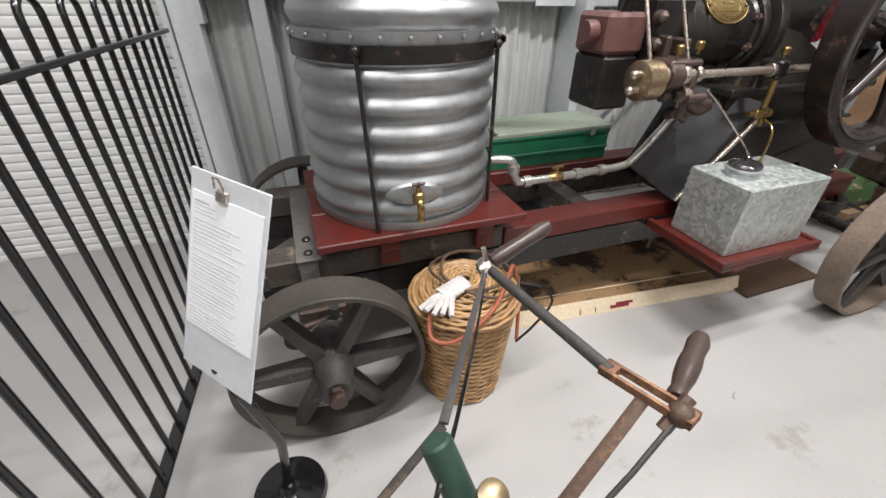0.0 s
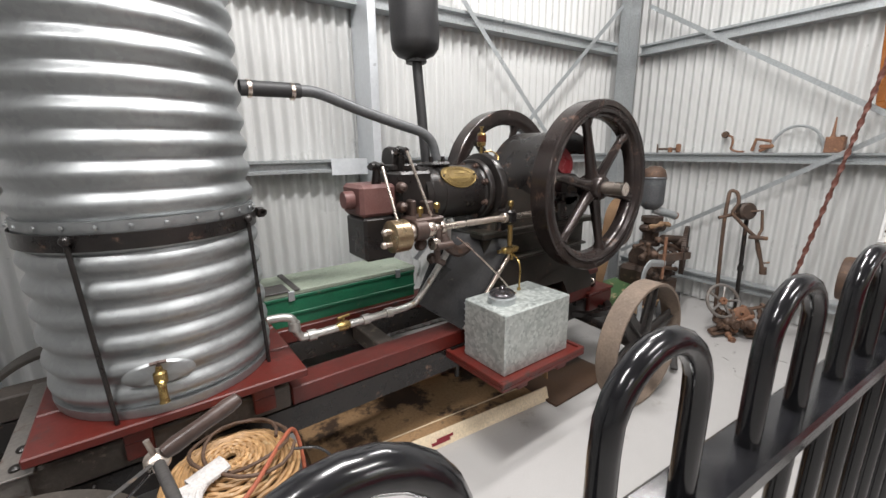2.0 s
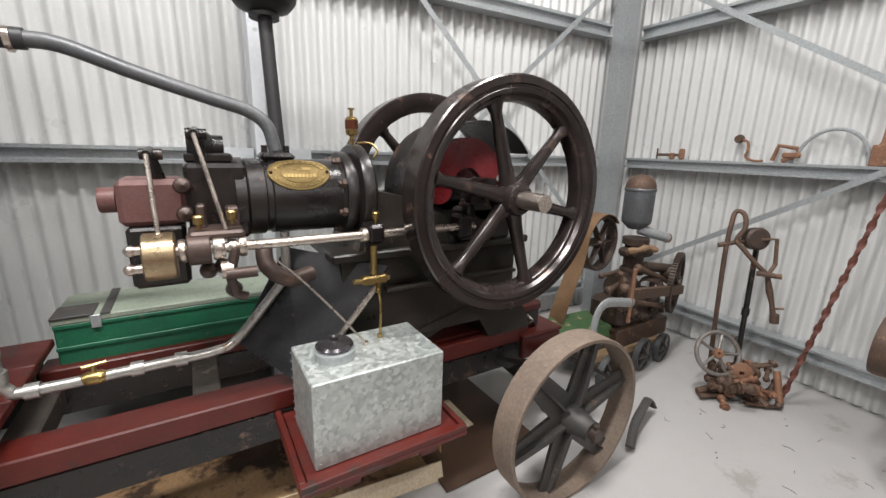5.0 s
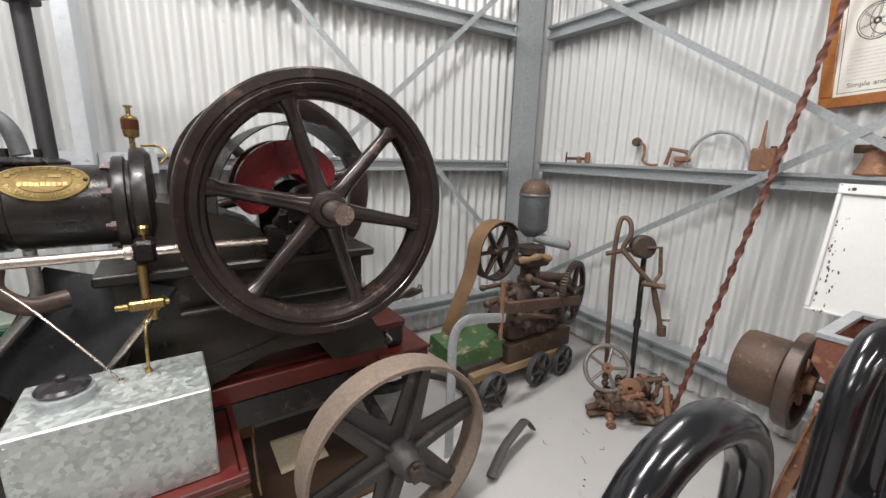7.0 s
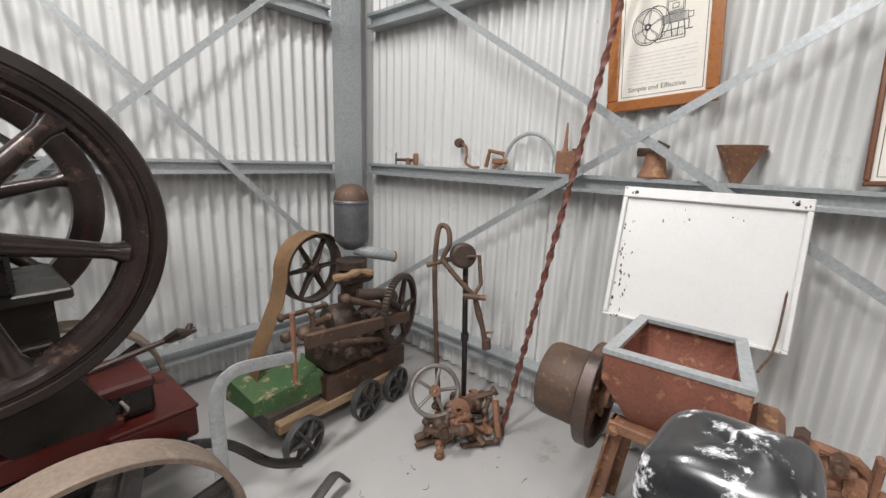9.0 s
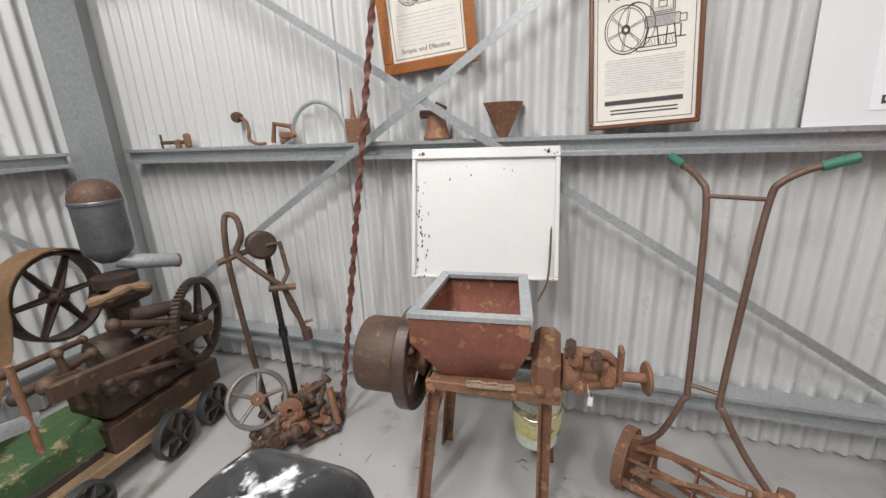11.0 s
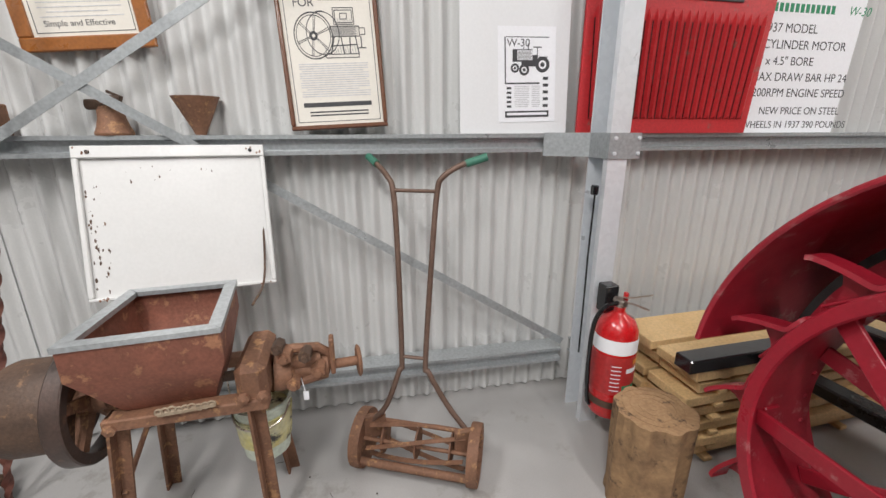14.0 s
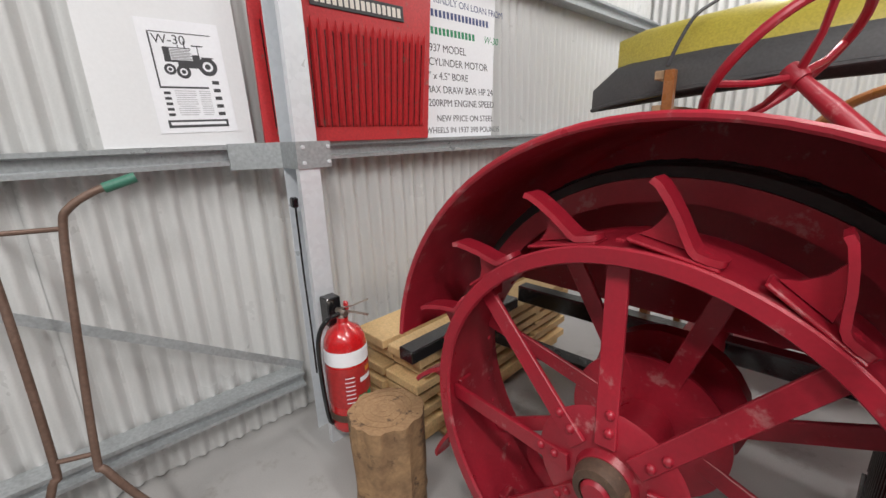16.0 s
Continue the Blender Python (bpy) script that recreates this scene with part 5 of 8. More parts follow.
part("base_box", Geo().box((-0.76, -0.93, 0.15), (-0.22, -0.62, 0.27), None, 0.006), RUST_DARK, small)
part("green_case", Geo().add([(-1.08, -0.83, 0.185), (-0.74, -0.89, 0.185), (-0.72, -0.64, 0.185), (-1.10, -0.60, 0.185), (-1.07, -0.82, 0.245), (-0.74, -0.87, 0.285), (-0.72, -0.66, 0.31), (-1.09, -0.61, 0.295)], [(3, 2, 1, 0), (4, 5, 6, 7), (0, 1, 5, 4), (1, 2, 6, 5), (2, 3, 7, 6), (3, 0, 4, 7)]), GREEN_OLD, small, "flaking green painted case")
for x, y, r in ((-0.955, -1.03, 0.105), (-0.57, -0.995, 0.105), (-0.345, -0.985, 0.095)):
    spoked_wheel(small, (x, y, r), (0.15, -1, 0), r, 0.035, 6, WHEEL_DARK, CAST_GREY, "trolley_wheel", 0.012, 0.02, 0.05, 0.018)
    part("axle", Geo().rod((x, y, r), (x, y + 0.3, r), 0.008), IRON_OLD, small)
# crankcase and cylinder block
part("crankcase", Geo().box((-0.74, -0.92, 0.27), (-0.30, -0.68, 0.44), None, 0.03), IRON_OLD, small)
part("lower_block", Geo().lathe([(0, 0), (0.09, 0), (0.10, 0.02), (0.10, 0.10), (0.08, 0.14), (0, 0.14)], along((-0.66, -0.80, 0.49), (1, -0.15, 0)), 22), IRON_OLD, small)
part("barrel", Geo().lathe([(0, 0), (0.075, 0), (0.075, 0.03), (0.06, 0.04), (0.06, 0.18), (0.08, 0.19), (0.08, 0.23), (0, 0.23)], along((-0.50, -0.80, 0.58), (0, 0, 1)), 24), IRON_OLD, small)
part("hopper", Geo().lathe([(0, 0), (0.045, 0), (0.086, 0.04), (0.09, 0.06), (0.09, 0.24), (0.094, 0.245), (0.094, 0.255), (0.09, 0.26)], Matrix.Translation((-0.465, -0.76, 0.86)), 32), ZINC_DARK, small, "dark zinc cooling hopper")
part("hopper_dome", Geo().lathe([(0.09, 0), (0.088, 0.02), (0.074, 0.055), (0.042, 0.078), (0, 0.085)], Matrix.Translation((-0.465, -0.76, 1.12)), 32), RUST_DARK, small, "rusty domed lid")
part("spout", Geo().tube([(-0.46, -0.78, 0.86), (-0.42, -0.82, 0.845), (-0.26, -0.86, 0.80)], [0.03, 0.034, 0.03], 16), GALV_DULL, small)
part("spout_mouth", Geo().lathe([(0.024, 0), (0.032, 0), (0.032, 0.012), (0.024, 0.012)], along((-0.262, -0.86, 0.80), (0.95, -0.2, -0.22)), 20, True), RUST, small)
part("rag", Geo().tube(smooth_path([(-0.66, -0.86, 0.75), (-0.6, -0.9, 0.765), (-0.52, -0.9, 0.77), (-0.46, -0.92, 0.75)]), [0.018 + 0.004 * math.sin(k * 0.9) for k in range(19)], 8), material("old_rag", (0.26, 0.17, 0.10), 0.9, 0, (0.2, 0.1, 0.05), 20, 90, 0.8, 0.4), small)
part("carburettor", Geo().box((-0.60, -0.88, 0.69), (-0.40, -0.74, 0.75), None, 0.02).rod((-0.56, -0.92, 0.66), (-0.40, -0.98, 0.64), 0.03, 14).ball((-0.40, -0.98, 0.62), 0.05), IRON_OLD, small)
# flat belt pulley with its leather belt
m_w = along((-0.61, -0.60, 0.745), (0.12, -1, 0))
spoked_wheel(small, (-0.61, -0.60, 0.745), (0.12, -1, 0), 0.185, 0.08, 6, IRON_OLD, IRON_OLD, "belt_wheel", 0.014, 0.03, 0.09, 0.022)
BELT = material("leather_belt", (0.20, 0.115, 0.055), 0.7, 0, (0.13, 0.075, 0.04), 8, 90, 0.7, 0.15)
bx = m_w.to_3x3() @ Vector((1, 0, 0))
hx = Vector((1, 0.12, 0)).normalized()
belt = [Vector((-0.61, -0.60, 0.745)) + hx * (0.193 * math.cos(radians(a))) + Vector((0, 0, 0.193 * math.sin(radians(a)))) for a in range(40, 186, 12)]
belt += [Vector((-0.83, -0.625, 0.62)), Vector((-0.91, -0.64, 0.48)), Vector((-0.99, -0.655, 0.32)), Vector((-1.03, -0.66, 0.2))]
g = Geo()
ax = Vector((0.12, -1, 0)).normalized() * 0.055
k = len(belt)
g.v = [tuple(p + ax) for p in belt] + [tuple(p - ax) for p in belt]
c0 = Vector((-0.61, -0.60, 0.745))
g.v += [tuple(p + ax + (p - c0).normalized() * 0.006) for p in belt] + [tuple(p - ax + (p - c0).normalized() * 0.006) for p in belt]
for i in range(k - 1):
    g.f += [(i, i + 1, k + i + 1, k + i), (2 * k + i, 3 * k + i, 3 * k + i + 1, 2 * k + i + 1), (i, 2 * k + i, 2 * k + i + 1, i + 1), (k + i, k + i + 1, 3 * k + i + 1, 3 * k + i)]
part("belt", g, BELT, small, "worn brown leather drive belt")


def gear(parent, c, axis, r, teeth, width, spokes, mat, name="gear_wheel"):
    m = along(c, axis)
    g = Geo()
    out = []
    for i in range(teeth):
        for da, rr in ((-0.3, 0.955), (-0.18, 1.0), (0.18, 1.0), (0.3, 0.955)):
            a = 2 * math.pi * (i + da) / teeth
            out.append((rr * r * math.cos(a), rr * r * math.sin(a)))
    n = len(out)
    inner = [(0.86 * r * math.cos(2 * math.pi * i / n), 0.86 * r * math.sin(2 * math.pi * i / n)) for i in range(n)]
    h = width / 2
    v = [(x, y, -h) for x, y in out] + [(x, y, h) for x, y in out] + [(x, y, -h) for x, y in inner] + [(x, y, h) for x, y in inner]
    f = []
    for i in range(n):
        j = (i + 1) % n
        f += [(i, j, n + j, n + i), (2 * n + i, 3 * n + i, 3 * n + j, 2 * n + j), (n + i, n + j, 3 * n + j, 3 * n + i), (i, 2 * n + i, 2 * n + j, j)]
    ring = part(name, g.add(v, f, m), mat, parent)
    for i in range(spokes):
        q = m @ pose(0, 0, 0, 0, 0, 360 * i / spokes)
        part("spoke", Geo().tube([q @ Vector((0.02, 0, 0)), q @ Vector((0.87 * r, 0, 0))], [0.10 * r, 0.065 * r], 8), mat, ring)
    part("hub", Geo().lathe([(0.01, -width), (0.16 * r, -width), (0.18 * r, 0), (0.16 * r, width), (0.01, width)], m, 18, True), mat, ring)
    return ring


gear(small, (-0.335, -1.0, 0.545), (0.35, -1, 0), 0.195, 64, 0.03, 5, IRON_OLD)
gear(small, (-0.52, -0.95, 0.52), (1, 0.3, 0.2), 0.075, 20, 0.07, 4, IRON_OLD, "pinion")
part("beam", Geo().add([(-0.98, -1.13, 0.585), (-0.30, -1.04, 0.475), (-0.30, -1.01, 0.475), (-0.98, -1.10, 0.585), (-0.98, -1.13, 0.64), (-0.30, -1.04, 0.53), (-0.30, -1.01, 0.53), (-0.98, -1.10, 0.64)], [(3, 2, 1, 0), (4, 5, 6, 7), (0, 1, 5, 4), (1, 2, 6, 5), (2, 3, 7, 6), (3, 0, 4, 7)]), RUST_DARK, small, "rusty channel beam")
for a, b, r in (((-1.0, -1.0, 0.60), (-0.72, -0.9, 0.58), 0.016), ((-0.98, -0.93, 0.66), (-0.7, -0.84, 0.62), 0.012), ((-0.95, -1.06, 0.62), (-0.8, -0.95, 0.55), 0.02), ((-0.64, -0.93, 0.66), (-0.36, -0.99, 0.545), 0.018), ((-0.85, -0.96, 0.66), (-0.84, -0.98, 0.45), 0.012), ((-0.74, -0.98, 0.48), (-0.45, -1.0, 0.41), 0.014)):
    part("rod", Geo().rod(a, b, r, 10).ball(a, r * 1.5).ball(b, r * 1.4), RUST_DARK, small)
for x, y, z, r in ((-0.62, -0.95, 0.36, 0.035), (-0.52, -0.95, 0.33, 0.03), (-0.42, -0.95, 0.36, 0.03), (-0.33, -0.93, 0.33, 0.03), (-0.7, -0.94, 0.40, 0.028), (-0.56, -0.94, 0.43, 0.026)):
    part("lug", Geo().lathe([(0, 0), (r, 0), (r, 0.03), (r * 0.6, 0.04), (r * 0.5, 0.06), (0, 0.06)], along((x, y + 0.04, z), (0, -1, 0.1)), 10), IRON_OLD, small)
clampbar = thing("bent_steel_bar", (-1.33, -1.2, 0), "flat grey steel bar bent square beside the trolley", "steel bar")
part("bar", Geo().tube(smooth_path([(-1.36, -1.2, 0.0), (-1.36, -1.2, 0.4), (-1.355, -1.2, 0.58), (-1.30, -1.2, 0.645), (-1.18, -1.19, 0.63), (-1.05, -1.18, 0.60)], 6), 0.02, 8, flat=(0.008, 0.024)), GALV_DULL, clampbar)
part("clamp_screw", Geo().rod((-1.07, -1.18, 0.50), (-1.07, -1.18, 0.78), 0.010, 10), RUST, clampbar)
hook = thing("tow_hook", (-1.0, -1.35, 0), "grey bent flat iron hook lying on the floor", "hook")
part("hook_bar", Geo().tube(smooth_path([(-1.30, -1.42, 0.03), (-1.18, -1.36, 0.07), (-1.05, -1.32, 0.10), (-0.98, -1.30, 0.10), (-0.93, -1.30, 0.04)]), 0.016, 8, flat=(0.022, 0.009)), CAST_GREY, hook)

# ---- hand forge junk with crank drill, against the side wall ----
drill = thing("flexible_shaft_drill", (-0.3, -1.36, 0), "rusty hand-cranked flexible shaft machine on an iron post", "hand machine")
part("post", Geo().tube([(-0.22, -1.37, 0.05), (-0.225, -1.36, 0.45), (-0.235, -1.35, 0.84)], 0.014, 12).lathe([(0.014, -0.02), (0.02, -0.02), (0.02, 0.02), (0.014, 0.02)], Matrix.Translation((-0.226, -1.36, 0.46)), 14, True), IRON, drill, "black iron post")
part("crank_drum", Geo().lathe([(0, 0), (0.05, 0), (0.062, 0.01), (0.062, 0.055), (0.05, 0.065), (0, 0.065)], along((-0.235, -1.32, 0.885), (-0.6, -0.75, 0.15)), 24), IRON_OLD, drill)
part("crank_handle", Geo().tube([(-0.26, -1.37, 0.89), (-0.255, -1.44, 0.905), (-0.25, -1.455, 0.77), (-0.30, -1.45, 0.72)], 0.010, 8).rod((-0.33, -1.41, 0.72), (-0.27, -1.50, 0.715), 0.014, 10), RUST_DARK, drill)
part("shaft_hose", Geo().tube(smooth_path([(-0.30, -1.27, 0.02), (-0.33, -1.26, 0.4), (-0.35, -1.25, 0.78), (-0.345, -1.25, 0.95), (-0.32, -1.25, 1.03), (-0.31, -1.29, 1.02), (-0.32, -1.31, 0.95), (-0.34, -1.29, 0.88), (-0.33, -1.33, 0.83), (-0.30, -1.39, 0.76), (-0.28, -1.43, 0.72)], 6), 0.0125, 10), RUST_DARK, drill, "stiff rust-brown flexible shaft")
part("side_grip", Geo().rod((-0.38, -1.22, 0.84), (-0.29, -1.31, 0.875), 0.013, 10), RUST_DARK, drill)
part("handpiece", Geo().tube([(-0.27, -1.44, 0.70), (-0.26, -1.46, 0.62), (-0.25, -1.48, 0.55), (-0.245, -1.50, 0.47)], [0.012, 0.017, 0.012, 0.015], 12).rod((-0.245, -1.50, 0.50), (-0.243, -1.505, 0.45), 0.022, 12).rod((-0.25, -1.49, 0.53), (-0.23, -1.53, 0.54), 0.006, 8), RUST_DARK, drill)
junk = thing("iron_scrap_heap", (-0.35, -1.42, 0), "heap of rusted iron fittings and pipe ends", "scrap iron")
rnd = random.Random(11)
for i in range(34):
    a = Vector((rnd.uniform(-0.50, -0.18), rnd.uniform(-1.55, -1.33), rnd.uniform(0.02, 0.14)))
    d = Vector((rnd.uniform(-0.1, 0.1), rnd.uniform(-0.1, 0.1), rnd.uniform(-0.02, 0.06)))
    r = rnd.uniform(0.010, 0.022)
    part("fitting", Geo().rod(a, a + d, r, 8).ball(a, r * 1.5, 8).rod(a + d * 0.7, a + d * 0.85, r * 1.6, 8), RUST_DARK if i % 3 else RUST, junk)
for a, b, r in (((-0.58, -1.36, 0.025), (-0.44, -1.42, 0.03), 0.018), ((-0.44, -1.52, 0.03), (-0.30, -1.62, 0.02), 0.014), ((-0.28, -1.44, 0.16), (-0.18, -1.52, 0.19), 0.02)):
    part("bar_end", Geo().tube([a, b], r, 8, flat=(r, r * 0.5)).rod(b, (b[0] + 0.012, b[1] - 0.01, b[2] + 0.012), r * 1.3, 6), RUST_DARK, junk)
part("elbow", Geo().tube(smooth_path([(-0.55, -1.33, 0.03), (-0.47, -1.37, 0.05), (-0.40, -1.42, 0.08)]), 0.02, 10), RUST_DARK, junk)
part("flat_bar", Geo().tube([(-0.33, -1.48, 0.07), (-0.36, -1.60, 0.03)], 0.018, 8, flat=(0.02, 0.012)), RUST_DARK, junk)
part("pipe_stub", Geo().rod((-0.22, -1.56, 0.18), (-0.27, -1.62, 0.03), 0.018, 12), RUST, junk)
part("bevel_gear", Geo().lathe([(0.012, 0), (0.05, 0), (0.055, 0.015), (0.03, 0.03), (0.012, 0.03)], along((-0.37, -1.45, 0.16), (-0.8, -0.5, 0.2)), 20, True), RUST, junk)
OLD_GREY = material("greasy_grey_iron", (0.26, 0.25, 0.24), 0.5, 0.5, (0.16, 0.12, 0.09), 14, 100, 0.9, 0.15)
hand = thing("valve_handwheel", (-0.43, -1.36, 0.13), "grey five-spoked iron handwheel leaning on scrap", "handwheel")
hm = along((-0.44, -1.35, 0.245), (-0.5, -0.75, 0.42))
part("wheel_rim", Geo().tube([hm @ Vector((0.118 * math.cos(2 * math.pi * k / 40), 0.118 * math.sin(2 * math.pi * k / 40), 0)) for k in range(40)], 0.012, 10, True), OLD_GREY, hand)
for i in range(5):
    a = 2 * math.pi * i / 5
    part("spoke", Geo().tube([hm @ Vector((0.02 * math.cos(a), 0.02 * math.sin(a), 0)), hm @ Vector((0.112 * math.cos(a), 0.112 * math.sin(a), 0))], 0.009, 8), OLD_GREY, hand)
part("hub", Geo().lathe([(0.008, -0.012), (0.026, -0.012), (0.03, 0), (0.026, 0.014), (0.008, 0.014)], hm, 16, True), RUST, hand)

bar = thing("twisted_iron_bar", (-0.21, -1.60, 0), "long red-brown twisted square iron bar leaning on the wall", "iron bar")
A, B_ = Vector((-0.215, -1.60, 0.0)), Vector((0.024, -1.94, 2.4))
d = (B_ - A).normalized()
s1 = d.cross(Vector((0, 1, 0))).normalized()
s2 = d.cross(s1)
g = Geo()
n = 260
for i in range(n + 1):
    p = A + (B_ - A) * (i / n)
    tw = i * 2 * math.pi / 20.0
    for j in range(4):
        a = tw + j * math.pi / 2
        rr = 0.0165 if j % 2 else 0.0105
        g.v.append(tuple(p + s1 * (rr * math.cos(a)) + s2 * (rr * math.sin(a))))
for i in range(n):
    for j in range(4):
        g.f.append((4 * i + j, 4 * i + (j + 1) % 4, 4 * i + 4 + (j + 1) % 4, 4 * i + 4 + j))
g.f += [(3, 2, 1, 0), (4 * n, 4 * n + 1, 4 * n + 2, 4 * n + 3)]
part("bar", g, material("red_oxide_bar", (0.13, 0.045, 0.035), 0.55, 0.1, (0.2, 0.085, 0.06), 14, 90, 0.8, 0.15), bar, "", 25)

# ---- grain mill ----
mill = thing("grain_mill", (-0.42, -2.33, 0), "rusty hopper grain mill on angle-iron legs with an open white lid", "grain mill")
TOP = [(-0.665, -2.165), (-0.645, -2.515), (-0.285, -2.475), (-0.30, -2.175)]
MID = [(x + 0.0, y) for x, y in TOP]
LOW = [(-0.60, -2.235), (-0.585, -2.46), (-0.36, -2.45), (-0.37, -2.235)]
BOT = [(-0.56, -2.25), (-0.55, -2.45), (-0.40, -2.44), (-0.41, -2.25)]
g = Geo()
for ring, z in ((TOP, 0.815), (MID, 0.735), (LOW, 0.60), (BOT, 0.56)):
    g.v += [(x, y, z) for x, y in ring]
for i in range(3):
    for j in range(4):
        g.f.append((4 * i + j, 4 * (i + 1) + j, 4 * (i + 1) + (j + 1) % 4, 4 * i + (j + 1) % 4))
k = len(g.v)
cx, cy = -0.47, -2.34
for ring, z in ((TOP, 0.815), (MID, 0.735), (LOW, 0.605), (BOT, 0.565)):
    g.v += [(x + (0.006 if x < cx else -0.006), y + (0.006 if y < cy else -0.006), z) for x, y in ring]
for i in range(3):
    for j in range(4):
        g.f.append((k + 4 * i + j, k + 4 * i + (j + 1) % 4, k + 4 * (i + 1) + (j + 1) % 4, k + 4 * (i + 1) + j))
g.f += [(12, 15, 14, 13), (k + 12, k + 13, k + 14, k + 15)]
part("hopper", g, RUST_RED, mill, "rust-red sheet steel hopper")
for i in range(4):
    (x0, y0), (x1, y1) = TOP[i], TOP[(i + 1) % 4]
    a, b = Vector((x0, y0, 0.817)), Vector((x1, y1, 0.817))
    e = (b - a).normalized()
    ins = Vector((-e.y, e.x, 0)) * 0.028
    if ins.dot(Vector((cx, cy, 0.8)) - a) < 0:
        ins = -ins
    q = [a - e * 0.004 - ins * 0.2, b + e * 0.004 - ins * 0.2, b - e * 0.028 + ins, a + e * 0.028 + ins]
    g = Geo()
    g.add([tuple(p) for p in q] + [tuple(p + Vector((0, 0, 0.014))) for p in q], [(3, 2, 1, 0), (4, 5, 6, 7), (0, 1, 5, 4), (1, 2, 6, 5), (2, 3, 7, 6), (3, 0, 4, 7)])
    part("rim_strip", g, GALV_DULL, mill, "grey steel rim strip")
for (x0, y0), (x1, y1) in (((-0.59, -2.215), (-0.56, -2.13)), ((-0.60, -2.56), (-0.56, -2.56)), ((-0.33, -2.215), (-0.24, -2.14)), ((-0.36, -2.54), (-0.27, -2.58))):
    a, b = Vector((x0, y0, 0.585)), Vector((x1, y1, 0.0))
    g = Geo()
    for wx, wy in ((0.02, 0.004), (0.004, 0.02)):
        v = [p + Vector((sx * wx, sy * wy, 0)) + (Vector((0.016, 0, 0)) if wx < wy else Vector((0, 0.016, 0))) for p in (b, a) for sx, sy in ((-1, -1), (1, -1), (1, 1), (-1, 1))]
        g.add(v, [(3, 2, 1, 0), (4, 5, 6, 7), (0, 1, 5, 4), (1, 2, 6, 5), (2, 3, 7, 6), (3, 0, 4, 7)])
    part("leg", g, RUST, mill, "rusty angle-iron leg")
part("cross_stay", Geo().rod((-0.57, -2.17, 0.3), (-0.30, -2.19, 0.46), 0.008, 8), RUST, mill)
part("frame_rail", Geo().box((-0.625, -2.60, 0.55), (-0.57, -2.19, 0.585), None, 0.004), RUST, mill)
part("frame_rail", Geo().box((-0.37, -2.58, 0.55), (-0.32, -2.2, 0.585), None, 0.004), RUST, mill)
part("end_casting", Geo().box((-0.61, -2.60, 0.555), (-0.37, -2.515, 0.685), None, 0.02), RUST, mill)
for x, y, z in ((-0.62, -2.21, 0.56), (-0.625, -2.59, 0.60), (-0.625, -2.54, 0.60)):
    part("bolt", Geo().lathe([(0.017, 0), (0.017, 0.012), (0.008, 0.014), (0, 0.02)], along((x, y, z), (-1, 0, 0)), 6), RUST, mill)
part("bearing_housing", Geo().lathe([(0, 0), (0.055, 0), (0.06, 0.02), (0.05, 0.05), (0.03, 0.06), (0.03, 0.13), (0.042, 0.14), (0.042, 0.16), (0.016, 0.17), (0.016, 0.26), (0, 0.26)], along((-0.49, -2.60, 0.585), (0.12, -1, -0.05)), 22), RUST, mill)
part("adjuster_yoke", Geo().tube([(-0.50, -2.61, 0.655), (-0.495, -2.66, 0.665), (-0.485, -2.735, 0.655), (-0.475, -2.765, 0.625), (-0.475, -2.77, 0.575)], 0.015, 8).tube([(-0.52, -2.61, 0.58), (-0.51, -2.68, 0.555), (-0.49, -2.75, 0.56)], [0.02, 0.014, 0.018], 8).box((-0.50, -2.785, 0.555), (-0.455, -2.77, 0.68), None, 0.004).rod((-0.49, -2.61, 0.615), (-0.48, -2.74, 0.61), 0.026, 12), RUST, mill)
for y, z, r in ((-2.625, 0.69, 0.018), (-2.64, 0.66, 0.024), (-2.70, 0.655, 0.02), (-2.735, 0.60, 0.022), (-2.66, 0.565, 0.022)):
    part("nut", Geo().rod((-0.545, y, z), (-0.495, y - 0.004, z), r, 6).rod((-0.56, y, z), (-0.54, y, z), r * 0.5, 8), RUST_DARK if r < 0.021 else RUST, mill)
part("adjuster_wheel", Geo().lathe([(0.008, -0.006), (0.048, -0.006), (0.054, 0), (0.048, 0.006), (0.008, 0.006)], along((-0.455, -2.86, 0.57), (0.12, -1, 0)), 24, True), RUST, mill)
part("shaft", Geo().rod((-0.49, -1.95, 0.585), (-0.47, -2.62, 0.585), 0.016, 12), RUST_DARK, mill)
spoked_wheel(mill, (-0.50, -2.115, 0.585), (0, 1, 0), 0.175, 0.045, 5, IRON_BROWN, RUST, "flywheel", 0.03, 0.035, 0.09, 0.03, 20)
part("pulley_drum", Geo().lathe([(0, 0), (0.115, 0), (0.127, 0.006), (0.13, 0.02), (0.13, 0.13), (0.124, 0.145), (0.11, 0.145), (0.11, 0.135), (0, 0.13)], along((-0.50, -2.085, 0.585), (0, 1, 0)), 40), RUST_DARK, mill, "rusty flat belt drum")
OLD_CORD = material("grubby_cord", (0.34, 0.27, 0.19), 0.7, 0, (0.24, 0.17, 0.11), 20, 100, 0.8, 0.2)
part("chain", Geo().tube([(-0.632, -2.33, 0.592), (-0.632, -2.40, 0.594), (-0.632, -2.47, 0.60)], 0.0085, 6), OLD_CORD, mill)
for k in range(9):
    part("chain_link", Geo().tube([(-0.637, -2.335 - 0.016 * k + 0.009 * math.cos(a), 0.60 + 0.002 * (k % 3) + 0.009 * math.sin(a)) for a in [2 * math.pi * j / 10 for j in range(10)]], 0.0028, 6, True), OLD_CORD, mill)
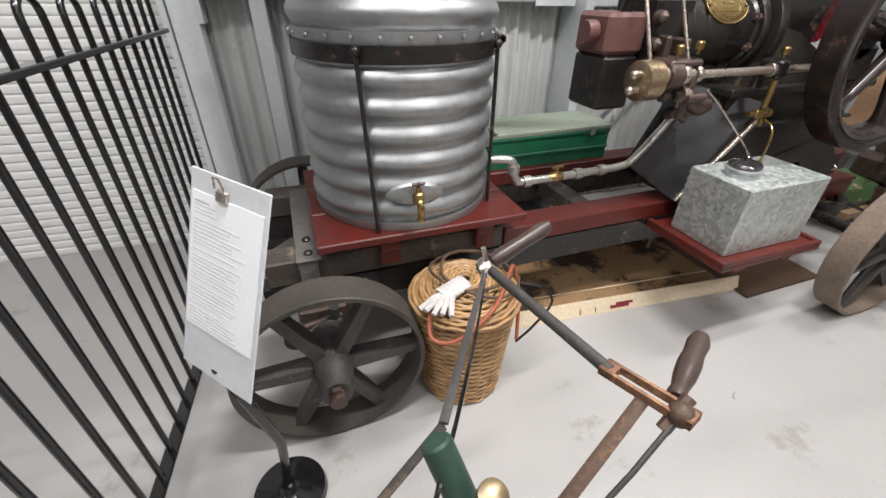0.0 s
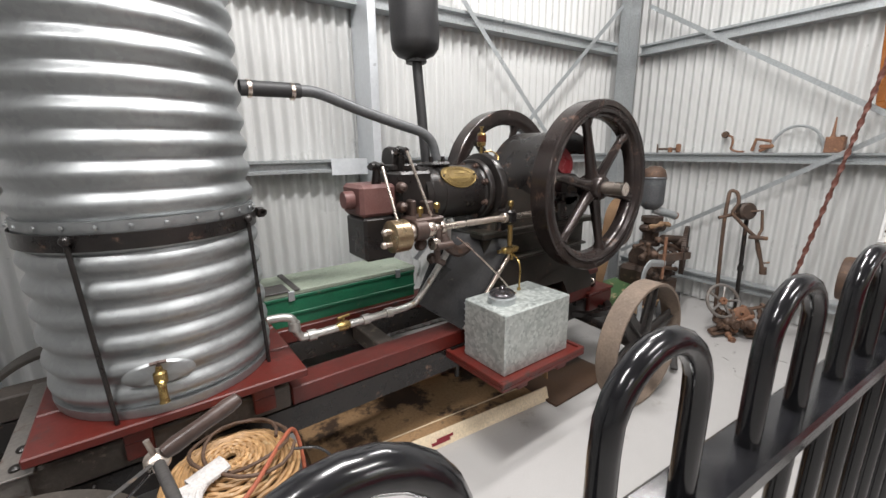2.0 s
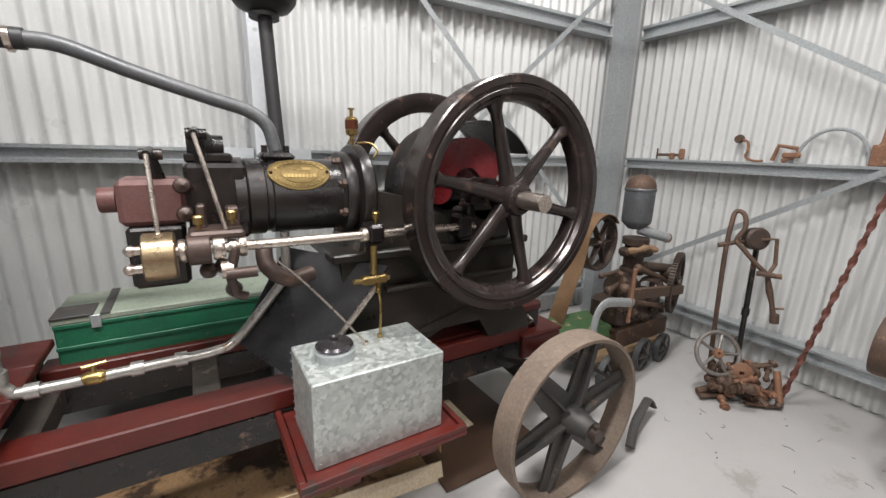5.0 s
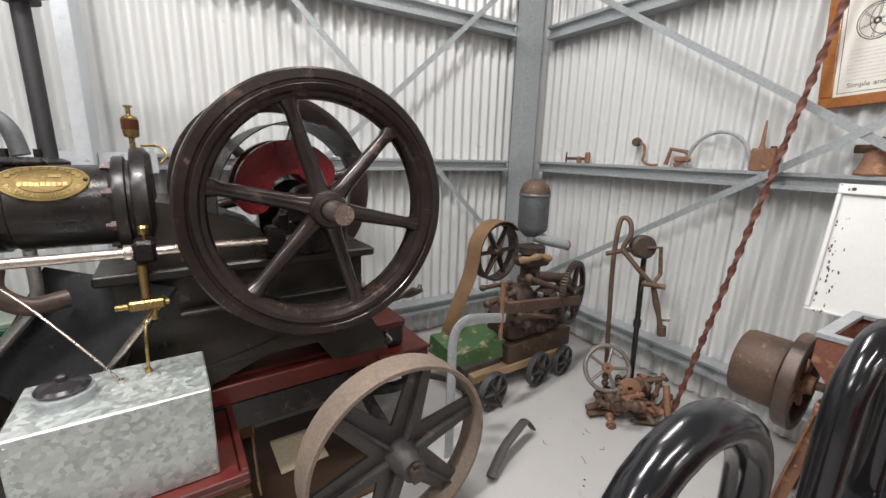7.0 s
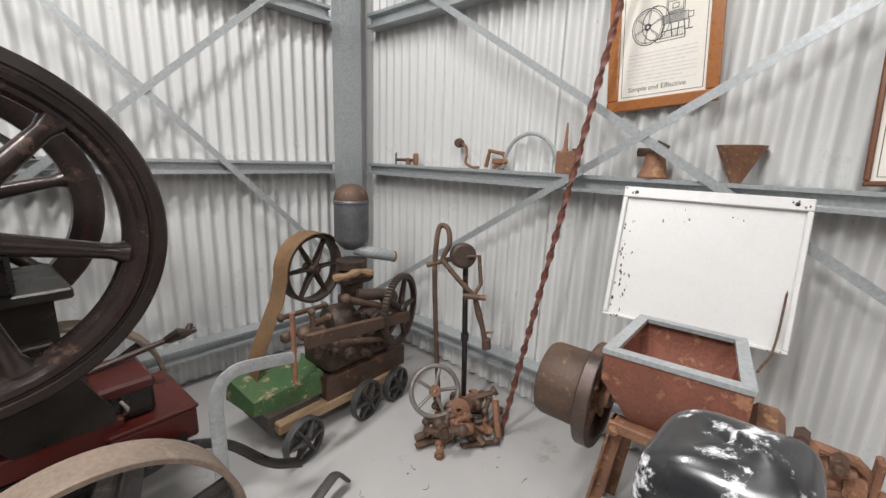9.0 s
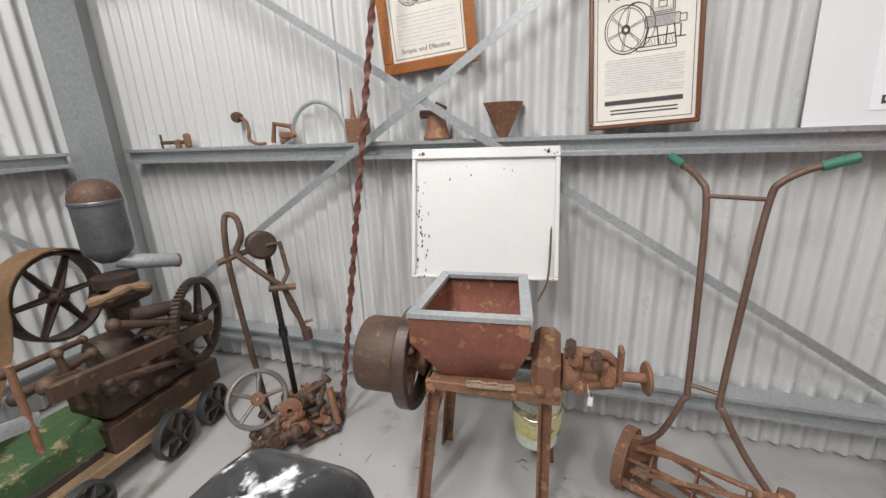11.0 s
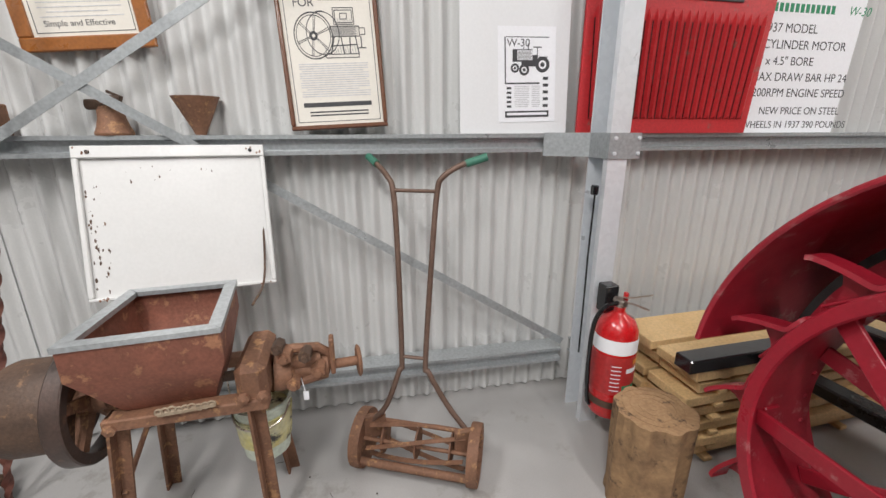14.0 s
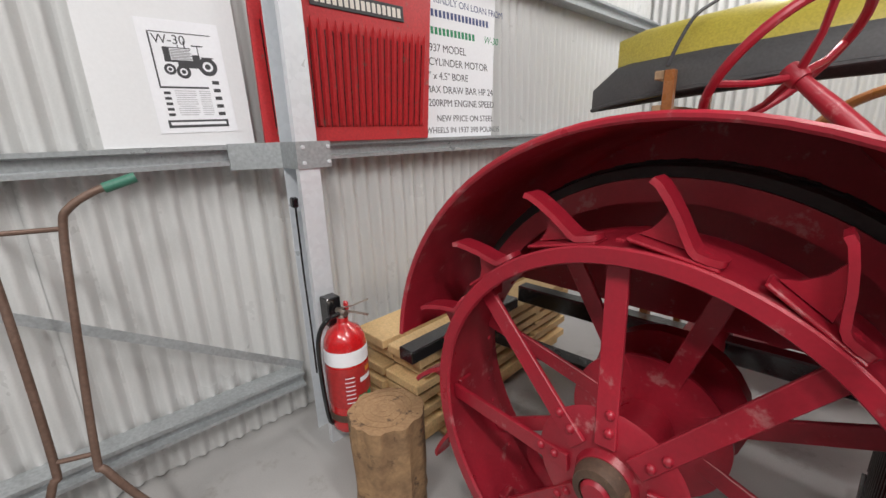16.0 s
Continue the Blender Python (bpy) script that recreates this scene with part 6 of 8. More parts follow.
part("tag_string", Geo().tube([(-0.52, -2.68, 0.575), (-0.53, -2.69, 0.53)], 0.0015, 6).box((-0.533, -2.70, 0.50), (-0.531, -2.684, 0.53)), PAPER, mill)
part("lid_stay", Geo().tube(smooth_path([(-0.10, -2.555, 1.02), (-0.20, -2.55, 0.8), (-0.30, -2.52, 0.74)]), 0.004, 6), RUST_DARK, mill)
LIDP = material("chipped_white_enamel", (0.70, 0.70, 0.69), 0.35, 0, (0.63, 0.63, 0.615), 5, 90, 0.5, 0.03, -0.10, (0.22, 0.14, 0.09), 20, grainy=0.08)
a, b, c = Vector((-0.11, -2.013, 1.265)), Vector((-0.048, -2.576, 1.261)), Vector((-0.235, -2.022, 0.775))
ex, ey = (b - a).normalized(), (c - a).normalized()
ey = (ey - ex * ey.dot(ex)).normalized()
ez = ex.cross(ey)
if ez.x > 0:
    ez = -ez
LM = Matrix(((ex.x, ey.x, ez.x, a.x), (ex.y, ey.y, ez.y, a.y), (ex.z, ey.z, ez.z, a.z), (0, 0, 0, 1)))
lw, lh = (b - a).length, (c - a).length
lid = part("lid_panel", Geo().box((0.004, 0.004, -0.004), (lw - 0.004, lh - 0.004, 0.0), LM), LIDP, mill, "white enamelled sheet lid, chipped")
for lo, hi in (((0, 0, 0), (lw, 0.04, 0.016)), ((0, lh - 0.012, 0), (lw, lh, 0.014)), ((0, 0.04, 0), (0.016, lh - 0.012, 0.015)), ((lw - 0.016, 0.04, 0), (lw, lh - 0.012, 0.015))):
    part("lid_edge", Geo().box(lo, hi, LM, 0.003), LIDP, lid)
for x in (0.045, lw - 0.045):
    part("hinge_bolt", Geo().lathe([(0.007, 0), (0.006, 0.004), (0, 0.005)], LM @ Matrix.Translation((x, 0.02, 0.016)), 10), IRON, lid)
rnd = random.Random(21)
for k in range(44):
    px = 0.022 + 0.05 * rnd.random() ** 2 if k < 34 else rnd.uniform(0.1, lw - 0.03)
    py = rnd.uniform(0.25, 0.97) * lh if k < 34 else rnd.choice((0.06, 0.08, 0.10)) + rnd.uniform(0, 0.03)
    size = rnd.uniform(0.4, 1.0) ** 2 * 0.006
    part("paint_chip", Geo().prism([(px + rnd.uniform(0.3, 1.1) * size * math.cos(a), py + rnd.uniform(0.5, 2.2) * size * math.sin(a)) for a in (0.2, 1.3, 2.2, 3.4, 4.4, 5.3)], 0.0002, 0.0007, LM), RUST_DARK, lid)
for k in range(14):
    px = rnd.choice((0.02, 0.05, lw - 0.05, lw - 0.02)) + rnd.uniform(-0.012, 0.012)
    py = rnd.uniform(0.006, 0.036) if k < 8 else lh - rnd.uniform(0.002, 0.010)
    part("paint_chip", Geo().prism([(px + rnd.uniform(0.3, 1.2) * 0.004 * math.cos(a), py + rnd.uniform(0.5, 1.5) * 0.004 * math.sin(a)) for a in (0.2, 1.3, 2.2, 3.4, 4.4, 5.3)], 0.0155 if k < 8 else 0.0135, 0.0165 if k < 8 else 0.0145, LM), RUST, lid)
bucket = thing("plastic_bucket", (-0.40, -2.545, 0.22), "pale green and yellow plastic bucket hung under the mill", "bucket")
part("bucket_body", Geo().lathe([(0, 0), (0.074, 0), (0.092, 0.19), (0.097, 0.19), (0.097, 0.20), (0.088, 0.20), (0.07, 0.006), (0, 0.006)], Matrix.Translation((-0.40, -2.53, 0.245)), 32), material("bucket_plastic", (0.62, 0.70, 0.60), 0.4, 0, (0.7, 0.72, 0.62), 4, 90, 0.6, 0.03), bucket)
part("bucket_label", Geo().lathe([(0.0835, 0.05), (0.0945, 0.16)], Matrix.Translation((-0.40, -2.53, 0.245)), 40), material("yellow_label", (0.62, 0.55, 0.16), 0.5, 0, (0.7, 0.72, 0.62), 9, 60, 0.9, 0.0, 0.3, (0.05, 0.05, 0.05), 14), bucket)
part("bucket_handle", Geo().tube(smooth_path([(-0.40, -2.435, 0.44), (-0.47, -2.46, 0.40), (-0.50, -2.53, 0.385), (-0.47, -2.60, 0.40), (-0.40, -2.625, 0.44)]), 0.003, 6), STEEL, bucket)
part("hanging_wire", Geo().rod((-0.40, -2.435, 0.43), (-0.40, -2.435, 0.56), 0.003, 6), STEEL, bucket)

# ---- reel mower against the side wall ----
mower = thing("reel_mower", (-0.4, -3.05, 0), "rusty push reel mower with a tall tube handle", "lawn mower")
TUBE = material("brown_tube", (0.14, 0.085, 0.062), 0.5, 0.3, (0.2, 0.13, 0.1), 10, 90, 0.7, 0.1)
WL, WR = Vector((-0.285, -2.865, 0.115)), Vector((-0.485, -3.27, 0.115))
axm = (WR - WL).normalized()
nm = Vector((axm.y, -axm.x, 0))
for c, dr in ((WL, -axm), (WR, axm)):
    m = along(c, dr)
    part("wheel", Geo().lathe([(0, -0.012), (0.10, -0.012), (0.115, -0.018), (0.117, 0.0), (0.115, 0.022), (0.10, 0.018), (0.09, 0.008), (0.03, 0.008), (0.022, 0.022), (0, 0.024)], m, 40), RUST, mower)
part("side_plate", Geo().box((-0.012, -0.05, 0.0), (0.012, 0.06, 0.10), along(WL + axm * 0.03 + Vector((0, 0, 0.01)), (0, 0, 1)), 0.004), RUST, mower)
part("side_plate", Geo().box((-0.012, -0.05, 0.0), (0.012, 0.06, 0.10), along(WR - axm * 0.03 + Vector((0, 0, 0.01)), (0, 0, 1)), 0.004), RUST, mower)
for off, z, r in ((0.07, 0.06, 0.016), (-0.03, 0.185, 0.009), (0.03, 0.135, 0.008)):
    part("cross_bar", Geo().rod(WL + nm * off + Vector((0, 0, z - 0.115)), WR + nm * off + Vector((0, 0, z - 0.115)), r, 12), RUST, mower)
for i in range(5):
    g = Geo()
    p0 = []
    for k in range(13):
        t = k / 12
        a = 2 * math.pi * (i / 5 + 0.22 * t)
        p = WL + axm * 0.035 + (WR - WL - axm * 0.07) * t
        p0.append(p + nm * (0.068 * math.cos(a)) + Vector((0, 0, 0.01 + 0.068 * math.sin(a))))
    part("reel_blade", g.tube(p0, 0.006, 6, flat=(0.013, 0.0025)), RUST, mower)
for t in (0.2, 0.5, 0.8):
    c = WL + (WR - WL) * t
    part("reel_spider", Geo().lathe([(0.012, -0.003), (0.06, -0.003), (0.06, 0.003), (0.012, 0.003)], along(c + Vector((0, 0, 0.01)), axm), 10, True), RUST, mower)
HL = [(-0.30, -2.90, 0.20), (-0.33, -2.955, 0.28), (-0.325, -3.01, 0.42), (-0.31, -3.025, 0.47), (-0.25, -3.03, 0.9), (-0.225, -3.025, 1.10), (-0.20, -3.01, 1.15), (-0.13, -2.985, 1.185), (-0.07, -2.965, 1.205)]
HR = [(-0.46, -3.25, 0.20), (-0.41, -3.18, 0.30), (-0.365, -3.12, 0.42), (-0.35, -3.11, 0.47), (-0.29, -3.155, 0.9), (-0.265, -3.18, 1.10), (-0.265, -3.20, 1.15), (-0.275, -3.26, 1.19), (-0.285, -3.33, 1.212)]
for pts in (HL, HR):
    part("handle_tube", Geo().tube(smooth_path(pts, 5), 0.0105, 12), TUBE, mower)
    e = Vector(pts[-1])
    q = (e - Vector(pts[-2])).normalized()
    part("grip", Geo().rod(e - q * 0.05, e + q * 0.03, 0.0145, 14), material("green_grip", (0.05, 0.19, 0.13), 0.5, 0, (0.04, 0.14, 0.1), 10, 90, 0.5, 0.05), mower, "green rubber grip")
part("handle_bar", Geo().rod((-0.227, -3.025, 1.105), (-0.265, -3.18, 1.10), 0.007, 10), TUBE, mower)
part("handle_bar", Geo().rod((-0.31, -3.025, 0.475), (-0.35, -3.11, 0.475), 0.007, 10), TUBE, mower)


# ---- things on the wall girt ----
GZ = 1.2975


def text_part(words, size, m, mat, parent, shear=0.0, name="lettering"):
    cu = bpy.data.curves.new(name, "FONT")
    cu.body, cu.size, cu.shear, cu.extrude = words, size, shear, 0.0004
    tmp = bpy.data.objects.new(name, cu)
    me = bpy.data.meshes.new_from_object(tmp)
    bpy.data.objects.remove(tmp)
    me.materials.clear()
    me.materials.append(mat)
    me.transform(m)
    return tagged(part(name, me, mat, parent), "", "", "", "stuff")


# faces of flat wall things: x to the right as seen from the room, y up, z out of the wall
def face(lx, ly, lz, lean=0.0, roll=0.0):
    return ROOM @ Matrix.Translation((lx, ly, lz)) @ Matrix(((0, 0, -1, 0), (-1, 0, 0, 0), (0, 1, 0, 0), (0, 0, 0, 1))) @ pose(0, 0, 0, lean, 0, roll)


def picture(ly, z, w, h, fw, frame_mat, paper, lx, lean, roll, label):
    p = thing("framed_poster", face(lx, ly, z).translation, label, "picture frame", "framed posters")
    m = face(lx, ly, z, lean, roll)
    part("backing", Geo().box((fw * 0.5, fw * 0.5, 0), (w - fw * 0.5, h - fw * 0.5, 0.008), m), paper, p)
    for lo, hi in (((0, 0, 0), (w, fw, 0.02)), ((0, h - fw, 0), (w, h, 0.02)), ((0, fw, 0), (fw, h - fw, 0.02)), ((w - fw, fw, 0), (w, h - fw, 0.02))):
        part("frame_rail", Geo().box(lo, hi, m, 0.004), frame_mat, p)
    i = fw + 0.012
    g = Geo()
    for lo, hi in (((i, i, 0.0082), (w - i, i + 0.0022, 0.0088)), ((i, h - i, 0.0082), (w - i, h - i + 0.0022, 0.0088)), ((i, i, 0.0082), (i + 0.0022, h - i, 0.0088)), ((w - i, i, 0.0082), (w - i + 0.0022, h - i, 0.0088))):
        g.box(lo, hi, m)
    part("border_line", g, INK, p)
    return p, m


def print_rows(p, m, x0, x1, y0, y1, n, seed, h=0.0028, mat=None, z=0.0082):
    rnd = random.Random(seed)
    g = Geo()
    for i in range(n):
        y = y1 - (y1 - y0) * i / max(1, n - 1)
        e = rnd.uniform(0.0, 0.25) * (x1 - x0) if i % 4 == 3 else 0.0
        g.box((x0 + e * 0.5, y, z), (x1 - e, y + h, z + 0.0006), m)
    return tagged(part("printed_text", g, mat or INK_GREY, p), "", "", "", "stuff")


def engine_drawing(p, m, cx, cy, s, z=0.0084):
    """A printed engraving of a horizontal engine: two flywheels, hopper, barrel, base and trestle."""
    def stroke(g, a, b, w):
        a, b = Vector((*a, 0)) * s, Vector((*b, 0)) * s
        d = b - a
        g.box((0, -w * s / 2, 0), (d.length, w * s / 2, 0.0005), m @ Matrix.Translation((cx + a.x, cy + a.y, z)) @ pose(0, 0, 0, 0, 0, math.degrees(math.atan2(d.y, d.x))))

    def ring(g, x, y, r, t, squash=1.0):
        g.lathe([(s * r, 0), (s * (r - t), 0), (s * (r - t), 0.0006), (s * r, 0.0006)], m @ Matrix.Translation((cx + x * s, cy + y * s, z)) @ Matrix.Diagonal((squash, 1, 1, 1)), 40, True)

    g = Geo()
    ring(g, 0, 0, 1.0, 0.05, 0.86)
    ring(g, 0, 0, 0.88, 0.03, 0.86)
    ring(g, 0.42, 0.10, 0.92, 0.04, 0.80)
    ring(g, 0, 0, 0.20, 0.12, 0.9)
    for i in range(6):
        a = radians(60 * i + 20)
        for o in (-0.05, 0.05):
            stroke(g, (0.16 * math.cos(a + o * 3), 0.17 * math.sin(a + o * 3)), (0.74 * math.cos(a + o), 0.87 * math.sin(a + o)), 0.025)
    for x0, y0, x1, y1 in ((0.95, 0.45, 1.85, 1.15), (1.02, 0.52, 1.78, 1.05), (0.75, -0.05, 2.05, 0.38), (2.05, 0.02, 2.30, 0.30), (0.45, -0.95, 1.95, -0.80), (1.25, 0.68, 1.55, 0.92)):
        for a, b in (((x0, y0), (x1, y0)), ((x1, y0), (x1, y1)), ((x1, y1), (x0, y1)), ((x0, y1), (x0, y0))):
            stroke(g, a, b, 0.035)
    for a, b in (((0.9, -0.05), (0.7, -0.8)), ((1.2, -0.05), (1.3, -0.8)), ((1.85, -0.02), (1.95, -0.8)), ((0.75, -0.45), (1.9, -0.40)), ((1.6, -0.1), (1.55, -0.8)), ((2.1, -0.05), (2.1, -0.55)), ((1.95, -0.55), (2.3, -0.55)), ((0.2, 1.0), (0.5, 1.02)), ((0.15, -0.98), (0.5, -0.82))):
        stroke(g, a, b, 0.05)
    part("engraving", g, INK, p)
    g = Geo()
    for i in range(9):
        y = 0.0 + 0.042 * i
        stroke(g, (0.78 + 0.02 * (i % 3), y), (2.0 - 0.1 * (i % 2), y), 0.018)
    for i in range(8):
        stroke(g, (1.06 + 0.09 * i, 0.54), (1.06 + 0.09 * i, 0.66 + 0.04 * (i % 3)), 0.02)
    for i in range(14):
        stroke(g, (0.5 + 0.11 * i, -0.78), (0.45 + 0.11 * i, -0.45 - 0.06 * (i % 3)), 0.02)
    part("engraving_shade", g, INK_MID, p)


INK_MID = material("mid_ink", (0.22, 0.22, 0.23), 0.7, 0, (0.28, 0.28, 0.28), 10, 80, 0.4, 0.0)
ORANGE_WOOD = material("orange_varnish", (0.34, 0.125, 0.03), 0.3, 0, (0.26, 0.085, 0.02), 9, 100, 0.7, 0.05, coat=0.3)
BROWN_WOOD = material("brown_varnish", (0.16, 0.062, 0.028), 0.35, 0, (0.11, 0.04, 0.02), 9, 100, 0.7, 0.05)
p, m = picture(-1.80, 1.565, 0.415, 0.56, 0.045, ORANGE_WOOD, PAPER_WARM, -0.03, 0, 4.5, "poster of an engine in an orange varnished timber frame")
engine_drawing(p, m, 0.15, 0.32, 0.07)
print_rows(p, m, 0.08, 0.335, 0.105, 0.22, 9, 5)
text_part("Simple and Effective", 0.027, m @ Matrix.Translation((0.085, 0.077, 0.0083)), INK, p)
print_rows(p, m, 0.10, 0.315, 0.435, 0.47, 3, 6, 0.006, INK)
p, m = picture(-2.645, GZ + 0.012, 0.365, 0.52, 0.016, BROWN_WOOD, PAPER_WARM, -0.075, -5, 3.0, "engine advertisement in a thin brown timber frame")
engine_drawing(p, m, 0.122, 0.335, 0.082)
print_rows(p, m, 0.055, 0.31, 0.12, 0.235, 15, 7, 0.0035)
g = Geo().box((0.055, 0.083, 0.0083), (0.31, 0.099, 0.009), m)
part("trader_name", g, INK, p)
print_rows(p, m, 0.075, 0.295, 0.05, 0.062, 2, 9, 0.005, INK)
text_part("FOR", 0.04, m @ Matrix.Translation((0.06, 0.435, 0.0083)), INK, p)
print_rows(p, m, 0.15, 0.31, 0.445, 0.455, 1, 9, 0.02, INK)

board = thing("display_board", face(-0.06, -3.30, GZ).translation, "plain white display board resting on the wall girt", "board")
BM = face(-0.075, -3.305, GZ, -4)
part("board_panel", Geo().box((0, 0, 0), (0.47, 0.95, 0.006), BM, 0.001), material("white_board", (0.78, 0.79, 0.80), 0.5, 0, (0.72, 0.73, 0.74), 2, 90, 0.4, 0.02, grainy=0.06), board)
poster = thing("tractor_poster", face(-0.08, -3.47, 1.36).translation, "black and white tractor advertisement in a clear sleeve", "poster")
m = BM @ Matrix.Translation((0.165, 0.045, 0.007)) @ pose(0, 0, 0, 0, 0, 1.5)
part("sheet", Geo().box((0, 0, 0), (0.25, 0.37, 0.0012), m), PAPER, poster)
for lo, hi in (((0.028, 0.1565, 0.0013), (0.033, 0.33, 0.0019)), ((0.028, 0.150, 0.0013), (0.18, 0.156, 0.0019)), ((0.034, 0.328, 0.0013), (0.22, 0.331, 0.0019)), ((0.028, 0.018, 0.0013), (0.222, 0.044, 0.0019))):
    part("border_rule", Geo().box(lo, hi, m), INK, poster)
text_part("W-30", 0.042, m @ Matrix.Translation((0.038, 0.294, 0.0014)), INK, poster)
part("brand_bar", Geo().box((0.036, 0.027, 0.002), (0.214, 0.037, 0.0024), m), PAPER, poster)
g = Geo()
for cx, cy, r in ((0.192, 0.225, 0.031), (0.112, 0.205, 0.022), (0.072, 0.212, 0.018)):
    g.lathe([(r, 0), (r * 0.55, 0), (r * 0.55, 0.0006), (r, 0.0006)], m @ Matrix.Translation((cx, cy, 0.0014)), 28, True).lathe([(0, 0), (r * 0.3, 0), (r * 0.3, 0.0006), (0, 0.0006)], m @ Matrix.Translation((cx, cy, 0.0014)), 14)
g.box((0.062, 0.236, 0.0013), (0.082, 0.284, 0.0018), m).box((0.082, 0.236, 0.0013), (0.15, 0.243, 0.0018), m).box((0.10, 0.218, 0.0013), (0.175, 0.236, 0.0018), m).box((0.148, 0.236, 0.0013), (0.172, 0.262, 0.0018), m)
for lo, hi in (((0.082, 0.281), (0.148, 0.284)), ((0.128, 0.284), (0.132, 0.305)), ((0.168, 0.262), (0.171, 0.292)), ((0.152, 0.290), (0.188, 0.294)), ((0.108, 0.284), (0.111, 0.292)), ((0.176, 0.252), (0.215, 0.256))):
    g.box((*lo, 0.0013), (*hi, 0.0018), m)
part("tractor_print", g, INK, poster)
g = Geo()
for k in range(7):
    g.box((0.084, 0.2455 + 0.005 * k, 0.0013), (0.147 - 0.004 * (k % 2), 0.248 + 0.005 * k, 0.0018), m)
part("tractor_print_shade", g, INK_MID, poster)
print_rows(poster, m, 0.07, 0.135, 0.06, 0.14, 12, 3, 0.003, INK_GREY, 0.0013)
print_rows(poster, m, 0.145, 0.182, 0.06, 0.14, 12, 4, 0.003, INK_GREY, 0.0013)
for i in range(5):
    part("small_print", Geo().box((0.036, 0.058 + i * 0.018, 0.0013), (0.056, 0.067 + i * 0.018, 0.0018), m), INK, poster)
    part("small_print", Geo().box((0.195, 0.058 + i * 0.027, 0.0013), (0.218, 0.07 + i * 0.027, 0.0018), m), INK, poster)

grille = thing("tractor_grille", face(-0.1, -3.75, GZ).translation, "red painted louvred tractor radiator grille standing on the girt", "tractor grille")
RED = material("tractor_red", (0.37, 0.015, 0.031), 0.36, 0, (0.26, 0.011, 0.024), 5, 110, 0.8, 0.06, 0.09, (0.40, 0.115, 0.12), 12, grainy=0.25)
RED_GRILLE = material("grille_red", (0.52, 0.03, 0.035), 0.45, 0, (0.44, 0.022, 0.028), 6, 110, 0.7, 0.06, 0.05, (0.25, 0.1, 0.08), 14)
m = face(-0.115, -3.80, GZ, -3)
part("plate", Geo().add([(0, 0, 0), (0.84, 0, 0), (0.93, 0.72, 0), (0.02, 0.72, 0), (0, 0, 0.012), (0.84, 0, 0.012), (0.93, 0.72, 0.012), (0.02, 0.72, 0.012)], [(3, 2, 1, 0), (4, 5, 6, 7), (0, 1, 5, 4), (1, 2, 6, 5), (2, 3, 7, 6), (3, 0, 4, 7)], m), RED_GRILLE, grille)
for i in range(22):
    x = 0.055 + i * 0.035
    dx = 0.0045 * i
    g = Geo()
    v = [(x, 0.06, 0.0125), (x + 0.025, 0.06, 0.0125), (x + 0.025 + dx * 0.6, 0.45, 0.0125), (x + 0.012 + dx * 0.7, 0.50, 0.0125), (x + dx * 0.6, 0.45, 0.0125), (x + 0.004, 0.07, 0.030), (x + 0.004 + dx * 0.6, 0.45, 0.030)]
    g.add(v, [(0, 5, 6, 4), (5, 1, 2, 6), (0, 1, 5), (6, 2, 3), (4, 6, 3)], m)
    part("louvre", g, RED_GRILLE, grille)
    part("louvre_gap", Geo().add([(x - 0.006, 0.06, 0.0128), (x - 0.001, 0.06, 0.0128), (x - 0.001 + dx * 0.6, 0.45, 0.0128), (x - 0.006 + dx * 0.6, 0.45, 0.0128), (x - 0.006, 0.06, 0.0122), (x - 0.001, 0.06, 0.0122), (x - 0.001 + dx * 0.6, 0.45, 0.0122), (x - 0.006 + dx * 0.6, 0.45, 0.0122)], [(0, 1, 2, 3), (0, 4, 5, 1), (1, 5, 6, 2), (2, 6, 7, 3), (3, 7, 4, 0), (7, 6, 5, 4)], m), IRON, grille)
badge = part("badge", Geo().box((0.26, 0.535, 0.0125), (0.74, 0.605, 0.018), m, 0.003), INK, grille, "black name badge with cream lettering shapes")
for i in range(16):
    part("badge_letter", Geo().box((0.28 + i * 0.028, 0.55, 0.0185), (0.299 + i * 0.028, 0.59, 0.0195), m), PAPER_WARM, badge)

sign = thing("information_sign", face(-0.08, -4.5, GZ).translation, "white printed information sign standing on the girt", "sign")
m = face(-0.06, -4.46, GZ, -3)
part("panel", Geo().add([(0, 0, 0), (0.76, 0, 0), (0.86, 0.9, 0), (0, 0.9, 0), (0, 0, 0.005), (0.76, 0, 0.005), (0.86, 0.9, 0.005), (0, 0.9, 0.005)], [(3, 2, 1, 0), (4, 5, 6, 7), (0, 1, 5, 4), (1, 2, 6, 5), (2, 3, 7, 6), (3, 0, 4, 7)], m), PAPER, sign)
BLUE_INK = material("blue_ink", (0.05, 0.075, 0.2), 0.6, 0, (0.07, 0.1, 0.22), 9, 80, 0.4, 0)
GREEN_INK = material("green_ink", (0.02, 0.25, 0.11), 0.6, 0, (0.03, 0.3, 0.14), 9, 80, 0.4, 0)
T = lambda x, y: m @ Matrix.Translation((x + 0.07, y, 0.0052))  # noqa: E731
for words, x, y, s in (("WHEELS IN 1937 390 POUNDS", 0.155, 0.022, 0.046), ("NEW PRICE ON STEEL", 0.24, 0.085, 0.048), ("1200RPM ENGINE SPEED", 0.16, 0.165, 0.053), ("MAX DRAW BAR HP 24", 0.17, 0.235, 0.053), ('7" x 4.5" BORE', 0.175, 0.305, 0.053), ("4 CYLINDER MOTOR", 0.165, 0.375, 0.055), ("1937 MODEL", 0.19, 0.445, 0.055)):
    text_part(words, s, T(x, y), INK, sign)
text_part("KINDLY ON LOAN FROM", 0.05, T(0.27, 0.685, ), BLUE_INK, sign)
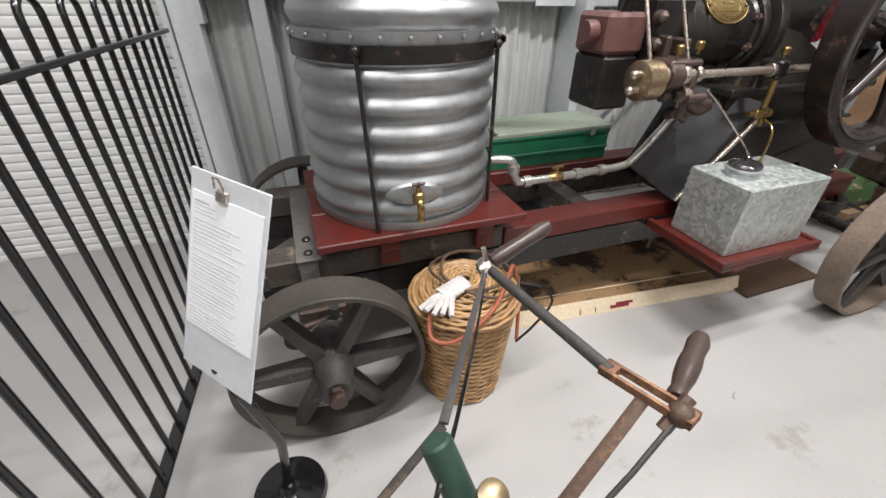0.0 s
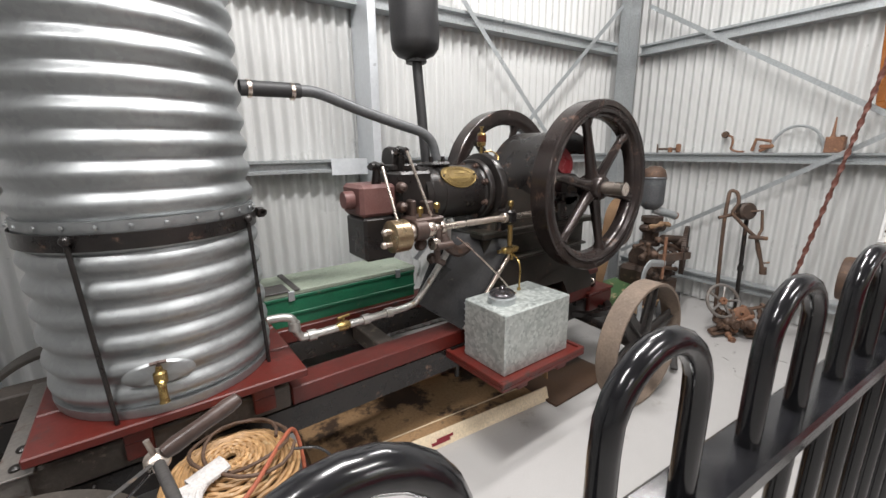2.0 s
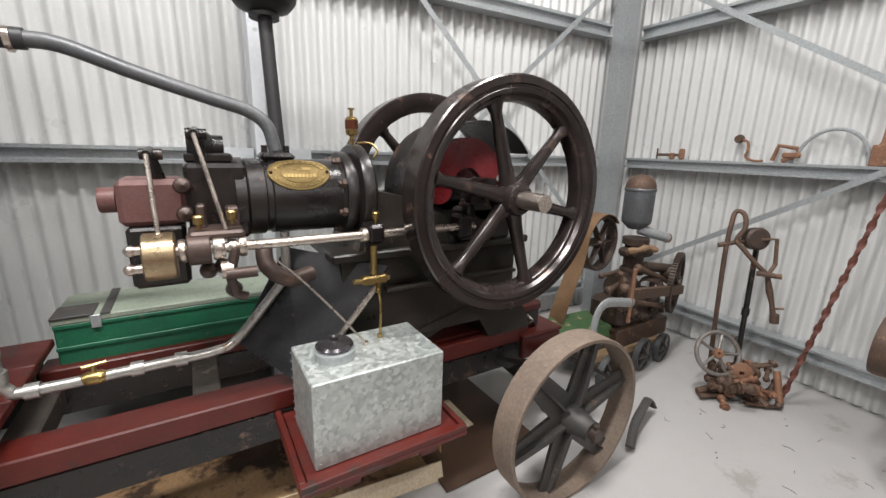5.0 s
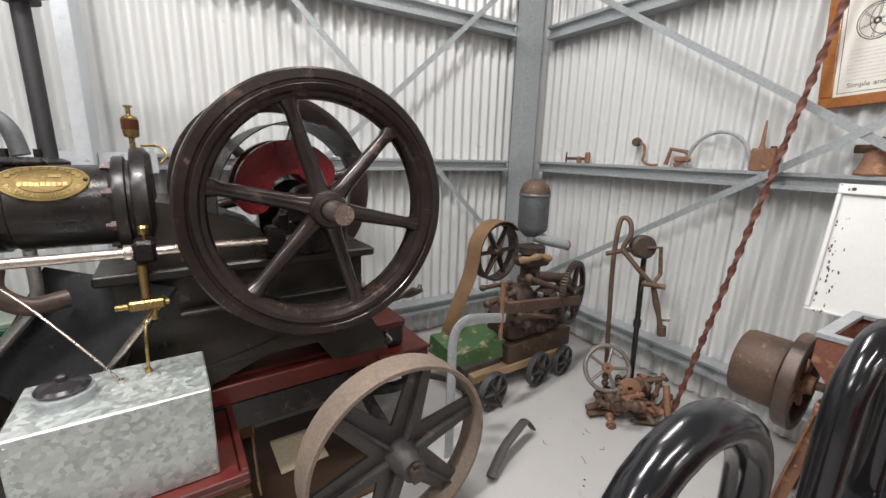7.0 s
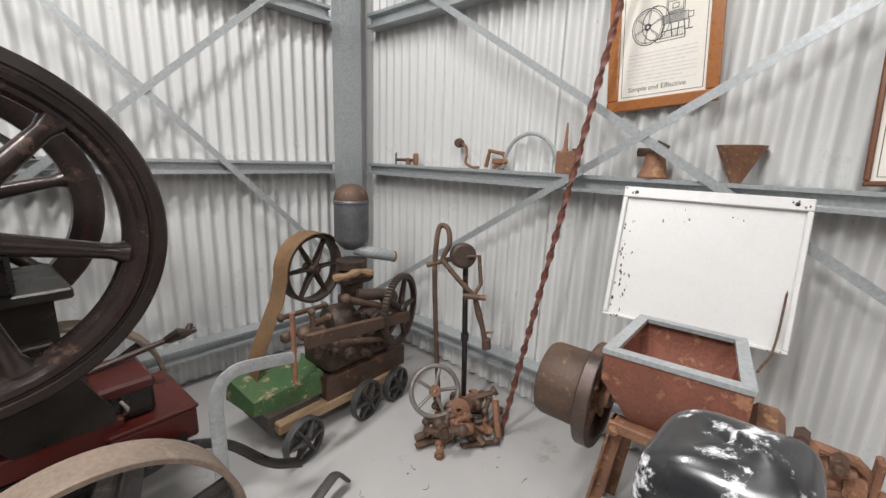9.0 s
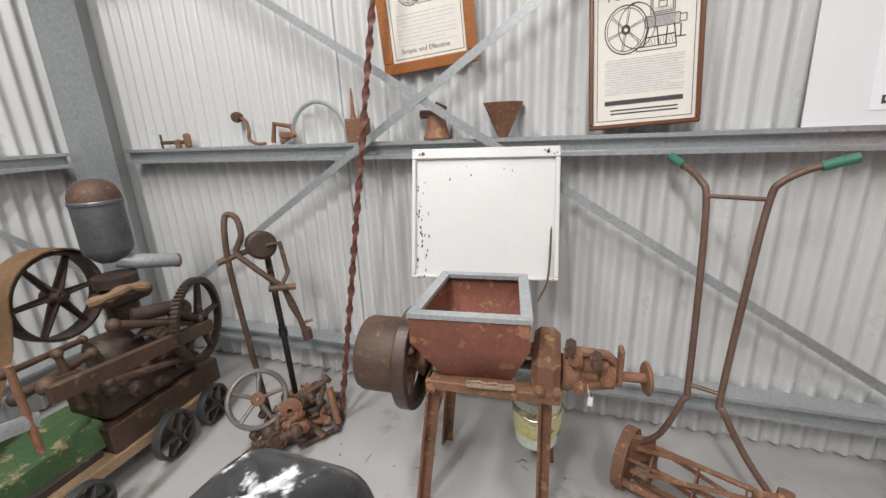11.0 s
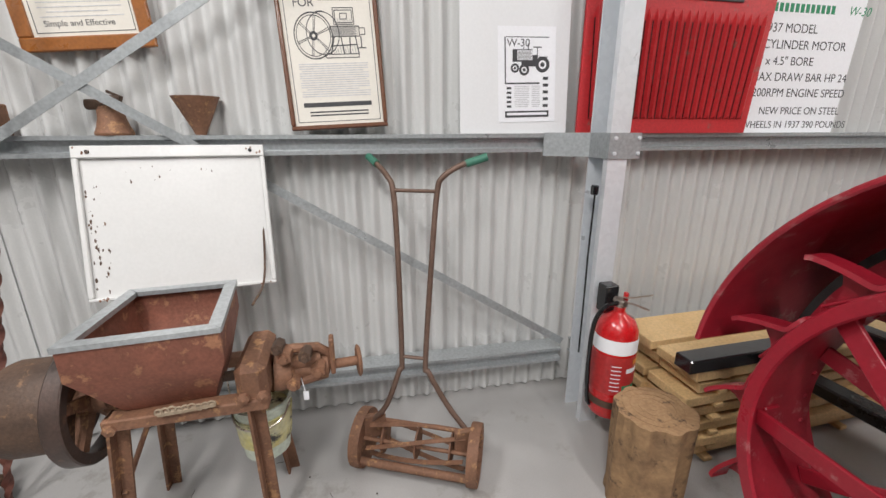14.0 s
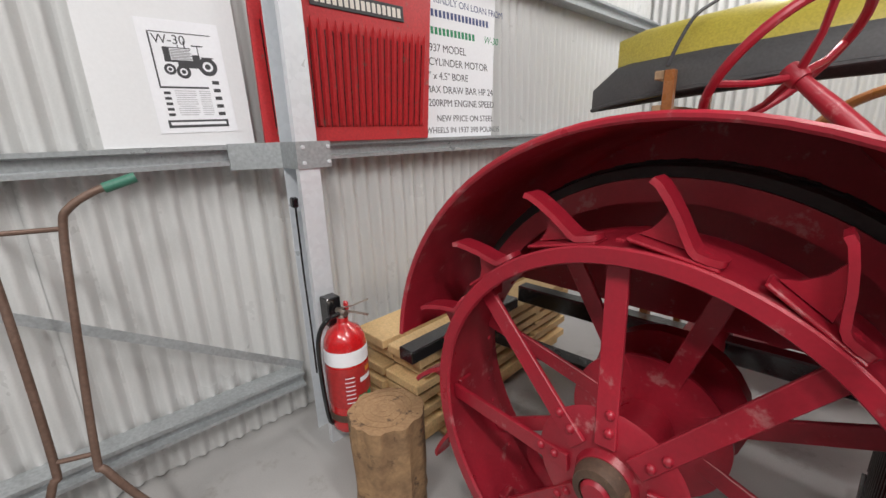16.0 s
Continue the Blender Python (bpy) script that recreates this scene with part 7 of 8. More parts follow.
text_part("W-30", 0.055, T(0.655, 0.53), GREEN_INK, sign, 0.3)
text_part("TRACTOR", 0.055, T(0.35, 0.755), GREEN_INK, sign, 0.2)
for i in range(15):
    part("brand_letter", Geo().box((0.22 + 0.029 * i, 0.53, 0.0052), (0.24 + 0.029 * i, 0.566, 0.0058), m), GREEN_INK, sign)
for i in range(20):
    part("name_letter", Geo().box((0.20 + 0.029 * i, 0.617, 0.0052), (0.219 + 0.029 * i, 0.652, 0.0058), m), BLUE_INK, sign)


def shelf(name, ly, label, category):
    return thing(name, (ROOM @ Vector((-0.06, ly, GZ)))[:], label, category), ROOM @ Matrix.Translation((-0.06, ly, GZ)) @ Matrix(((0, -1, 0, 0), (-1, 0, 0, 0), (0, 0, 1, 0), (0, 0, 0, 1)))


# in the shelf pose x runs along the girt towards the far end and y towards the room
t, m = shelf("rusty_screw_clamp", -0.42, "rusty bench screw clamp lying on the girt", "clamp")
part("screw", Geo().rod((0, 0, 0.03), (0.20, 0, 0.03), 0.010, 10, m).rod((0.0, 0, 0), (0.0, 0, 0.075), 0.006, 8, m), RUST_DARK, t)
part("jaw", Geo().box((0.17, -0.015, 0), (0.21, 0.015, 0.075), m, 0.01).box((0.10, -0.012, 0), (0.14, 0.012, 0.045), m, 0.008), RUST, t)
t, m = shelf("crank_handle", -0.97, "rusty bent crank handle standing on the girt", "crank handle")
part("bent_rod", Geo().tube(smooth_path([(-0.0, 0, 0.14), (0.05, 0, 0.12), (0.06, 0, 0.07), (0.055, 0, 0.03), (0.10, 0, 0.008), (0.15, 0, 0.008)]), 0.008, 8, m=m), RUST, t)
part("knob", Geo().lathe([(0, -0.02), (0.022, -0.02), (0.028, 0), (0.022, 0.02), (0, 0.02)], m @ Matrix.Translation((0, 0, 0.14)) @ pose(0, 0, 0, 90), 16), RUST_DARK, t)
t, m = shelf("rusty_bracket", -1.17, "rusty folded iron bracket on the girt", "bracket")
part("bracket", Geo().tube([(0.0, 0, 0.012), (0.02, 0, 0.10), (0.11, 0, 0.085), (0.13, 0, 0.05), (0.05, 0, 0.012)], 0.012, 8, m=m).box((0.05, -0.02, 0.03), (0.13, 0.02, 0.06), m, 0.006), RUST, t)
t, m = shelf("hose_hoop", -1.44, "grey bent pipe hoop standing on the girt", "pipe hoop")
part("hoop", Geo().tube([(0.155 * math.cos(math.pi * i / 20) * -1, 0.0, 0.012 + 0.175 * math.sin(math.pi * i / 20)) for i in range(21)], 0.010, 8, m=m), GALV_DULL, t)
t, m = shelf("oil_can", -1.65, "rusty square oil can with a long spout", "oil can")
part("can", Geo().box((-0.05, -0.03, 0), (0.05, 0.03, 0.105), m, 0.004), RUST, t)
part("spout", Geo().lathe([(0, 0), (0.016, 0), (0.010, 0.02), (0.006, 0.10), (0.003, 0.13), (0, 0.13)], m @ Matrix.Translation((-0.02, 0, 0.104)), 12), RUST, t)
part("cap", Geo().lathe([(0, 0), (0.014, 0), (0.014, 0.012), (0, 0.013)], m @ Matrix.Translation((0.03, 0, 0.104)), 12), RUST_DARK, t)
t, m = shelf("blow_lamp", -2.03, "rusty bell-shaped blow lamp on the girt", "blow lamp")
part("bell_body", Geo().lathe([(0, 0), (0.058, 0), (0.06, 0.008), (0.05, 0.03), (0.042, 0.06), (0.04, 0.085), (0.03, 0.10), (0, 0.105)], m, 28), RUST, t)
part("burner", Geo().rod((-0.07, 0, 0.105), (0.0, 0, 0.105), 0.018, 12, m).rod((-0.02, 0, 0.10), (-0.02, 0, 0.14), 0.008, 8, m).rod((0.0, 0, 0.125), (0.04, 0, 0.125), 0.012, 10, m).tube([(0.03, 0, 0.09), (0.045, 0, 0.13), (0.0, 0, 0.15)], 0.005, 6, m=m), RUST_DARK, t)
t, m = shelf("rusty_funnel", -2.315, "conical rusty funnel set on the girt", "funnel")
part("cone", Geo().lathe([(0.018, 0), (0.026, 0.02), (0.075, 0.125), (0.08, 0.135), (0.076, 0.135), (0.022, 0.022), (0.014, 0.0)], m, 36, True), RUST, t)

# bracket plate and bolts at the side column, power lead and box
structure("girt_bracket", Geo().add([(-0.114, POSTY + 0.17, 1.205), (-0.2, POSTY + 0.005, 1.205), (-0.2, POSTY + 0.005, 1.302), (-0.114, POSTY + 0.17, 1.302), (-0.118, POSTY + 0.168, 1.205), (-0.204, POSTY + 0.003, 1.205), (-0.204, POSTY + 0.003, 1.302), (-0.118, POSTY + 0.168, 1.302)], [(0, 1, 2, 3), (7, 6, 5, 4), (0, 4, 5, 1), (1, 5, 6, 2), (2, 6, 7, 3), (3, 7, 4, 0)], ROOM).box((-0.339, POSTY + 0.001, 1.205), (-0.19, POSTY + 0.005, 1.302), ROOM).box((-0.341, POSTY - 0.13, 1.205), (-0.336, POSTY + 0.005, 1.302), ROOM), GALV_DULL, "flat galvanised girt bracket bolted to the column", "bracket")
for ly, lz in ((POSTY - 0.02, 1.225), (POSTY - 0.02, 1.282), (POSTY - 0.12, 1.225), (POSTY - 0.12, 1.282)):
    structure("bracket_bolt", Geo().lathe([(0.008, 0), (0.008, 0.005), (0, 0.006)], along(ROOM @ Vector((-0.341, ly, lz)), (-1, 0, 0)), 6), GALV, "zinc bolt", "bolt")
lead = thing("power_lead", (ROOM @ Vector((-0.30, POSTY + 0.01, 1.1)))[:], "black power lead hanging down the column", "cable")
part("plug", Geo().box((-0.31, POSTY + 0.006, 1.06), (-0.28, POSTY + 0.03, 1.10), ROOM, 0.005), BLACK_PAINT, lead)
part("cable", Geo().tube([(-0.295, POSTY + 0.015, 1.06), (-0.29, POSTY + 0.015, 0.8), (-0.295, POSTY + 0.015, 0.55), (-0.30, POSTY + 0.018, 0.35)], 0.004, 8, m=ROOM), BLACK_PAINT, lead)
RZ = -0.345
ext = thing("fire_extinguisher", (-0.43, -3.915, 0.16), "red fire extinguisher with a black hose hung on the column", "fire extinguisher")
EXT_RED = material("extinguisher_red", (0.55, 0.012, 0.015), 0.22, 0, (0.48, 0.01, 0.012), 5, 90, 0.4, 0.0, coat=0.5)
EC = Matrix.Translation((-0.425, -3.885, 0.165))
part("cylinder", Geo().lathe([(0, 0), (0.075, 0), (0.083, 0.012), (0.084, 0.03), (0.084, 0.36), (0.08, 0.39), (0.062, 0.425), (0.03, 0.445), (0.022, 0.455), (0.022, 0.475), (0, 0.475)], EC, 40), EXT_RED, ext)
part("white_band", Geo().lathe([(0.0842, 0.30), (0.0846, 0.30), (0.0846, 0.36), (0.0842, 0.36)], EC, 40, True), PAPER, ext, "white band")
part("label", Geo().lathe([(0.0843, 0.12), (0.0847, 0.12), (0.0847, 0.29), (0.0843, 0.29)], EC, 40, True), material("label_red", (0.42, 0.03, 0.03), 0.4, 0, (0.5, 0.02, 0.02), 8, 60, 0.5, 0.0), ext)
part("bracket_band", Geo().lathe([(0.0844, 0.055), (0.0866, 0.055), (0.0866, 0.085), (0.0844, 0.085)], EC, 40, True), RUST_DARK, ext)


def around(a0, a1, z0, z1, r=0.0849):
    g = Geo()
    n = 6
    for i in range(n + 1):
        a = radians(a0 + (a1 - a0) * i / n)
        g.v += [tuple(EC @ Vector((r * math.cos(a), r * math.sin(a), z))) for z in (z0, z1)] + [tuple(EC @ Vector(((r - 0.0006) * math.cos(a), (r - 0.0006) * math.sin(a), z))) for z in (z0, z1)]
    for i in range(n):
        q = 4 * i
        g.f += [(q, q + 4, q + 5, q + 1), (q + 1, q + 5, q + 7, q + 3), (q, q + 2, q + 6, q + 4)]
    return g


part("green_symbol", around(172, 196, 0.125, 0.165), GREEN_INK, ext)
part("green_symbol", around(200, 222, 0.125, 0.165), GREEN_INK, ext)
part("flame_symbol", around(200, 225, 0.255, 0.275), material("flame_orange", (0.7, 0.28, 0.04), 0.5), ext)
part("word_bar", around(180, 222, 0.22, 0.24), PAPER, ext)
for i in range(7):
    part("print_line", around(140, 165, 0.14 + 0.018 * i, 0.144 + 0.018 * i), PAPER, ext)
part("valve_head", Geo().rod((0, 0, 0.47), (0, 0, 0.505), 0.02, 14, EC).rod((-0.03, 0, 0.495), (0.03, 0, 0.495), 0.012, 10, EC), STEEL, ext)
part("lever", Geo().tube([(0.02, 0, 0.505), (-0.04, -0.02, 0.525), (-0.095, -0.06, 0.555)], 0.006, 8, m=EC, flat=(0.009, 0.003)).tube([(0.02, 0, 0.495), (-0.04, -0.03, 0.497), (-0.09, -0.06, 0.49)], 0.006, 8, m=EC, flat=(0.009, 0.003)), STEEL, ext, "bright steel squeeze levers")
part("pull_tag", Geo().box((-0.015, -0.025, 0.50), (0.005, -0.012, 0.535), EC, 0.003), EXT_RED, ext)
part("hose", Geo().tube(smooth_path([(-0.01, 0.02, 0.495), (-0.02, 0.08, 0.49), (-0.01, 0.115, 0.42), (0.0, 0.115, 0.25), (0.0, 0.105, 0.08), (0.0, 0.09, 0.04)]), 0.009, 10, m=EC), BLACK_PAINT, ext, "black rubber hose")
part("wall_hook", Geo().box((0.05, -0.03, 0.42), (0.11, 0.03, 0.54), EC, 0.004), BLACK_PAINT, ext)
part("base_bracket", Geo().box((0.06, -0.03, 0.0), (0.115, 0.03, 0.14), EC, 0.004), BLACK_PAINT, ext)

# ---- log, planks ----
log = thing("log_stump", (-0.70, -3.85, 0), "upright sawn hardwood log with split bark", "log")
BARK = material("log_bark", (0.36, 0.22, 0.11), 0.8, 0, (0.17, 0.10, 0.055), 11, 60, 0.9, 0.6, 0.16, (0.10, 0.06, 0.035), 14)
SAWN = material("sawn_end", (0.40, 0.25, 0.13), 0.7, 0, (0.28, 0.165, 0.085), 16, 90, 0.8, 0.25, 0.1, (0.12, 0.07, 0.04), 14)
g = Geo()
ns, nz = 56, 10
noise.seed_set(4)
for k in range(nz + 1):
    z = 0.375 * k / nz
    for j in range(ns):
        a = 2 * math.pi * j / ns
        r = 0.128 + 0.014 * noise.noise((1.6 * math.cos(a), 1.6 * math.sin(a), z * 1.5)) + 0.007 * noise.noise((7 * math.cos(a), 7 * math.sin(a), z * 4)) + 0.004 * math.sin(9 * a + 2 * z) + (0.004 if k == 0 else 0)
        g.v.append((-0.70 + r * math.cos(a), -3.86 + r * math.sin(a), z))
for k in range(nz):
    for j in range(ns):
        g.f.append((k * ns + j, k * ns + (j + 1) % ns, (k + 1) * ns + (j + 1) % ns, (k + 1) * ns + j))
top = [g.v[nz * ns + j] for j in range(ns)]
part("bark", g, BARK, log)
g2 = Geo()
g2.v = [(-0.70 + (x + 0.70) * 0.985, -3.86 + (y + 3.86) * 0.985, 0.3755) for x, y, z in top] + [(-0.70, -3.86, 0.377)] + top
g2.f = [(j, (j + 1) % ns, ns) for j in range(ns)] + [(ns + 1 + j, ns + 1 + (j + 1) % ns, (j + 1) % ns, j) for j in range(ns)]
part("sawn_top", g2, SAWN, log, "sawn end grain")
for i in range(4):
    q = 0.02 + 0.027 * i
    part("growth_ring", Geo().tube([(-0.695 + q * (1 + 0.05 * math.sin(3 * a)) * math.cos(a), -3.855 + q * math.sin(a), 0.3768) for a in [2 * math.pi * j / 28 for j in range(28)]], 0.0007, 4, True), BARK, log)
rnd = random.Random(5)
PINE = material("yellow_pine", (0.72, 0.50, 0.25), 0.55, 0, (0.60, 0.39, 0.17), 5, 110, 0.7, 0.08, per_object=0.15)
stack = thing("plank_stack", (-0.38, -4.4, 0), "loose stack of yellow pine planks on the floor", "timber stack")
for lvl in range(7):
    for j in range(2):
        x = -0.53 + 0.215 * j + rnd.uniform(-0.012, 0.012)
        y = -5.3 + rnd.uniform(-0.05, 0.05)
        z = 0.02 + lvl * 0.065
        e = -4.07 + rnd.uniform(-0.015, 0.015) - (0.04 if lvl == 5 else 0)
        part("plank", Geo().box((x - 0.104, y, z), (x + 0.104, e, z + 0.0405), pose(0, 0, 0, 0, 0, rnd.uniform(-0.3, 0.3)), 0.003), PINE, stack)
    for y in (-5.0, -4.25):
        part("spacer", Geo().box((-0.64, y, z - 0.018), (-0.20, y + 0.04, z), None, 0.002), PINE, stack)
lumber = thing("black_beam", (-0.62, -4.2, 0.4), "square black steel bar lying across the plank stack", "steel bar")
part("bar", Geo().box((-0.66, -4.75, 0.451), (-0.58, -4.03, 0.506), pose(0, 0, 0, 0, 0, 0), 0.005), BLACK_PAINT, lumber)

# ---- steel-wheeled tractor ----
tractor = thing("tractor", (-1.5, -4.4, 0), "dusty red vintage tractor on lugged steel wheels", "tractor")
TCX, TCY, TCZ, TR = -1.474, -3.888, 0.578, 0.512


def steel_wheel(y0, width, lugs):
    m = along((TCX, y0, TCZ), (0, -1, 0))
    R = TR
    wheel = part("rear_wheel", Geo().lathe([(R - 0.004, -width), (R, -width), (R, 0), (R + 0.004, 0.004), (R, 0.008), (R - 0.03, 0.008), (R - 0.034, 0.0), (R - 0.012, -0.012), (R - 0.012, -width)], along((TCX, y0, TCZ), (0, 1, 0)), 96, True), RED, tractor, "")
    c = Vector((TCX, 0, TCZ))
    for i in range(16):
        near = i % 2 == 0
        a = radians(41 + 22.5 * i)
        d, tan = Vector((math.cos(a), 0, math.sin(a))), Vector((-math.sin(a), 0, math.cos(a)))
        p0 = c + d * 0.085 + Vector((0, y0 + (0.022 if near else -0.225), 0))
        p1 = c + d * (R - 0.014) + Vector((0, y0 - (0.045 if near else 0.19), 0))
        ax_ = (p1 - p0).normalized()
        nz_ = ax_.cross(tan)
        q_ = Matrix(((ax_.x, tan.x, nz_.x, p0.x), (ax_.y, tan.y, nz_.y, p0.y), (ax_.z, tan.z, nz_.z, p0.z), (0, 0, 0, 1)))
        spoke = part("spoke", Geo().box((0, -0.023, -0.006), ((p1 - p0).length, 0.023, 0.006), q_, 0.002), RED, wheel)
        if near:
            for r_ in (0.035, 0.075):
                part("rivet", Geo().ball(q_ @ Vector((r_, 0.008, -0.006 if nz_.y < 0 else 0.006)), 0.011, 8), RED, spoke)
            part("spoke_foot", Geo().box((-0.02, -0.024, -0.05), (0.0, 0.024, 0.004), along(c + d * (R - 0.020) + Vector((0, y0 - 0.065, 0)), Vector((0, 1, 0)), 0), 0.003), RED, spoke)
    part("hub_plate", Geo().lathe([(0.03, 0), (0.155, 0), (0.165, 0.006), (0.155, 0.012), (0.07, 0.014), (0.062, 0.03), (0.03, 0.032)], along((TCX, y0 + 0.002, TCZ), (0, 1, 0)), 44, True), RED, wheel)
    part("hub_nut", Geo().lathe([(0.02, 0), (0.058, 0), (0.06, 0.02), (0.052, 0.045), (0.036, 0.05), (0.034, 0.03), (0.02, 0.03)], along((TCX, y0 + 0.022, TCZ), (0, 1, 0)), 28, True), RUST_DARK, wheel, "greasy hub ring")
    part("hub_cap", Geo().lathe([(0, 0.01), (0.033, 0.01), (0.033, 0.05), (0.026, 0.058), (0, 0.06)], along((TCX, y0 + 0.02, TCZ), (0, 1, 0)), 24), RED, wheel)
    part("hub_plate", Geo().lathe([(0.03, 0), (0.19, 0), (0.19, 0.01), (0.03, 0.01)], along((TCX, y0 - 0.225, TCZ), (0, 1, 0)), 44, True), RED, wheel)
    for i in range(lugs):
        a = radians(102.5) + 2 * math.pi * i / lugs
        d, tan = Vector((math.cos(a), 0, math.sin(a))), Vector((math.sin(a), 0, -math.cos(a)))
        yy = y0 - 0.042
        q = Vector((TCX, yy, TCZ)) + d * (R + 0.007)
        across = Vector((0, 1, 0))
        # bent strap: round bolted foot curling up to a square tip, with a rib behind it
        spine = [(-0.034, 0.0, 0.014), (-0.028, 0.0, 0.025), (-0.010, 0.0, 0.032), (0.012, 0.001, 0.032), (0.026, 0.009, 0.030), (0.040, 0.026, 0.029), (0.062, 0.054, 0.029), (0.088, 0.082, 0.030), (0.110, 0.102, 0.031), (0.122, 0.107, 0.031)]
        g = Geo()
        for k, (u_, h_, w_) in enumerate(spine):
            b_, e_ = spine[max(0, k - 1)], spine[min(len(spine) - 1, k + 1)]
            p = q + tan * u_ + d * h_
            n_ = (d * (e_[0] - b_[0]) - tan * (e_[1] - b_[1])).normalized() * 0.012
            g.v += [tuple(p + across * w_), tuple(p - across * w_), tuple(p - across * w_ * 0.92 + n_), tuple(p + across * w_ * 0.92 + n_)]
        for k in range(len(spine) - 1):
            for j in range(4):
                g.f.append((4 * k + j, 4 * k + (j + 1) % 4, 4 * k + 4 + (j + 1) % 4, 4 * k + 4 + j))
        e = 4 * (len(spine) - 1)
        g.f += [(3, 2, 1, 0), (e, e + 1, e + 2, e + 3)]
        lug = part("lug", g, RED, wheel, "", 50)
        tri = [q + tan * 0.03 + d * 0.002, q + tan * 0.12 + d * 0.002, q + tan * 0.10 + d * 0.02, q + tan * 0.086 + d * 0.05, q + tan * 0.085 + d * 0.085, q + tan * 0.045 + d * 0.035]
        g = Geo()
        g.v = [tuple(p - across * 0.008) for p in tri] + [tuple(p - across * 0.015) for p in tri]
        k = len(tri)
        g.f = [tuple(range(k)), tuple(range(2 * k - 1, k - 1, -1))] + [(j, k + j, k + (j + 1) % k, (j + 1) % k) for j in range(k)]
        part("lug_rib", g, RED, lug)
        frame_ = Matrix(((tan.x, 0, d.x, q.x), (0, 1, 0, q.y), (tan.z, 0, d.z, q.z), (0, 0, 0, 1)))
        part("lug_foot", Geo().box((-0.03, -0.032, -0.009), (0.13, 0.032, -0.001), frame_, 0.003), RED, lug)
        part("lug_bolt", Geo().lathe([(0.011, 0), (0.010, 0.006), (0, 0.009)], along(q + d * 0.006, d), 10), RED, lug)
    for i in range(40):
        a = 2 * math.pi * i / 40
        for yy in (y0 - 0.02, y0 - 0.21):
            part("rim_rivet", Geo().lathe([(0.008, 0), (0.006, 0.004), (0, 0.005)], along((TCX + (R - 0.012) * math.cos(a), yy, TCZ + (R - 0.012) * math.sin(a)), (-math.cos(a), 0, -math.sin(a))), 8), RED, wheel)
    return wheel


steel_wheel(TCY, 0.235, 15)
TYRE = material("tyre_rubber", (0.022, 0.022, 0.023), 0.8, 0, (0.045, 0.04, 0.038), 9, 90, 0.7, 0.2)
road = part("road_ring", Geo().lathe([(0.585, 0), (0.60, 0), (0.60, 0.10), (0.585, 0.10)], along((TCX, -4.25, 0.60), (0, 1, 0)), 90, True).lathe([(0.545, 0.096), (0.60, 0.096), (0.60, 0.106), (0.545, 0.106)], along((TCX, -4.25, 0.60), (0, 1, 0)), 90, True), RED, tractor)
part("rubber_band", Geo().lathe([(0.601, 0.0), (0.625, 0.002), (0.63, 0.02), (0.63, 0.09), (0.625, 0.108), (0.601, 0.11)], along((TCX, -4.26, 0.60), (0, 1, 0)), 90, True), TYRE, road, "black rubber road band")
for i in range(54):
    a = 2 * math.pi * i / 54
    part("tread", Geo().box((-0.012, -0.055, -0.002), (0.012, 0.055, 0.006), along((TCX + 0.63 * math.cos(a), -4.205, 0.60 + 0.63 * math.sin(a)), (math.cos(a), 0, math.sin(a))), 0.002), TYRE, road)
# fender: curved top sheet with a rolled edge, and its inner side plate
FX, FZ, FR = -1.505, 0.605, 0.722
arcpts = [(FX + FR * math.cos(radians(a)), FZ + FR * math.sin(radians(a))) for a in range(7, 176, 4)]
g = Geo()
k = len(arcpts)
for y, s in ((-3.885, 1.0), (-4.58, 1.0), (-3.885, 0.992), (-4.58, 0.992)):
    g.v += [(FX + (x - FX) * s, y, FZ + (z - FZ) * s) for x, z in arcpts]
for i in range(k - 1):
    g.f += [(i, i + 1, k + i + 1, k + i), (2 * k + i, 3 * k + i, 3 * k + i + 1, 2 * k + i + 1)]
g.f += [(0, k, 3 * k, 2 * k)]
part("fender_top", g, RED, tractor)
part("fender_edge", Geo().tube([(x, -3.885, z) for x, z in arcpts], 0.009, 8), RED, tractor)
g = Geo().prism([(x, z) for x, z in arcpts], 4.58, 4.59, Matrix(((1, 0, 0, 0), (0, 0, -1, 0), (0, 1, 0, 0), (0, 0, 0, 1))))
part("fender_side", g, RED, tractor)
part("axle_housing", Geo().rod((TCX, -3.95, TCZ), (TCX, -5.2, TCZ), 0.07, 20).rod((TCX, -4.25, TCZ), (TCX, -4.30, TCZ), 0.2, 24), RED, tractor)
part("frame_bar", Geo().box((-2.6, -4.75, 0.52), (-0.7, -4.68, 0.60), None, 0.006), BLACK_PAINT, tractor)
part("drawbar", Geo().box((-1.5, -4.62, 0.34), (-0.55, -4.54, 0.39), None, 0.006), IRON, tractor)
part("body", Geo().box((-3.6, -5.35, 0.55), (-1.5, -4.85, 1.15), None, 0.03), RED, tractor)
part("rear_wheel_far", Geo().lathe([(0.48, -0.12), (0.512, -0.12), (0.512, 0.12), (0.48, 0.12)], along((TCX, -6.0, TCZ), (0, 1, 0)), 60, True), RED, tractor)
for q in range(6):
    a = 2 * math.pi * q / 6
    part("far_spoke", Geo().tube([(TCX, -6.0, TCZ), (TCX + 0.49 * math.cos(a), -6.0, TCZ + 0.49 * math.sin(a))], 0.022, 6), RED, tractor)
part("far_axle", Geo().rod((TCX, -5.2, TCZ), (TCX, -6.0, TCZ), 0.06, 16), RED, tractor)
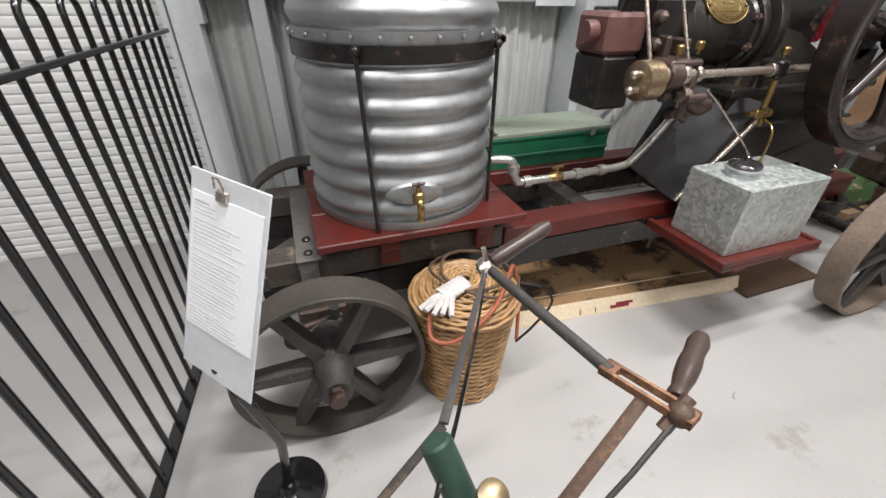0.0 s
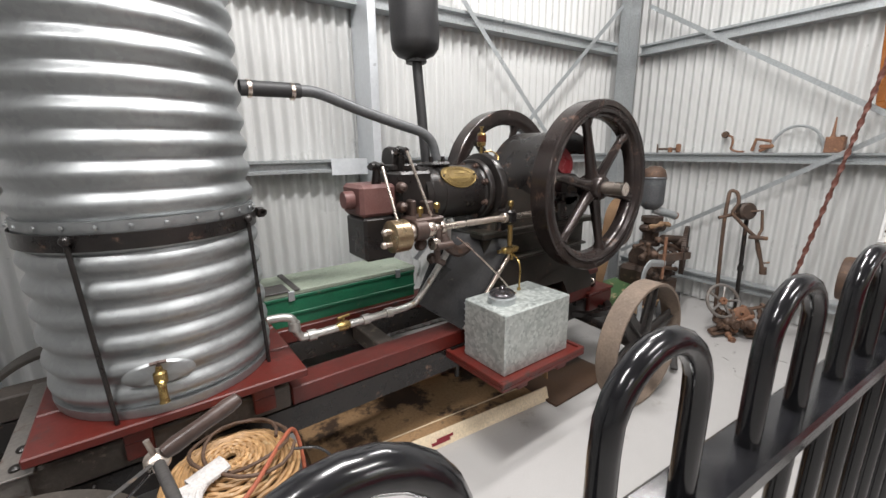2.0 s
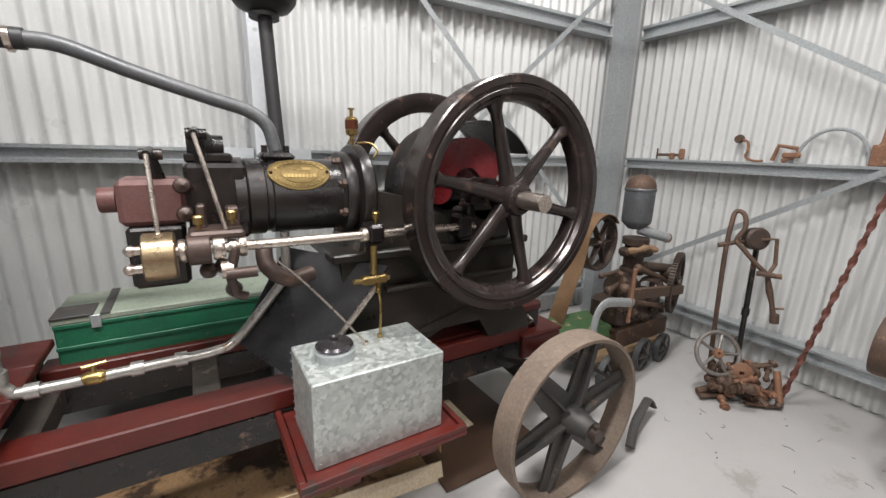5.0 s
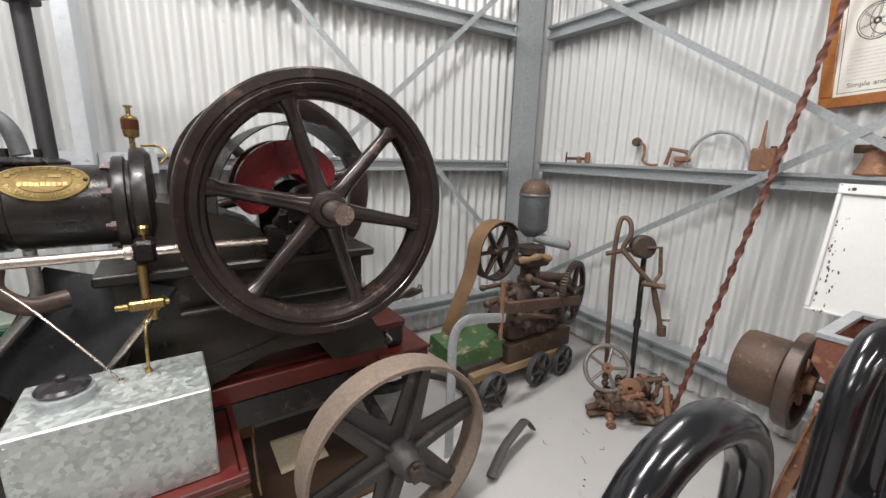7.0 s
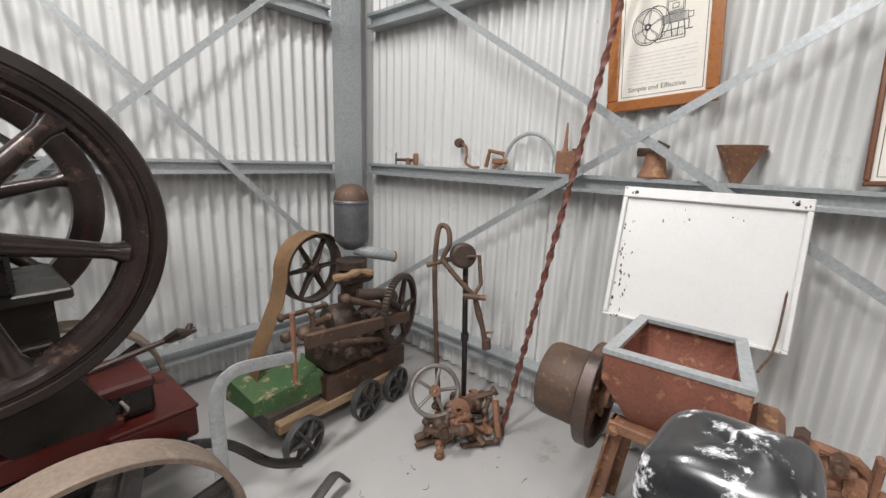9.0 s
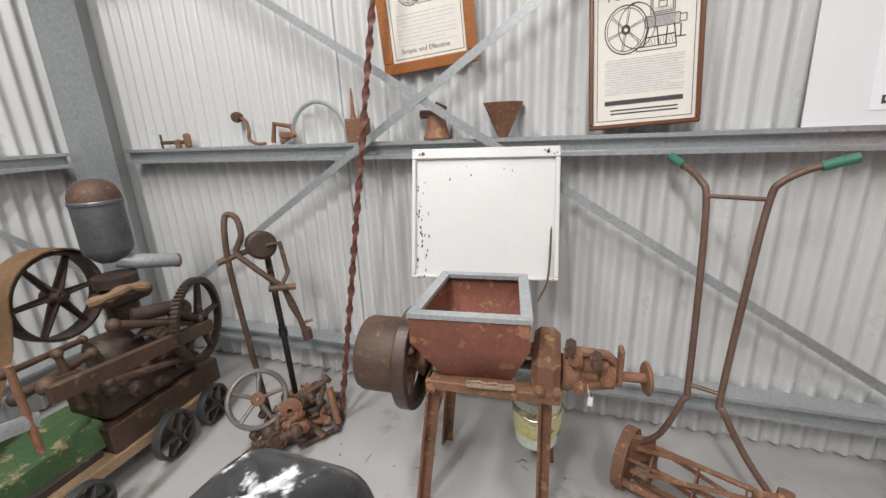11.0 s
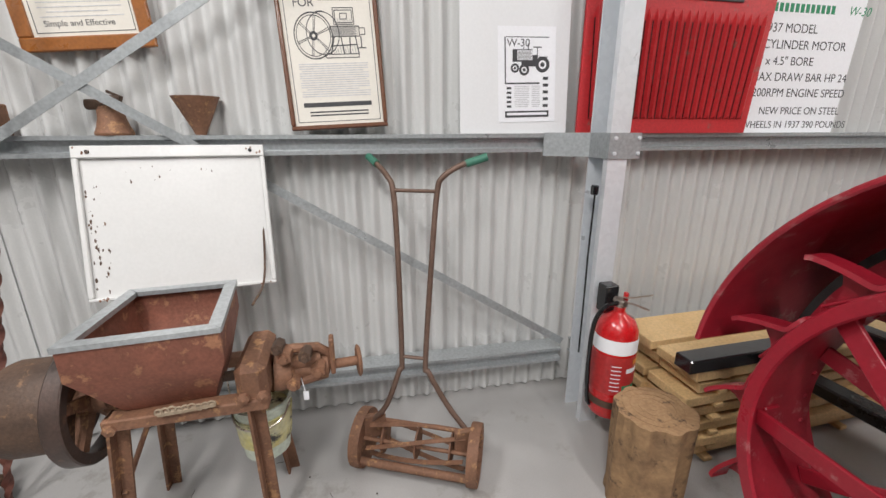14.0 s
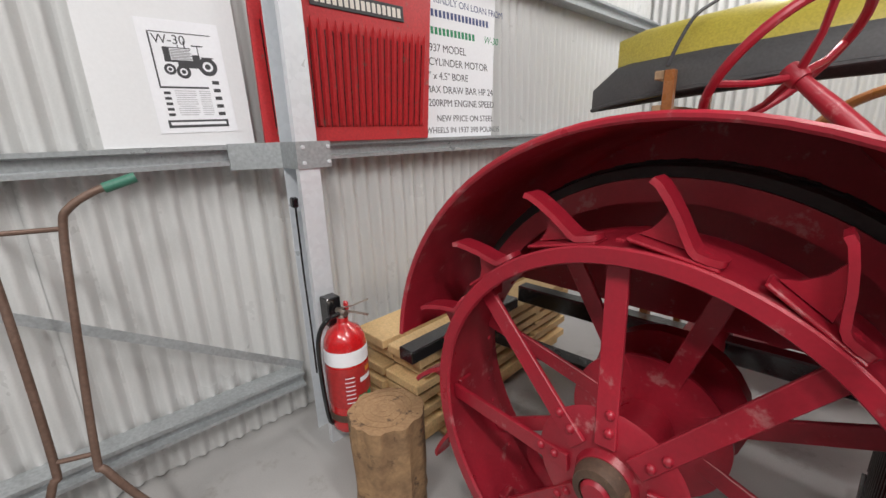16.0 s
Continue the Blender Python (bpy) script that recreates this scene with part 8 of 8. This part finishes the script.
# dished steering wheel on its raked column
SH = Vector((-1.60, -4.65, 1.43))
SN = Vector((-0.68, 0.26, -0.68)).normalized()
SU = Vector((0, 1, 0)) - SN * SN.y
SU.normalize()
SV = SN.cross(SU)
SC = SH - SN * 0.06
steer = part("steering_wheel", Geo().tube([SC + SU * (0.215 * math.cos(q)) + SV * (0.215 * math.sin(q)) for q in [2 * math.pi * j / 48 for j in range(48)]], 0.013, 10, True), RED, tractor)
part("steering_hub", Geo().lathe([(0, -0.02), (0.026, -0.02), (0.03, 0), (0.026, 0.03), (0, 0.032)], along(SH, -SN), 18), RED, steer)
for j in range(4):
    q = radians(35 + 90 * j)
    e = SC + SU * (0.21 * math.cos(q)) + SV * (0.21 * math.sin(q))
    part("steering_spoke", Geo().tube([SH, SH * 0.45 + e * 0.55 + SN * 0.012, e], [0.012, 0.009, 0.010], 8), RED, steer)
part("steering_column", Geo().tube([SH, SH + SN * 0.12, SH + SN * 0.45], [0.018, 0.024, 0.026], 12), RED, tractor)

hay = thing("timber_wheel", (-1.75, -6.9, 1.0), "large weathered timber rim wheel standing beyond the tractor", "wheel")
part("rim", Geo().tube(arc((-2.0, -6.6, 0.95), 0.55, 0, 360, 48)[:-1], 0.03, 10, True), ORANGE_WOOD, hay)
for q in range(8):
    a = 2 * math.pi * q / 8
    part("spoke", Geo().rod((-2.0, -6.6, 0.95), (-2.0 + 0.53 * math.cos(a), -6.6, 0.95 + 0.53 * math.sin(a)), 0.02, 8), ORANGE_WOOD, hay)
part("hub", Geo().rod((-2.0, -6.68, 0.95), (-2.0, -6.52, 0.95), 0.07, 16), ORANGE_WOOD, hay)
part("stand", Geo().box((-2.3, -6.75, 0.0), (-1.7, -6.45, 0.41), None, 0.01), DARK_TIMBER, hay)


def hull(name, bow, stern, beam, depth, mat, label, flip, blunt=0.72):
    """A canoe shell: pointed ends, rounded section, gunwale up or (flip) down."""
    bow, stern = Vector(bow), Vector(stern)
    d = (stern - bow)
    side_ = Vector((-d.y, d.x, 0)).normalized()
    t = thing(name, bow, label, "canoe")
    n, s = 28, 14
    g = Geo()
    for sc in (1.0, 0.975):
        for i in range(n + 1):
            u_ = i / n
            wd = beam / 2 * max(0.012, (math.sin(math.pi * u_)) ** 0.55) * sc
            dp = depth * (blunt + (1 - blunt) * abs(math.sin(math.pi * u_)) ** 0.35) * sc
            rise = 0.10 * abs(2 * u_ - 1) ** 3
            for j in range(s + 1):
                a = math.pi * j / s
                z = -dp * math.sin(a) ** 0.6 + rise * (1 - math.sin(a))
                g.v.append(tuple(bow + d * u_ + side_ * (wd * math.cos(a)) + Vector((0, 0, -z if flip else z))))
    k = (n + 1) * (s + 1)
    for i in range(n):
        for j in range(s):
            a, b = i * (s + 1) + j, (i + 1) * (s + 1) + j
            g.f += [(a, a + 1, b + 1, b), (k + a, k + b, k + b + 1, k + a + 1)]
    part("shell", g, mat, t)
    for sgn in (-1, 1):
        rim = []
        for i in range(n + 1):
            u_ = i / n
            wd = beam / 2 * max(0.012, (math.sin(math.pi * u_)) ** 0.55)
            rise = 0.10 * abs(2 * u_ - 1) ** 3
            rim.append(tuple(bow + d * u_ + side_ * (wd * sgn) + Vector((0, 0, -rise if flip else rise))))
        part("gunwale", Geo().tube(rim, 0.011, 6), mat, t)
    return t


YELLOW = material("yellow_hull", (0.50, 0.42, 0.07), 0.35, 0, (0.42, 0.35, 0.06), 3, 90, 0.6, 0.03)
c = hull("yellow_canoe", (-0.72, -5.62, 1.56), (-4.6, -5.9, 1.60), 0.72, 0.30, YELLOW, "yellow canoe stored upside down on a timber rack", True)
part("rope", Geo().tube(smooth_path([(-1.10, -5.22, 1.57), (-1.13, -5.26, 1.68), (-1.16, -5.34, 1.78), (-1.2, -5.5, 1.86)]), 0.008, 8), INK, c)
hull("grey_canoe", (-0.60, -5.58, 1.52), (-4.4, -5.85, 1.55), 0.66, 0.24, material("grey_hull", (0.06, 0.06, 0.062), 0.5, 0, (0.1, 0.1, 0.1), 4, 90, 0.6, 0.05), "dark grey canoe stored upside down below another", True, 0.04)
rack = thing("canoe_rack", (-1.1, -5.6, 0), "plain timber rack holding two canoes", "rack")
for x in (-1.10, -3.4):
    for y in (-5.28, -5.98):
        part("upright", Geo().box((x - 0.022, y - 0.022, 0), (x + 0.022, y + 0.022, 1.56), None, 0.003), ORANGE_WOOD, rack)
    part("crossbar", Geo().box((x + 0.022, -6.0, 1.36), (x + 0.06, -5.25, 1.41), None, 0.003), BLEACHED, rack)
    part("crossbar", Geo().box((x + 0.022, -6.0, 1.52), (x + 0.06, -5.25, 1.558), None, 0.003), BLEACHED, rack)


# ---- grit and hairline scratches on the concrete, partly standing in for the mill's shadow ----
rnd = random.Random(41)
g = Geo()
for k in range(54):
    x, y = (rnd.uniform(-1.0, -0.2), rnd.uniform(-3.0, -1.35)) if k < 46 else (rnd.uniform(-3.4, -1.2), rnd.uniform(-2.6, -1.5))
    a, l = rnd.uniform(0, 6.28), rnd.uniform(0.008, 0.035)
    pts = [(x, y, 0.0012)]
    for j in range(4):
        a += rnd.uniform(-0.9, 0.9)
        pts.append((pts[-1][0] + l * 0.4 * math.cos(a), pts[-1][1] + l * 0.4 * math.sin(a), 0.0012))
    if k % 3 == 0:
        g.box((x - 0.004, y - 0.003, 0.0005), (x + 0.004, y + 0.003, 0.0045), None, 0.0015)
    else:
        g.tube(pts, 0.0010, 5)
tagged(part("floor_grit_and_shade", g, DARK_TIMBER), "fine dark grit and hairline marks, partly standing in for the mill's shadow, on the concrete floor", "grit", "", "stuff")
